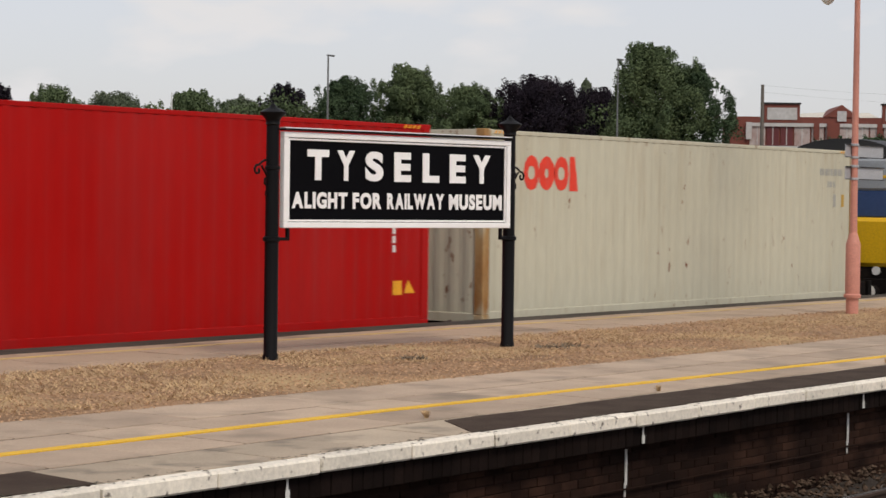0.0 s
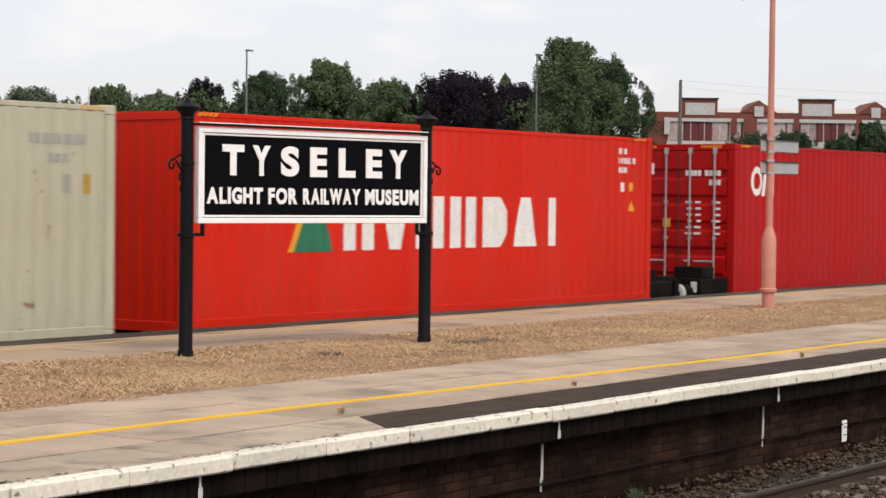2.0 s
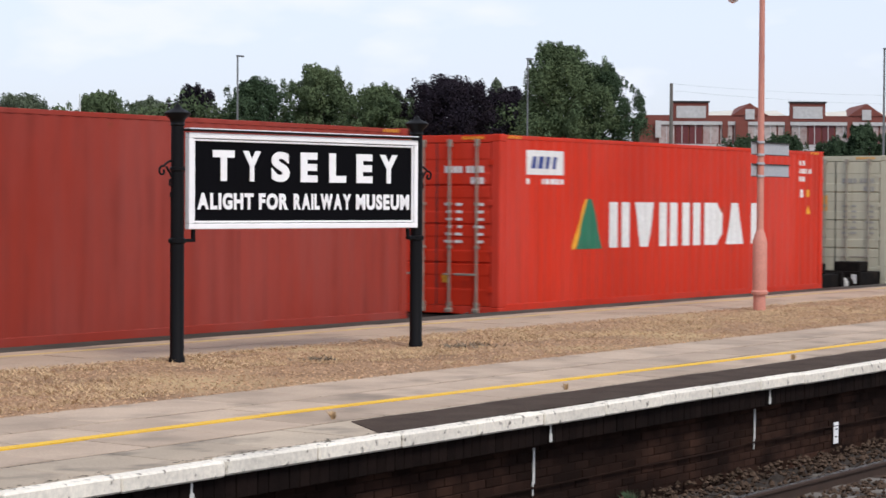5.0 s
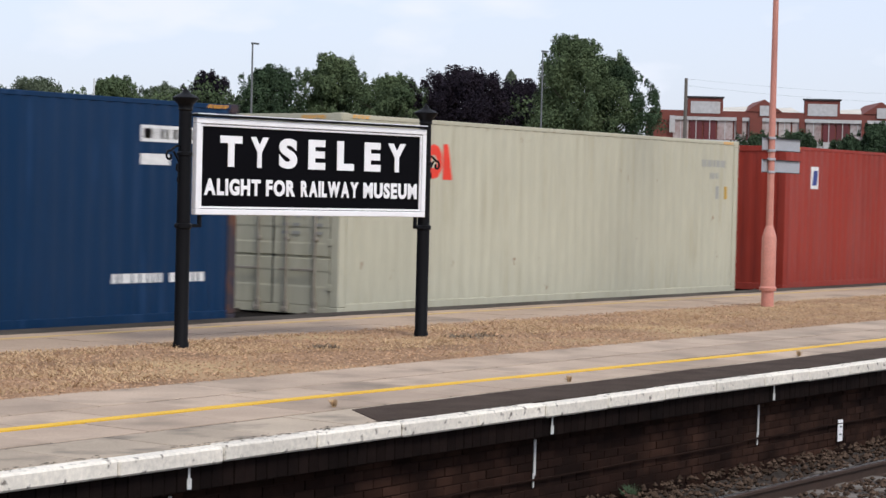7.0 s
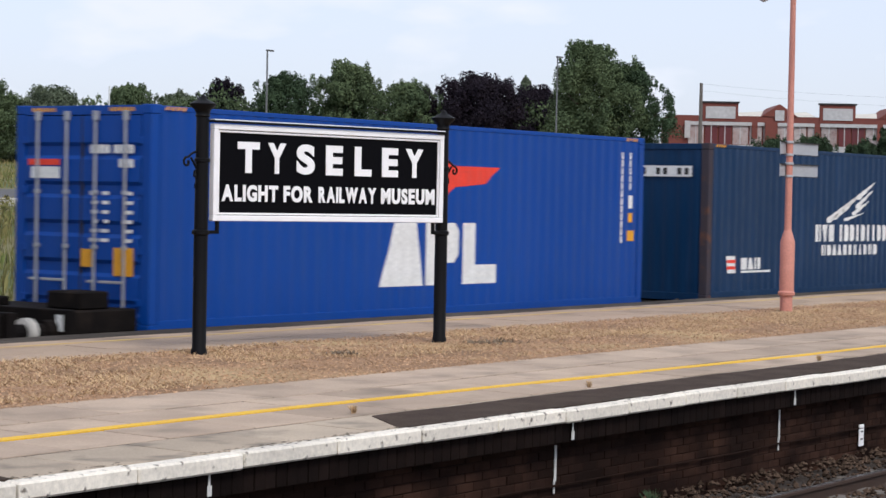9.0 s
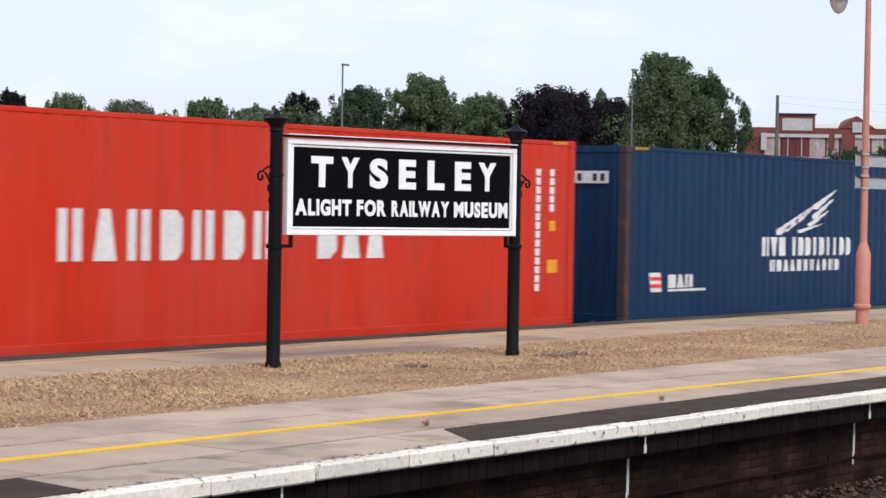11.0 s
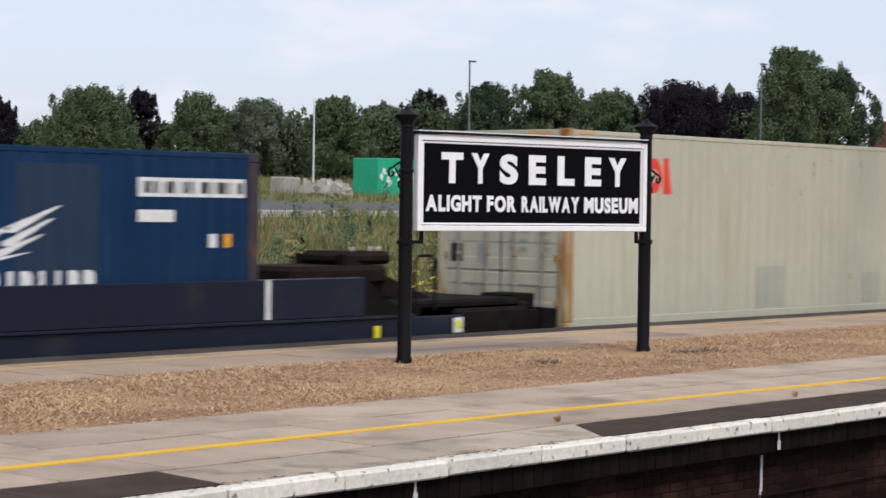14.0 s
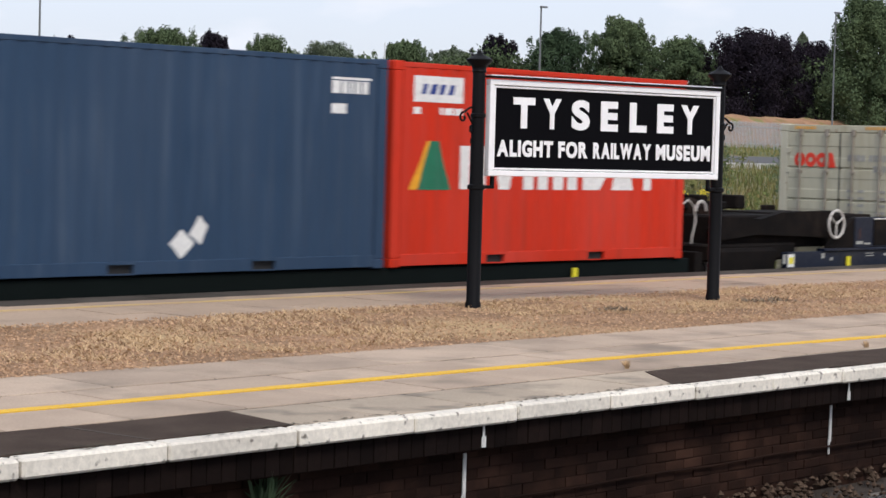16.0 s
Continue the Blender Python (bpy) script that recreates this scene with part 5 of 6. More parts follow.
    for q in ((0.0, 0.28), (0.3, 0.0)):
        s.add([(-0.01, 2.3, 2.42 - q[0]), (-0.01, 2.2, 2.46 - q[0]), (-0.01, 1.65, 2.06 + q[0]), (-0.01, 1.8, 2.06 + q[0])], [(0, 1, 2, 3)])
    part("marking", s, LOGO_WHITE, c, "white crossed pennant shape")
    c = container("orange shipping container with blue emblem and dark lettering shapes", -136.18, -0.10, L40, STD, ORANGE, False, RUSTY_ORANGE)
    out = [decal(Shape(), [(1.8, 1.03), (2.2, 1.03), (2.3, 1.42), (2.08, 1.42)]), decal(Shape(), [(2.3, 1.03), (2.7, 1.03), (2.62, 1.42), (2.4, 1.42)]),
           decal(Shape(), [(2.0, 1.42), (2.83, 1.42), (2.83, 1.5), (2.5, 1.56), (2.1, 1.56)]), decal(Shape(), [(1.85, 1.56), (2.3, 1.56), (2.42, 1.86), (2.12, 1.86)]), decal(Shape(), [(2.4, 1.56), (2.62, 1.56), (2.75, 1.86), (2.5, 1.86)])]
    mark(c, out, LOGO_NAVY, "blue folded emblem shapes")
    mark(c, blocks(3.29, 7.19, 1.16, 1.48, 11, 0.26, 12), LOGO_DARK, "dark block lettering shapes")
    mark(c, [decal(Shape(), bar(q, q + 0.11, z0, z1)) for q, z0, z1 in ((3.29, 1.16, 1.66), (4.35, 1.0, 1.2), (5.42, 1.0, 1.2), (5.78, 1.16, 1.66), (7.08, 1.16, 1.64))], LOGO_DARK)
    blotch = [(4.6 + 0.72 * math.cos(a), 0.66 + 0.26 * math.sin(a)) for a in [2 * math.pi * k / 12 for k in range(12)]]
    mark(c, decal(Shape(), blotch, 0.003), YELLOWED, "yellowed patch of paint")
    side_numbers(c, L40, STD, FAINT_BROWN)
    c = container("pale grey shipping container with ring marking and repair patches", -149.67, BASE, L40, HIGH, PALE, True, RUSTY_POST)
    oocl_mark(c, 0.92)
    mark(c, [decal(Shape(), bar(4.78, 5.62, 0.2, 0.86)), decal(Shape(), bar(8.1, 8.75, 0.2, 0.72))], PATCH_PALE, "grey repair patch")
    door_stencils(c, LOGO_GREY)
    end_ring_mark(c, 2.2, 2.34, 1.15)
    end_mark(c, LOGO_YELLOW, [(1.45, 1.72, 1.45, 1.72)], "yellow warning label")
    end_mark(c, GASKET_SHADE, [(1.95, 2.18, 0.95, 1.22)])
    end_mark(c, LOGO_GREY, [(1.5, 1.66, 0.95, 1.22)])
    side_numbers(c, L40, HIGH, LOGO_GREY)
    c = container("short navy shipping container in the pocket wagon", -161.75, -0.31, L20, STD, NAVY, False, STAINED)
    nyk_mark(c, 0.65, 0.95, 0.8)
    mark(c, decal(Shape(), bar(2.3, 3.44, 0.25, 2.4), 0.002), REPAINT, "greyish repaint band")
    number_panel(c, 4.0, 5.65, 2.05, 2.27)
    mark(c, decal(Shape(), bar(4.0, 4.55, 1.76, 1.9)), LOGO_WHITE)
    mark(c, decal(Shape(), bar(5.08, 5.22, 1.46, 1.62)), LOGO_WHITE)
    yellow_labels(c, ((5.32, 1.46, 0.13, 0.16),))
    c = container("short pale grey shipping container with ring marking and doors", -167.84, -0.31, L20, STD, PALE, True, PALE_RUSTY)
    oocl_mark(c, 0.6, 2.0)
    mark(c, decal(Shape(), bar(2.55, 3.2, 1.15, 1.68)), PATCH_GREY, "grey repair patch")
    door_stencils(c, LOGO_GREY, STD)
    end_ring_mark(c, 2.14, 1.98, 1.35)
    end_mark(c, PATCH_GREY, [(1.2, 1.8, 0.75, 1.1)])
    side_numbers(c, L20, STD, LOGO_GREY)
    c = container("short orange red shipping container with green triangle marking", -179.95, 0.18, L20, STD, FADED_RED, False)
    hyundai_mark(c, L20)
    stacked_numbers(c, L20, STD)
    s = decal(Shape(), [(3.72, 1.78), (3.9, 1.62), (4.08, 1.78), (3.9, 1.96)])
    mark(c, s, LOGO_WHITE, "white diamond placard")
    c = container("short slate blue shipping container with two white placards", -186.12, 0.18, L20, STD, SLATE, False)
    s = decal(Shape(), [(2.48, 0.36), (2.66, 0.18), (2.84, 0.36), (2.66, 0.52)])
    decal(s, [(2.76, 0.46), (2.95, 0.34), (3.04, 0.55), (2.92, 0.68)])
    mark(c, s, LOGO_WHITE, "two white diamond placards")
    s = bars(Shape(), 4.95, 5.6, 2.14, 2.3, 1, 0.95, 6)
    decal(s, bar(4.95, 5.2, 1.9, 2.02))
    mark(c, s, LOGO_WHITE, "", True)
    mark(c, decal(Shape(), bar(4.95, 5.6, 2.31, 2.34)), LOGO_WHITE)


build_containers()


def add_bogie(wagon, x, z=0.0):
    s = Shape()
    for y in (0.05, WIDE - 0.17):
        s.box(x - 1.25, x + 1.25, y, y + 0.12, -0.55 + z, -0.38 + z, 0.02)
        for dx in (-0.9, 0.9):
            s.box(x + dx - 0.16, x + dx + 0.16, y - 0.04, y + 0.14, -0.66 + z, -0.36 + z, 0.03)
            for o in (-0.24, 0.24):
                s.tube((x + dx + o, y + 0.05, -0.62 + z), (x + dx + o, y + 0.05, -0.4 + z), 0.05, n=8)
    s.box(x - 0.2, x + 0.2, 0.1, WIDE - 0.1, -0.5 + z, -0.35 + z)
    bogie = part("bogie", s, WAGON_BLACK, wagon)
    for dx in (-0.9, 0.9):
        w = Shape()
        for y in (0.47, 1.87):
            w.tube((x + dx, y, -0.49), (x + dx, y + 0.1, -0.49), 0.40, n=24)
            w.tube((x + dx, y + (0.1 if y < 1 else -0.03), -0.49), (x + dx, y + (0.13 if y < 1 else 0), -0.49), 0.43, n=24)
        w.tube((x + dx, 0.1, -0.49), (x + dx, 2.3, -0.49), 0.08, n=10)
        part("wheelset", w, WHEEL_STEEL, bogie)


def wagon_end(w, x, out, raised=True):
    """Headstock, buffers, coupling and boxes at an end; out is -1 or 1, x the headstock's face."""
    a, b = sorted((x, x - out * 0.14))
    part("headstock", Shape().box(a, b, 0.06, WIDE - 0.06, -0.2, 0.26, 0.01), WAGON_BLACK, w)
    for y in (WIDE / 2 - 0.875, WIDE / 2 + 0.875):
        s = Shape().tube((x, y, -0.01), (x + out * 0.36, y, -0.01), 0.11, n=14)
        s.tube((x, y, -0.01), (x + out * 0.16, y, -0.01), 0.15, n=14)
        buf = part("buffer", s, WAGON_BLACK, w)
        f = Shape()
        prof = [(0.04, 0.40), (0.13, 0.395), (0.18, 0.38), (0.18, 0.36), (0.08, 0.35)]
        n = 20
        vs = [(x + out * d, y + r * math.cos(2 * math.pi * i / n), -0.01 + r * math.sin(2 * math.pi * i / n)) for r, d in prof for i in range(n)]
        fs = [(j * n + i, j * n + (i + 1) % n, (j + 1) * n + (i + 1) % n, (j + 1) * n + i) for j in range(len(prof) - 1) for i in range(n)] + [tuple(range(n))]
        f.add(vs, fs)
        part("buffer_head", f, BUFFER_PALE, buf, "pale worn buffer head")
    yc = WIDE / 2
    c = Shape().box(min(x, x + out * 0.3), max(x, x + out * 0.3), yc - 0.07, yc + 0.07, -0.05, 0.1, 0.02)
    c.path([(x + out * 0.28, yc, 0.03), (x + out * 0.42, yc, -0.12), (x + out * 0.62, yc, -0.1)], 0.035, 8)
    part("coupling", c, WAGON_BLACK, w)
    h = Shape().path([(x + out * 0.02, yc + 0.35, 0.0), (x + out * 0.25, yc + 0.4, -0.2), (x + out * 0.5, yc + 0.35, -0.1)], 0.02, 6)
    part("air_hose", h, GASKET_SHADE, w)
    if raised:
        # raised end deck over the bogie with boxes and a step
        p, q = sorted((x - out * 0.14, x - out * 1.25))
        part("end_deck", Shape().box(p, q, 0.12, WIDE - 0.12, -0.05, 0.24, 0.02), WAGON_BLACK, w)
        part("side_box", Shape().box(p + 0.25, p + 0.75, 0.25, 0.85, 0.241, 0.46, 0.02), WAGON_BLACK, w)
        part("spigot", Shape().box(p + 0.1, p + 0.3, WIDE - 0.9, WIDE - 0.5, 0.241, 0.36, 0.02), WAGON_BLACK, w)
        part("label_panel", Shape().box(x + out * 0.001 - 0.004, x + out * 0.001 + 0.004, 0.14, 0.26, 0.0, 0.2), LOGO_WHITE, w)


def flat_wagon(s0, length, left, right, label):
    """A low-deck wagon under one container; left and right are its lengths past the container."""
    w = thing("flat_wagon", label, "wagon", "wagons of the train")
    MOVING.append((w, s0, 0.0))
    for y in (0.02, WIDE - 0.16):
        part("sole_bar", Shape().box(-left + 0.2, length + right - 0.2, y, y + 0.14, -0.36, -0.105, 0.01), WAGON_BLACK, w)
    part("deck", Shape().box(-left + 0.2, length + right - 0.2, 0.16, WIDE - 0.16, -0.2, -0.12), WAGON_BLACK, w)
    add_bogie(w, -left + 1.5 if left > 1.35 else 0.9)
    add_bogie(w, length + right - 1.5 if right > 1.35 else length - 0.9)
    if left > 1.35:
        wagon_end(w, -left + 0.42, -1)
    else:
        part("draw_bar", Shape().box(-left, 0.3, 1.1, 1.34, -0.3, -0.15, 0.02), WAGON_BLACK, w)
    if right > 1.35:
        wagon_end(w, length + right - 0.42, 1)
    else:
        part("draw_bar", Shape().box(length - 0.3, length + right, 1.1, 1.34, -0.3, -0.15, 0.02), WAGON_BLACK, w)
    return w


def build_wagons():
    starts = [24.37, 10.87, -4.53, -18.0, -33.54, -48.22, -62.46, -76.87, -91.41, -107.05, -120.72, -136.18, -149.67]
    for i, s in enumerate(starts):
        ahead = starts[i - 1] - (s + L40) if i else 2.8
        behind = s - (starts[i + 1] + L40) if i + 1 < len(starts) else 3.3
        left = behind / 2 + 0.02 if behind > 2.6 else behind / 2
        flat_wagon(s, L40, left if i + 1 < len(starts) else 1.7, ahead / 2, "low black container wagon with bogies")

    # pocket wagon with deep dark blue sides
    w = thing("pocket_wagon", "dark blue deep-sided pocket wagon with hand wheel", "wagon", "wagons of the train")
    s0 = -169.48
    MOVING.append((w, s0, 0.0))
    n = 15.5
    for y, q in ((-0.16, -0.02), (WIDE + 0.02, WIDE + 0.16)):
        beam = part("upper_beam", Shape().box(0, n, y, q, 0.271, 0.76, 0.01), WAGON_BLUE, w)
        part("lower_beam", Shape().box(-1.9, n + 1.9, y + 0.01, q - 0.01, -0.12, 0.229, 0.01), WAGON_BLUE, w)
        part("flange", Shape().box(-0.9, n + 0.9, y - 0.035, q, 0.23, 0.27, 0.006), WAGON_BLUE, w)
        for x, o in ((0, -1), (n, 1)):
            k = Shape()
            k.add([(x, y + 0.02, 0.76), (x, q - 0.02, 0.76), (x + o * 0.8, y + 0.02, 0.24), (x + o * 0.8, q - 0.02, 0.24), (x, y + 0.02, 0.24), (x, q - 0.02, 0.24)], [(0, 1, 3, 2), (0, 2, 4), (1, 5, 3), (0, 4, 5, 1), (2, 3, 5, 4)])
            part("end_gusset", k, WAGON_BLACK, beam)
            part("white_stripe", Shape().box(x - o * 1.7 - 0.04, x - o * 1.7 + 0.04, y - 0.004, y + 0.001, 0.28, 0.76), LOGO_WHITE, beam)
        for x in (1.45, 4.5, 7.55):
            part("locating_lug", Shape().box(x - 0.15, x + 0.15, y, q, 0.761, 0.86, 0.02), WAGON_BLACK, beam)
    g = Shape().box(n - 0.6, n + 1.2, 0.55, 1.75, 0.62, 0.88, 0.06)
    g.box(n + 0.5, n + 1.5, 0.75, 1.55, 0.881, 1.06, 0.06)
    part("hitch", g, BROWN_GEAR, w, "brown rusty trailer hitch")
    s = Shape()
    for y in (0.7, 1.5):
        s.add([(n + 0.5, y, 1.02), (n + 0.5, y + 0.14, 1.02), (n + 0.5, y, 0.7), (n + 0.5, y + 0.14, 0.7), (n + 2.2, y, 0.42), (n + 2.2, y + 0.14, 0.42), (n + 2.2, y, 0.2), (n + 2.2, y + 0.14, 0.2)],
              [(0, 1, 3, 2), (4, 6, 7, 5), (0, 4, 5, 1), (2, 3, 7, 6), (0, 2, 6, 4), (1, 5, 7, 3)])
    part("hitch_strut", s, BROWN_GEAR, w)
    for x, z in ((n + 0.9, 1.06), (n + 1.25, 1.06), (n + 1.4, 1.06)):
        part("hitch_knob", Shape().lathe([(0.02, -0.01), (0.03, 0.03), (0.026, 0.05), (0.008, 0.06)], (x, 0.95, z), 8), BUFFER_PALE, w)
    part("well_floor", Shape().box(0, n, 0, WIDE, -0.42, -0.315), WAGON_BLACK, w)
    for x, o in ((0.0, -1), (n, 1)):
        a, b = sorted((x + o * 0.3, x + o * 3.4))
        if o > 0:
            part("end_frame", Shape().box(a, b, 0.1, WIDE - 0.1, 0.1, 0.42, 0.04), WAGON_BLACK, w)
        else:
            side = [(x - 0.3, 0.42), (x - 0.3, 0.86), (x - 1.7, 0.84), (x - 2.3, 0.74), (x - 3.3, 0.78), (x - 3.5, 0.6), (x - 3.4, 0.42), (x - 2.4, 0.5), (x - 1.2, 0.46)]
            k = len(side)
            for y in (0.08, WIDE - 0.22):
                s = Shape().add([(p, q, r) for q in (y, y + 0.14) for p, r in side], [tuple(range(k)), tuple(range(k, 2 * k))] + [(i, (i + 1) % k, k + (i + 1) % k, k + i) for i in range(k)])
                part("end_frame", s, WAGON_BLACK, w)
            for p, q, r in ((0.6, 0.5, 0.8), (1.3, 0.55, 0.82), (2.1, 0.5, 0.72), (2.9, 0.5, 0.74)):
                part("cross_member", Shape().box(x - p - 0.12, x - p + 0.12, 0.22, WIDE - 0.22, q, r, 0.03), WAGON_BLACK, w)
            part("end_deck", Shape().box(x - 3.25, x + 1.15, 0.24, WIDE - 0.24, 0.28, 0.79, 0.03), WAGON_BLACK, w)
            part("roller", Shape().lathe([(0.34, 0.0), (0.33, 0.12), (0.24, 0.24), (0.05, 0.3)], (x - 2.75, 1.1, 0.741), 14), BROWN_GEAR, w, "brown rusty dome", smooth=True)
            loop = [(x - 2.95 + 0.13 * math.cos(a), 0.75, 0.84 + 0.15 * math.sin(a)) for a in [math.pi * k / 10 for k in range(11)]]
            part("rail_loop", Shape().path(loop, 0.02, 6), BUFFER_PALE, w, "pale bent hand rail")
        a, b = sorted((x + o * 1.3, x + o * 3.6))
        part("end_beam", Shape().box(a, b, 0.1, WIDE - 0.1, 0.1, 0.36, 0.03), WAGON_BLACK, w)
        s = Shape()
        for k in range(4):
            s.box(a + 0.3 + 0.5 * k, a + 0.55 + 0.5 * k, 0.9, 1.4, 0.861 if o < 0 else 0.601, (0.98 if o < 0 else 0.72) + 0.1 * (k % 2), 0.02)
        if o < 0:
            part("brake_gear", s, WAGON_BLACK, w)
        p, q = sorted((x + o * 1.95, x + o * 3.5))
        for y in (0.0, WIDE - 0.2):
            side = Shape().box(p, q, y, y + 0.2, -0.45, 0.3, 0.05)
            for k in (0.25, 0.75):
                side.tube((p + (q - p) * k, y - 0.06, -0.25), (p + (q - p) * k, y + 0.26, -0.25), 0.2, n=14)
            part("bogie_side_frame", side, WAGON_BLACK, w)
        add_bogie(w, x + o * 2.6, 0.0)
        wagon_end(w, x + o * 4.0, o, False)
        s = Shape()
        for k in range(24):
            t0, t1 = 2 * math.pi * k / 24, 2 * math.pi * (k + 1) / 24
            s.tube((x + o * 0.62 + 0.22 * math.cos(t0), -0.2, 0.66 + 0.22 * math.sin(t0)), (x + o * 0.62 + 0.22 * math.cos(t1), -0.2, 0.66 + 0.22 * math.sin(t1)), 0.02, n=6)
        for t0 in (0.5, 2.6, 4.7):
            s.tube((x + o * 0.62, -0.2, 0.66), (x + o * 0.62 + 0.22 * math.cos(t0), -0.2, 0.66 + 0.22 * math.sin(t0)), 0.013, n=6)
        if o < 0:
            part("hand_wheel", s, BUFFER_PALE, w, "pale brake hand wheel")
        r = Shape().path([(x + o * 1.1, 0.0, 0.3), (x + o * 1.1, 0.0, 0.95), (x + o * 1.18, 0.0, 1.02), (x + o * 1.42, 0.0, 1.02), (x + o * 1.5, 0.0, 0.95), (x + o * 1.5, 0.0, 0.3)], 0.02, 8)
        if o > 0:
            part("grab_rail", r, WAGON_BLACK, w)
        part("yellow_lug", Shape().box(x + o * 0.2 - 0.05, x + o * 0.2 + 0.05, -0.19, -0.161, -0.1, 0.14, 0.004), LIME, w, "yellow painted lug")
        part("data_panel", Shape().box(x + o * 1.8 - 0.09, x + o * 1.8 + 0.09, -0.155, -0.151, 0.0, 0.2), LOGO_WHITE, w)
        part("data_panel", Shape().box(x + o * 1.8 - 0.06, x + o * 1.8 + 0.06, -0.16, -0.156, 0.05, 0.15), LIME, w)
        if o > 0:
            continue
        part("data_panel", Shape().box(x - o * 2.2 - 0.22, x - o * 2.2 + 0.22, -0.155, -0.151, 0.0, 0.21), LOGO_WHITE, w)
        part("data_panel", Shape().box(x - o * 2.2 - 0.2, x - o * 2.2 + 0.2, -0.16, -0.1555, 0.02, 0.19), WAGON_BLUE, w)

    # hatch, lettered plates and stencils on the near upper beam at the hand wheel's end
    hatch = part("hatch", Shape().box(0.55, 0.98, -0.176, -0.161, 0.30, 0.72, 0.008), WAGON_BLACK, w, "dark hatch cover")
    part("hatch_edge", Shape().box(0.55, 0.98, -0.19, -0.161, 0.722, 0.742, 0.004), BUFFER_PALE, hatch)
    part("data_plate", Shape().box(1.06, 1.32, -0.168, -0.161, 0.46, 0.66, 0.002), REPAINT, w, "dull blue data plate")
    part("red_stencil", Shape().box(0.12, 0.17, -0.166, -0.161, 0.42, 0.58), LOGO_DARK, w)
    for x0, x1, z0, z1, y in ((0.04, 0.24, 0.33, 0.38, -0.161), (0.28, 0.46, 0.32, 0.35, -0.161), (1.08, 1.30, 0.54, 0.57, -0.169), (1.08, 1.22, 0.48, 0.51, -0.169), (-0.95, -0.86, 0.12, 0.2, -0.151), (-0.7, -0.62, 0.08, 0.13, -0.151),
                              (0.35, 0.6, 0.13, 0.145, -0.151), (0.35, 0.6, 0.17, 0.185, -0.151), (0.9, 1.0, 0.13, 0.17, -0.151), (-2.02, -1.95, 0.05, 0.2, -0.151)):
        part("stencil_bar", Shape().box(x0, x1, y - 0.004, y, z0, z1), LOGO_GREY, w)

    # flat wagon under the two short containers
    w = thing("flat_wagon", "green decked flat wagon under two short containers", "wagon", "wagons of the train")
    MOVING.append((w, -186.4, 0.0))
    part("deck", Shape().box(0, 12.75, 0.05, WIDE - 0.05, -0.06, 0.175, 0.01), WAGON_GREEN, w)
    for y in (0.0, WIDE - 0.12):
        part("sole_bar", Shape().box(-0.6, 12.9, y, y + 0.12, -0.4, -0.07, 0.01), WAGON_GREEN, w)
    add_bogie(w, 1.8)
    add_bogie(w, 11.2)
    wagon_end(w, 13.1, 1, False)
    wagon_end(w, -0.6, -1, False)
    hose = [(13.15, 0.5, 0.95), (13.3, 0.5, 1.02), (13.45, 0.5, 0.92), (13.5, 0.5, 0.7), (13.42, 0.5, 0.45), (13.4, 0.5, 0.2)]
    part("air_hose", Shape().path(hose, 0.012, 6), BUFFER_PALE, w, "pale bent air hose")
    part("yellow_lug", Shape().box(10.0, 10.1, -0.03, -0.001, -0.12, 0.1, 0.004), LIME, w)


build_wagons()


def build_locomotive():
    lc = thing("locomotive", "yellow and blue diesel locomotive at the train's head", "locomotive")
    MOVING.append((lc, 38.3, 0.0))
    n, yc = 20.0, WIDE / 2
    part("body", Shape().box(0.9, n, -0.1, WIDE + 0.1, 0.3, 2.75, 0.06), LOCO_BLUE, lc)
    part("nose", Shape().box(0.0, 0.899, -0.06, WIDE + 0.06, 0.5, 1.5, 0.08), LOCO_YELLOW, lc, "yellow nose panel")
    part("windscreen", Shape().box(0.12, 0.899, 0.06, WIDE - 0.06, 1.5, 2.05, 0.03), LOCO_BLUE, lc, "blue tinted windscreen")
    part("cab_top", Shape().box(0.1, 0.899, -0.02, WIDE + 0.02, 2.051, 2.7, 0.05), LOCO_GREY, lc, "pale grey cab top")
    part("yellow_band", Shape().box(0.085, 0.12, 0.02, WIDE - 0.02, 2.30, 2.36, 0.01), LOCO_YELLOW, lc)
    r = Shape()
    m = 9
    prof = [(yc + 1.25 * math.cos(math.pi * i / m), 2.701 + 0.42 * math.sin(math.pi * i / m)) for i in range(m + 1)]
    r.add([(x, y, z) for x in (0.15, n) for y, z in prof], [(i, i + 1, m + 2 + i, m + 1 + i) for i in range(m)] + [tuple(range(m + 1)), tuple(range(m + 1, 2 * m + 2))])
    part("roof", r, LOCO_DARK, lc, smooth=True)
    part("underframe", Shape().box(0.05, n, 0.0, WIDE, -0.3, 0.499, 0.05), WAGON_BLACK, lc)
    for y in (0.35, WIDE - 0.35):
        part("marker_light", Shape().tube((0.06, y, 0.42), (0.02, y, 0.42), 0.09, n=14), OPAL, lc, "round marker light")
    add_bogie(lc, 3.2, -0.05)
    add_bogie(lc, 16.5, -0.05)
    wagon_end(lc, -0.1, -1, False)


build_locomotive()


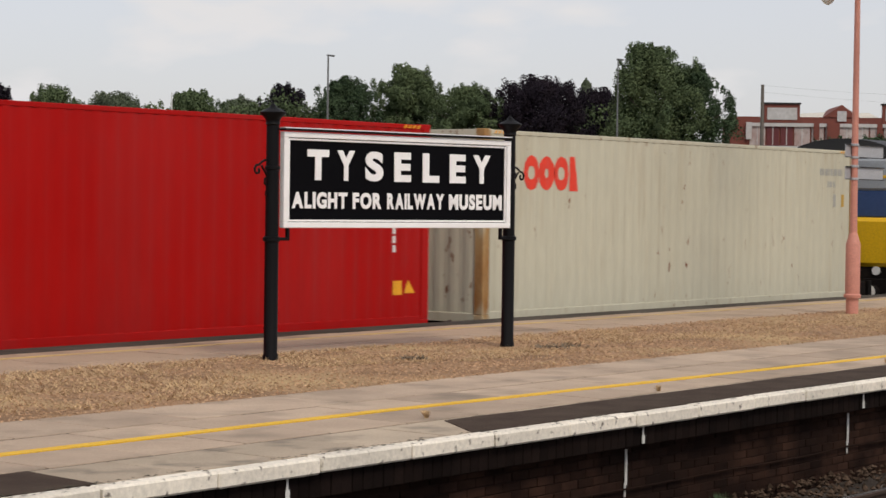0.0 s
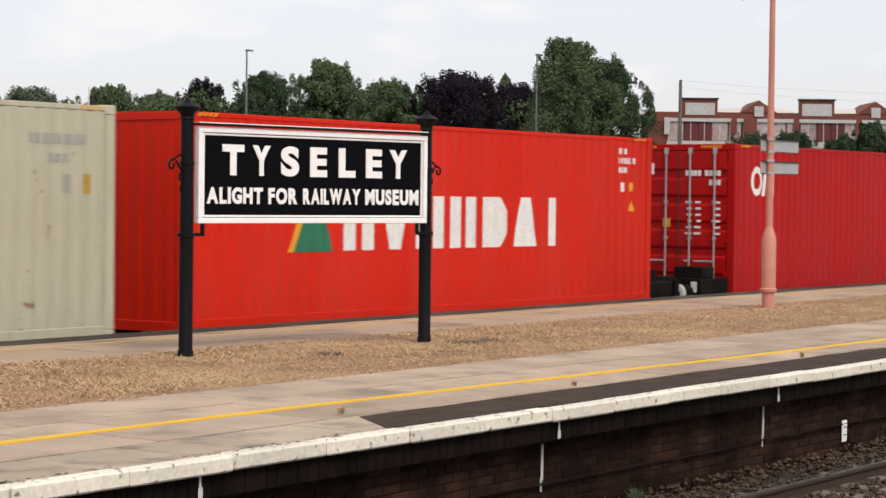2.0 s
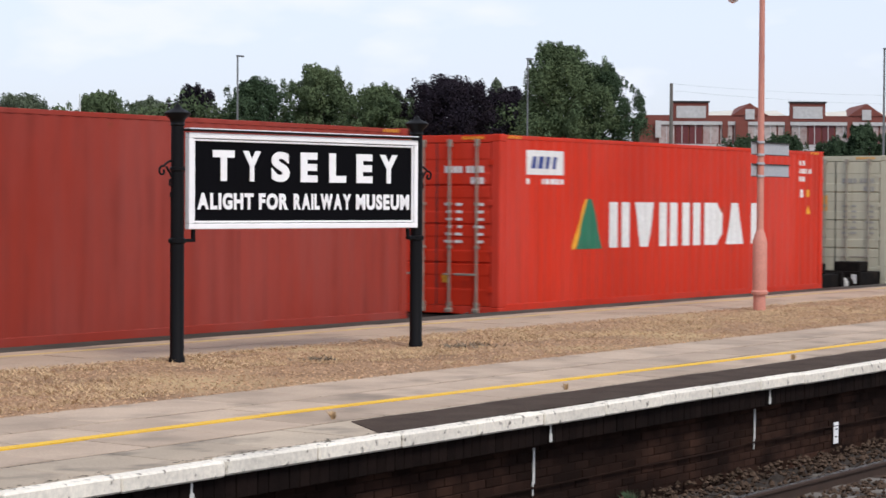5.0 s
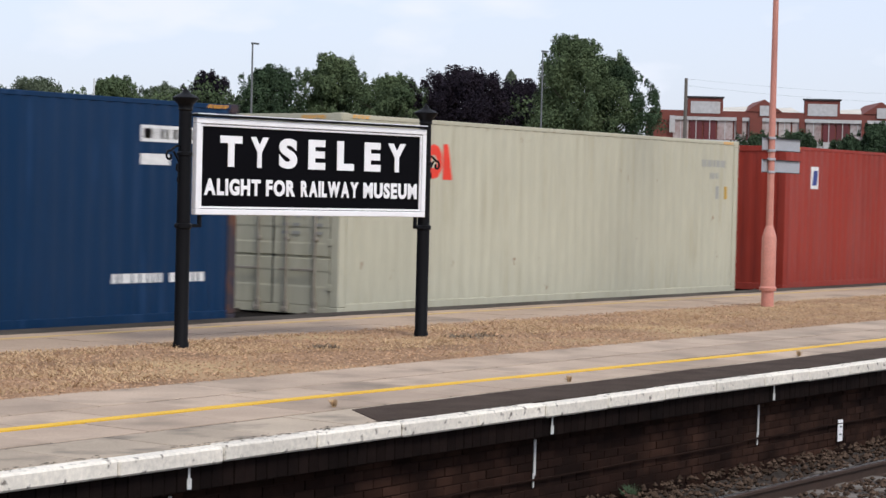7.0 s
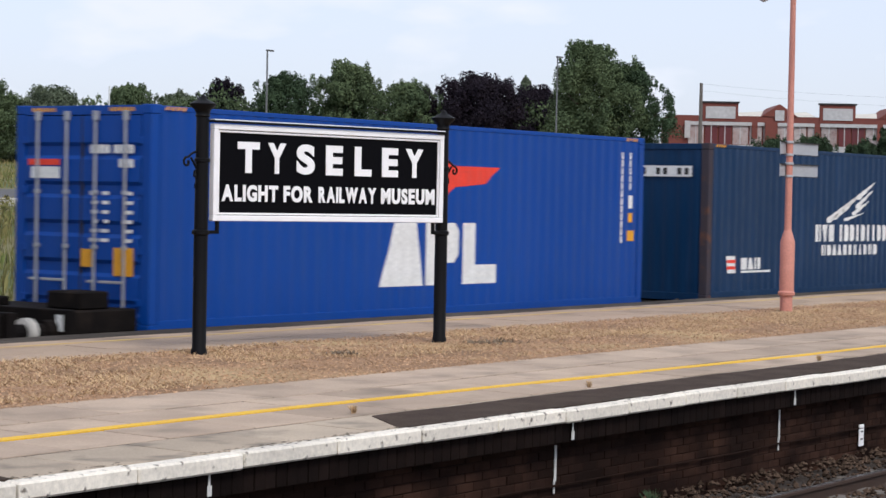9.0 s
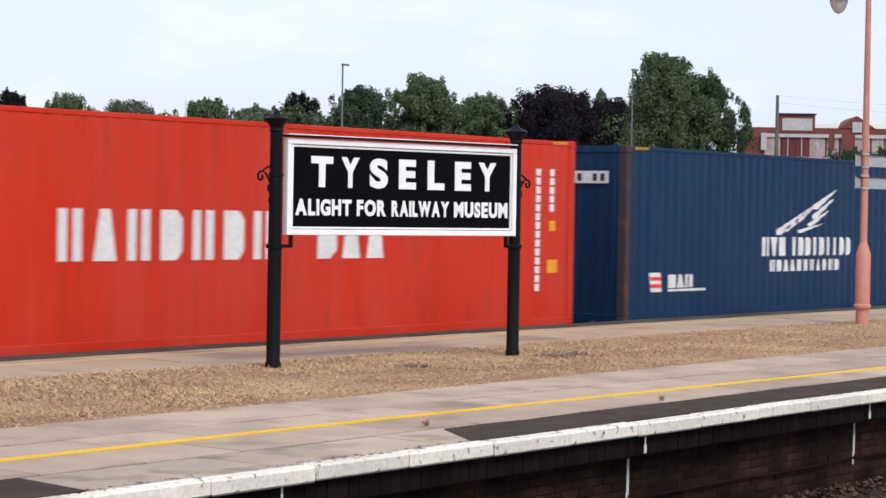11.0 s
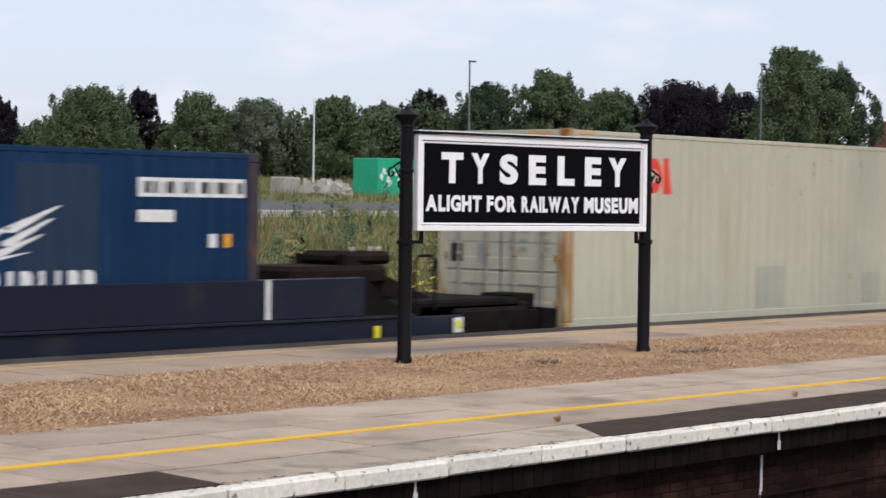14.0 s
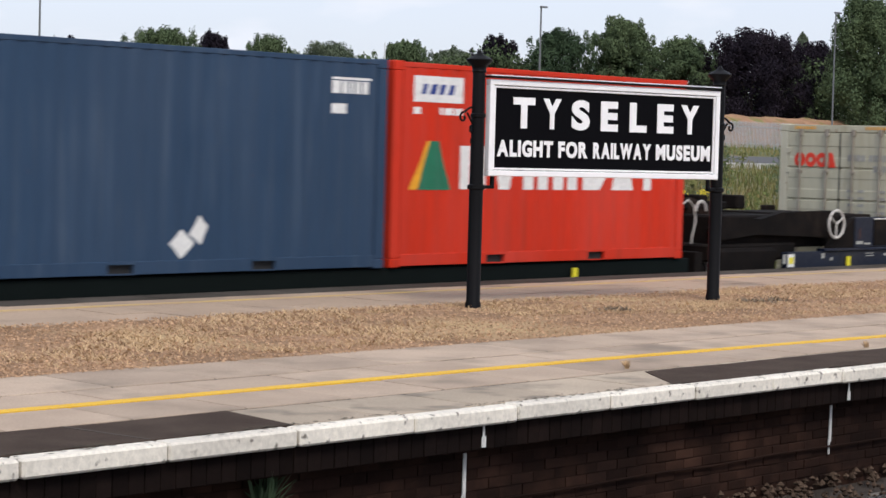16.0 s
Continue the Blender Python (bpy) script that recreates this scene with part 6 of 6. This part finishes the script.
# ---- the far side: weeds, fence, green box, poles, trees and works ----
def build_weeds():
    rnd = random.Random(21)
    s = Shape()
    for _ in range(46000):
        y = 23 + 42 * rnd.random() ** 1.5
        x = 0.55 * y + rnd.uniform(-6, 1.25 * y)
        z = ground_height(y) - 0.1
        tall = 0.5 + 0.6 * max(0.0, noise.noise(Vector((x * 0.15, y * 0.15, 4))))
        h, w, a = tall * rnd.uniform(0.4, 1.1), rnd.uniform(0.008, 0.026), rnd.uniform(0, 6.3)
        lx, ly = 0.3 * h * math.cos(a), 0.3 * h * math.sin(a)
        px, py = w * math.sin(a * 3), w * math.cos(a * 3)
        s.add([(x - px, y - py, z), (x + px, y + py, z), (x + 0.5 * lx + px, y + 0.5 * ly + py, z + 0.7 * h), (x + lx, y + ly, z + h)], [(0, 1, 2, 3)])
    for _ in range(20000):
        y = 87 + 75 * rnd.random() ** 1.3
        x = 0.6 * y + rnd.uniform(0, 0.9 * y)
        z = ground_height(y) - 0.1
        h, w, a = rnd.uniform(0.2, 0.7), rnd.uniform(0.03, 0.09), rnd.uniform(0, 6.3)
        s.add([(x - w, y - w, z), (x + w, y - w, z), (x + 0.4 * h * math.cos(a), y + 0.4 * h * math.sin(a), z + h)], [(0, 1, 2)])
    solid("tall_grass", s, WEED, "tall rough grass and weeds behind the railway", "grass", kind="stuff")
    rnd = random.Random(5)
    for i in range(150):
        y = rnd.uniform(25, 60)
        x = 0.6 * y + rnd.uniform(-3, 1.1 * y)
        b = Shape()
        h = rnd.uniform(0.8, 1.9)
        for _ in range(170):
            a, r, z = rnd.uniform(0, 6.3), abs(rnd.gauss(0, 0.3)) * h * 0.7, rnd.uniform(0.05, 1) * h
            r *= 1.1 - 0.6 * z / h
            p = Vector((r * math.cos(a), r * math.sin(a), z))
            d = Vector((rnd.gauss(0, 1), rnd.gauss(0, 1), rnd.gauss(0, 1))).normalized() * 0.07
            e = d.orthogonal().normalized() * 0.04
            b.add([p - d, p + e, p + d, p - e], [(0, 1, 2, 3)])
        solid("bush", b, (WEED, LEAF[0])[i % 2], "leafy wild bush in rough grass", "bush", "wild bushes", m=pose(x, y, ground_height(y) - 0.08))


build_weeds()


def flowering_weed(x, y, seed):
    rnd = random.Random(seed)
    w = thing("flowering_weed", "tall green weed with yellow flower heads", "plant", "flowering weeds", m=pose(x, y, ground_height(y) - 0.1))
    s, f = Shape(), Shape()
    for _ in range(9):
        a, r, h = rnd.uniform(0, 6.3), rnd.uniform(0.05, 0.4), rnd.uniform(0.7, 1.25)
        top = (r * math.cos(a), r * math.sin(a), h)
        s.tube((0.2 * top[0], 0.2 * top[1], 0), top, 0.012, 0.006, n=5)
        for k in range(5):
            q, b = rnd.uniform(0.2, 0.85), rnd.uniform(0, 6.3)
            p = Vector(top) * q
            s.add([p, p + Vector((0.12 * math.cos(b), 0.12 * math.sin(b), 0.07)), p + Vector((0.2 * math.cos(b), 0.2 * math.sin(b), 0.02)), p + Vector((0.12 * math.cos(b + 0.4), 0.12 * math.sin(b + 0.4), 0.0))], [(0, 1, 2, 3)])
        for k in range(7):
            p = Vector(top) + Vector((rnd.gauss(0, 0.05), rnd.gauss(0, 0.05), rnd.uniform(-0.02, 0.05)))
            f.lathe([(0.012, -0.012), (0.03, 0.0), (0.006, 0.014)], p, 6)
    part("stems", s, WEED, w)
    part("flower_heads", f, FLOWER, w, "small yellow flower heads")


FLOWER = material("yellow petals", srgb(224, 204, 40), 0.7, scale=8, bump=0)
for k, (x, y) in enumerate(((21.5, 24.2), (23.6, 24.6), (27.5, 25.4), (29.3, 26.0), (33.0, 27.5), (36.2, 28.3), (40.5, 30.0), (44.0, 32.0))):
    flowering_weed(x, y, 300 + k)


def build_green_box():
    g = thing("green_storage_box", "green steel storage container with sprayed scribbles", "container", m=pose(99.2, 93.2, ground_height(93) - 0.05, 0, 0, -4))
    part("box_body", Shape().box(0, 12.2, 0, 2.44, 0, 2.6, 0.04), GREEN_BOX, g)
    s = Shape()
    rnd = random.Random(3)
    for k in range(16):
        u = 0.15 + 0.2 * k
        z = 1.3 + 0.35 * math.sin(k * 1.3)
        s.add([(u, -0.02, z), (u + 0.28, -0.02, z + rnd.uniform(-0.4, 0.4)), (u + 0.34, -0.02, z + rnd.uniform(-0.1, 0.5)), (u + 0.08, -0.02, z + 0.3)], [(0, 1, 2, 3)])
    part("scribble", s, LOGO_WHITE, g, "white sprayed scribble")
    s = Shape()
    for k in range(6):
        u = 2.6 + 0.2 * k
        s.add([(u, -0.03, 0.7 + 0.1 * k), (u + 0.4, -0.03, 0.6 + 0.1 * k), (u + 0.3, -0.03, 1.0 + 0.1 * k)], [(0, 1, 2)])
    part("scribble", s, LOGO_YELLOW, g, "yellow sprayed scribble")
    rnd = random.Random(6)
    for k in range(12):
        r = Shape()
        q = rnd.uniform(0.4, 0.9)
        r.lathe([(q * 0.8, 0), (q, q * 0.4), (q * 0.7, q * 0.9), (q * 0.2, q * 1.15)], n=7)
        r.v = [(a * rnd.uniform(0.6, 1.25), b * rnd.uniform(0.6, 1.25), h * rnd.uniform(0.7, 1.4)) for a, b, h in r.v]
        solid("rubble_block", r, RUBBLE_GREY, "pale rough rubble block by the road", "rubble", "rubble", m=pose(92.4 + 0.3 * k + rnd.uniform(-0.4, 0.4), 93.2 + rnd.uniform(-1, 1), ground_height(92) - 0.1))
    solid("concrete_block", Shape().box(-0.9, 0.9, -0.6, 0.6, 0, 1.3, 0.1), RUBBLE_GREY, "grey concrete block beside the road", "block", m=pose(91.3, 93.8, ground_height(92) - 0.1, 0, 0, 12))
    f = thing("palisade_fence", "galvanised steel palisade fence", "fence", m=pose(132, 100, ground_height(100) - 0.1))
    one = Shape()
    one.box(-0.033, 0.033, -0.02, 0.02, 0.05, 2.25)
    one.add([(-0.033, -0.02, 2.251), (0.033, -0.02, 2.251), (0.033, 0.02, 2.251), (-0.033, 0.02, 2.251), (0, 0, 2.42)], [(0, 1, 4), (1, 2, 4), (2, 3, 4), (3, 0, 4)])
    me = one.mesh("pale", FENCE_STEEL)
    for k in range(100):
        ob = new("pale", me)
        ob.parent = f
        ob.matrix_basis = pose(0.2 * k, 0, 0)
    for z in (0.5, 1.9):
        part("rail", Shape().box(0, 20.0, 0.03, 0.07, z, z + 0.06), FENCE_STEEL, f)


build_green_box()


def build_earth_bank():
    """A long bank of dry earth behind the fence, below the copper-leaved trees."""
    s = Shape()
    nx, ny = 90, 12
    for i in range(nx + 1):
        x = 145.5 + 0.7 * i
        rise = min(1.0, i / 4.0) * min(1.0, (nx - i) / 6.0)
        for j in range(ny + 1):
            y = 101.4 + 0.9 * j
            hump = math.sin(math.pi * j / ny) ** 0.7
            lumps = 0.22 * noise.noise(Vector((x * 0.5, y * 0.5, 2))) + 0.1 * noise.noise(Vector((x * 1.7, y * 1.7, 5)))
            s.v.append((x, y, ground_height(y) - 0.25 + rise * hump * (3.0 + lumps)))
    for i in range(nx):
        for j in range(ny):
            k = i * (ny + 1) + j
            s.f.append((k, k + ny + 1, k + ny + 2, k + 1))
            s.m.append(0)
    earth = material("dry bare earth", srgb(168, 132, 104), 0.95, spec=0.1, second=srgb(132, 104, 80), scale=0.6, fine=5, mix=0.9, bump=0.6, grime=srgb(120, 118, 70), grime_scale=0.7, grime_low=0.55, grime_high=0.68)
    solid("earth_bank", s, earth, "bare dry earth bank with patches of grass", "bank", kind="structure", smooth=True)


build_earth_bank()


def lamp_standard(x, y, top, mat, head, label, r=0.09):
    b = ground_height(y) - 0.2
    p = thing("street_lamp" if head else "pole", label, "street lamp" if head else "pole", m=pose(x, y, b))
    h = top - b
    part("shaft", Shape().tube((0, 0, 0), (0, 0, h), r * 1.2, r * 0.8, n=10), mat, p)
    if head:
        part("lamp_head", Shape().box(-0.1, 0.75, -0.12, 0.12, h - 0.02, h + 0.12, 0.03), mat, p)
    return p


def farther(x, y, z, k=1.9):
    return x * k, y * k, 1.7 + (z - 1.7) * k


for x, y, z, mat, head, label, r in ((51.2, 71.6, 7.84, POLE_GREY, True, "grey street lamp standard", 0.09), (56.6, 56.6, 5.75, POLE_PALE, False, "pale slender pole beyond the road", 0.07),
                                     (69.75, 60.0, 8.1, POLE_GREY, True, "grey street lamp standard", 0.09), (75.8, 48.6, 7.94, POLE_GREY, True, "grey street lamp standard", 0.07),
                                     (83.3, 45.6, 7.2, POLE_WOOD, False, "weathered wooden wire pole", 0.17), (87.4, 37.0, 8.69, POLE_GREY, True, "grey street lamp standard", 0.1)):
    lamp_standard(*farther(x, y, z), mat, head, label, r)


def overhead_wire(a, b, sag):
    a, b = Vector(a), Vector(b)
    pts = [a.lerp(b, k / 16) - Vector((0, 0, 4 * sag * (k / 16) * (1 - k / 16))) for k in range(17)]
    solid("overhead_wire", Shape().path(pts, 0.007, 4), POLE_GREY, "thin grey overhead wire between poles", "wire", "overhead wires")


overhead_wire((158.3, 86.7, 12.1), (196.0, 50.0, 13.2), 1.2)
overhead_wire((158.3, 86.5, 11.5), (196.0, 49.6, 12.4), 1.3)


def build_tree(x, y, top, width, kind, seed, low=0.12):
    """A trunk with limbs, and a crown of many small leaf pieces in uneven clumps."""
    rnd = random.Random(seed)
    base = ground_height(y) - 0.2
    h = top - base
    t = thing("tree", ("full green broadleaf tree", "pale grey green slender tree", "dark copper-leaved tree", "dense dark green tree")[kind] + " beyond the road", "tree", "far trees", m=pose(x, y, base))
    s = Shape()
    s.tube((0, 0, 0), (0.1, 0, h * 0.35), 0.035 * h * 0.5, 0.022 * h * 0.5, n=8)
    s.tube((0.1, 0, h * 0.35), (0, 0.1, h * 0.85), 0.022 * h * 0.5, 0.03, n=8)
    tips = []
    for k in range(9):
        a, z = k * 2.4 + rnd.uniform(-0.4, 0.4), h * rnd.uniform(0.25, 0.6)
        e = (width * 0.36 * math.cos(a), width * 0.36 * math.sin(a), z + h * rnd.uniform(0.1, 0.25))
        s.tube((0.05, 0, z), e, 0.012 * h * 0.5, 0.02, n=6)
        tips.append(e)
    part("trunk", s, BARK, t)
    lobes = []
    for k in range(130):
        q = rnd.random() ** 0.8
        r = width * rnd.uniform(0.06, 0.145)
        z = min(h * (low + (1.0 - low) * q), h - r)
        env = width / 2 * min(1.0, 1.12 * max(0.0, 1 - (max(0.0, q - 0.2) / 0.82) ** 1.7) ** 0.65)
        a = rnd.uniform(0, 6.3)
        env *= 0.86 + 0.2 * math.sin(3 * a + seed) + 0.12 * math.sin(5 * a + 7 * q + seed)
        d = max(0.0, env - r * 0.7) * rnd.uniform(0.2, 1.0) ** 0.6
        lobes.append((d * math.cos(a), d * math.sin(a), z, r, 1.0))
    for k in range(44):
        a, d = rnd.uniform(0, 6.3), rnd.uniform(0.02, 0.45) * width
        lobes.append((d * math.cos(a), d * math.sin(a), h * rnd.uniform(0.76, 1.0) * (1 - 0.5 * (d / width) ** 1.5), width * rnd.uniform(0.018, 0.05), rnd.uniform(1.4, 3.4)))
    for k in range(70):
        q, a = rnd.random(), rnd.uniform(0, 6.3)
        d = width / 2 * max(0.0, 1 - (max(0.0, q - 0.2) / 0.85) ** 1.7) ** 0.65 * rnd.uniform(0.85, 1.1)
        lobes.append((d * math.cos(a), d * math.sin(a), h * (low + (0.98 - low) * q), width * rnd.uniform(0.025, 0.07), rnd.uniform(1.2, 2.4)))
    c = Shape()
    weights = list(np.cumsum([lobe[3] ** 1.5 * lobe[4] for lobe in lobes]))
    count = int(28000 * min(2.4, max(0.8, width * h / 60)))
    for _ in range(count):
        lx, ly, lz, r, tall = rnd.choices(lobes, cum_weights=weights)[0]
        d = Vector((rnd.gauss(0, 1), rnd.gauss(0, 1), rnd.gauss(0.25, 1)))
        d.normalize()
        p = Vector((lx, ly, lz)) + Vector((d.x, d.y, d.z * tall)) * r * rnd.uniform(0.5, 1.1)
        if d.z < -0.6:
            continue
        if p.z > h + 0.5 or p.z < 0.2:
            continue
        n = (d * 1.2 + 0.6 * Vector((rnd.gauss(0, 1), rnd.gauss(0, 1), rnd.gauss(0, 1)))).normalized()
        a = n.orthogonal().normalized()
        b = n.cross(a)
        q = rnd.uniform(0, 3.2)
        a, b = a * math.cos(q) + b * math.sin(q), b * math.cos(q) - a * math.sin(q)
        w, l = rnd.uniform(0.05, 0.1), rnd.uniform(0.075, 0.15)
        c.v += [tuple(p - a * l), tuple(p + b * w), tuple(p + a * l), tuple(p - b * w)]
        k = len(c.v) - 4
        c.f.append((k, k + 1, k + 2, k + 3))
        c.m.append(0)
    part("crown", c, LEAF[kind], t)


TREES = [  # x, y, top, width, kind, nearer by a common factor
    (65.0, 91.2, 6.4, 1.8, 0), (63.9, 87.1, 7.1, 2.5, 2), (71.6, 93.8, 5.9, 2.9, 0), (66.0, 81.7, 7.6, 4.3, 0), (72.4, 85.5, 7.9, 2.2, 2), (72.0, 80.5, 7.5, 3.3, 0),
    (75.7, 79.9, 7.3, 3.9, 1), (75.7, 74.2, 7.4, 3.3, 0), (81.8, 76.6, 7.4, 3.1, 1), (83.4, 74.8, 8.1, 2.8, 2), (81.0, 68.5, 8.1, 3.5, 3), (84.6, 67.1, 8.9, 4.0, 0),
    (84.9, 63.5, 7.9, 3.8, 0), (87.0, 60.6, 8.3, 5.2, 2), (96.7, 64.1, 8.9, 1.4, 1), (93.8, 61.3, 8.0, 4.6, 2), (88.5, 54.65, 9.85, 4.7, 0), (91.0, 53.8, 8.9, 4.1, 3),
]
for i, (x, y, z, w, k) in enumerate(TREES):
    fx, fy, fz = farther(x, y, z)
    build_tree(fx, fy, fz - 0.55, w * 1.9 * (1.22 if w > 1.5 else 1.0), k, 40 + i)


def build_hedge():
    """The woodland edge between the trees."""
    rnd = random.Random(77)
    s = Shape()
    for _ in range(105000):
        u = rnd.uniform(-0.05, 0.92)
        x, y = 1.98 * (62 + 32 * u + rnd.gauss(0, 1.0)), 1.98 * (94 - 42 * u + rnd.gauss(0, 1.0))
        b = ground_height(y)
        z = b + (3.4 + 1.6 * noise.noise(Vector((x * 0.12, y * 0.12, 0))) + 0.8 * noise.noise(Vector((x * 0.5, y * 0.5, 0)))) * rnd.random() ** 0.8 * (1.2 + 1.3 * max(0.0, u)) * (0.75 if u > 0.87 else 1.0)
        n = Vector((rnd.gauss(0, 1), rnd.gauss(0, 1), rnd.gauss(0, 1))).normalized()
        a = n.orthogonal().normalized() * rnd.uniform(0.13, 0.24)
        q = n.cross(a)
        c = Vector((x, y, z))
        s.v += [tuple(c - a), tuple(c + q * 0.6), tuple(c + a), tuple(c - q * 0.6)]
        k = len(s.v) - 4
        s.f.append((k, k + 1, k + 2, k + 3))
        s.m.append(0)
    for _ in range(26000):  # the dense foot of the wood
        u = rnd.uniform(-0.05, 0.92)
        x, y = 2.0 * (62 + 32 * u + rnd.gauss(0, 0.7)), 2.0 * (94 - 42 * u + rnd.gauss(0, 0.7))
        c = Vector((x, y, ground_height(y) + rnd.uniform(-0.1, 2.6)))
        n = Vector((rnd.gauss(0, 1), rnd.gauss(0, 1), rnd.gauss(0, 0.5))).normalized()
        a = n.orthogonal().normalized() * rnd.uniform(0.2, 0.36)
        q = n.cross(a)
        k = len(s.v)
        s.v += [tuple(c - a), tuple(c + q * 0.7), tuple(c + a), tuple(c - q * 0.7)]
        s.f.append((k, k + 1, k + 2, k + 3))
        s.m.append(0)
    solid("woodland_edge", s, LEAF[0], "dark green undergrowth below the far trees", "undergrowth", kind="stuff")


build_hedge()


def build_factory():
    """Long brick works with pale pediments, gables and a band of windows, square to the line of sight."""
    px = 0.0604
    w = thing("factory", "long red brick factory with pale pediments and roofs", "building")
    eye, right = Vector((0, 0, 1.7)), Vector((0.5733, -0.8193, 0))
    ahead = Vector((0.8193, 0.5733, 0))
    turn = math.degrees(math.atan2(right.y, right.x))
    o = eye + ahead * 220 + right * (1152 - 784) * px
    w.matrix_basis = pose(o.x, o.y, 0, 0, 0, turn)
    horizon = 368.0

    def zz(y):
        return 1.7 + (horizon - y) * px

    def xx(x):
        return (x - 1152) * px

    part("brick_wall", Shape().box(xx(1130), xx(2000), 0, 9, 0, zz(212)), FACTORY_BRICK, w)
    for k in range(9):
        c = 1220 + 206 * k
        p = part("pediment", Shape().box(xx(c - 31), xx(c + 31), -0.12, 0.5, zz(222), zz(190)), FACTORY_BRICK, w)
        part("pediment_cap", Shape().box(xx(c - 33), xx(c + 33), -0.25, 0.6, zz(190) + 0.01, zz(187)), LOCO_DARK, p)
        part("pale_panel", Shape().box(xx(c - 26), xx(c + 26), -0.2, -0.121, zz(217), zz(196)), FACTORY_PALE, p, "blank pale panel")
        g = Shape()
        a = c + 104
        g.add([(xx(a - 32), -0.1, zz(212) + 0.01), (xx(a + 32), -0.1, zz(212) + 0.01), (xx(a), -0.1, zz(190)), (xx(a - 32), 9, zz(212) + 0.01), (xx(a + 32), 9, zz(212) + 0.01), (xx(a), 9, zz(190))],
              [(0, 1, 2), (3, 5, 4), (0, 2, 5, 3), (2, 1, 4, 5), (0, 3, 4, 1)])
        gb = part("gable", g, FACTORY_BRICK, w)
        part("gable_window", Shape().box(xx(a - 8), xx(a + 8), -0.18, -0.101, zz(219), zz(201)), FACTORY_PALE, gb)
        r = Shape()
        for b0, b1, hi in ((c + 34, a - 10, a - 14), (a + 10, c + 172, a + 14)):
            r.add([(xx(b0), 0.8, zz(212) + 0.01), (xx(b1), 0.8, zz(212) + 0.01), (xx(b0), 8, zz(201)), (xx(b1), 8, zz(197))], [(0, 1, 3, 2)])
        part("roof_sheet", r, FACTORY_ROOF, w, "pale roof sheets")
    part("string_band", Shape().box(xx(1162), xx(2000), -0.3, -0.01, zz(229), zz(223)), FACTORY_PALE, w, "pale concrete band")
    part("lower_band", Shape().box(xx(1162), xx(2000), -0.3, -0.01, zz(274), zz(263)), FACTORY_PALE, w)
    x, k = 1164, 0
    while x < 1990:
        width = 24 if k % 3 else 30
        dark = (k % 9) in (1, 2)
        win = part("window", Shape().box(xx(x), xx(x + width - 3), -0.1, -0.01, zz(262), zz(229)), FACTORY_DARK if dark else FACTORY_WINDOW, w)
        part("frame", Shape().box(xx(x + width / 2 - 2.5), xx(x + width / 2 - 1.0), -0.14, -0.101, zz(262), zz(229)), FACTORY_PALE, win)
        x += width
        k += 1
    for x in (1162, 1280, 1390, 1500):
        part("pilaster", Shape().box(xx(x - 5), xx(x + 5), -0.32, -0.305, zz(252), zz(222)), FACTORY_PALE if x == 1162 else FACTORY_BRICK, w)
    part("brick_pier", Shape().box(xx(1298), xx(1320), -0.5, -0.31, zz(262), zz(222)), FACTORY_BRICK, w)


build_factory()
for i, (x, y, top, ww) in enumerate(((177.1, 88.8, 7.9, 6.0), (179.1, 85.9, 8.2, 6.5), (181.9, 82.0, 7.8, 6.0), (183.5, 79.7, 9.2, 4.6), (185.6, 76.7, 8.7, 7.0), (188.5, 72.5, 9.0, 8.0))):
    build_tree(x, y, top, ww, 3, 90 + i, 0.02)


# ---- motion ----
def motions():
    times = [0.5 * k for k in range(33)]
    for ob, s0, z0 in MOVING:
        walk(ob, [(t, pose(s0 + travelled(t), SIDE_Y, z0)) for t in times])


motions()
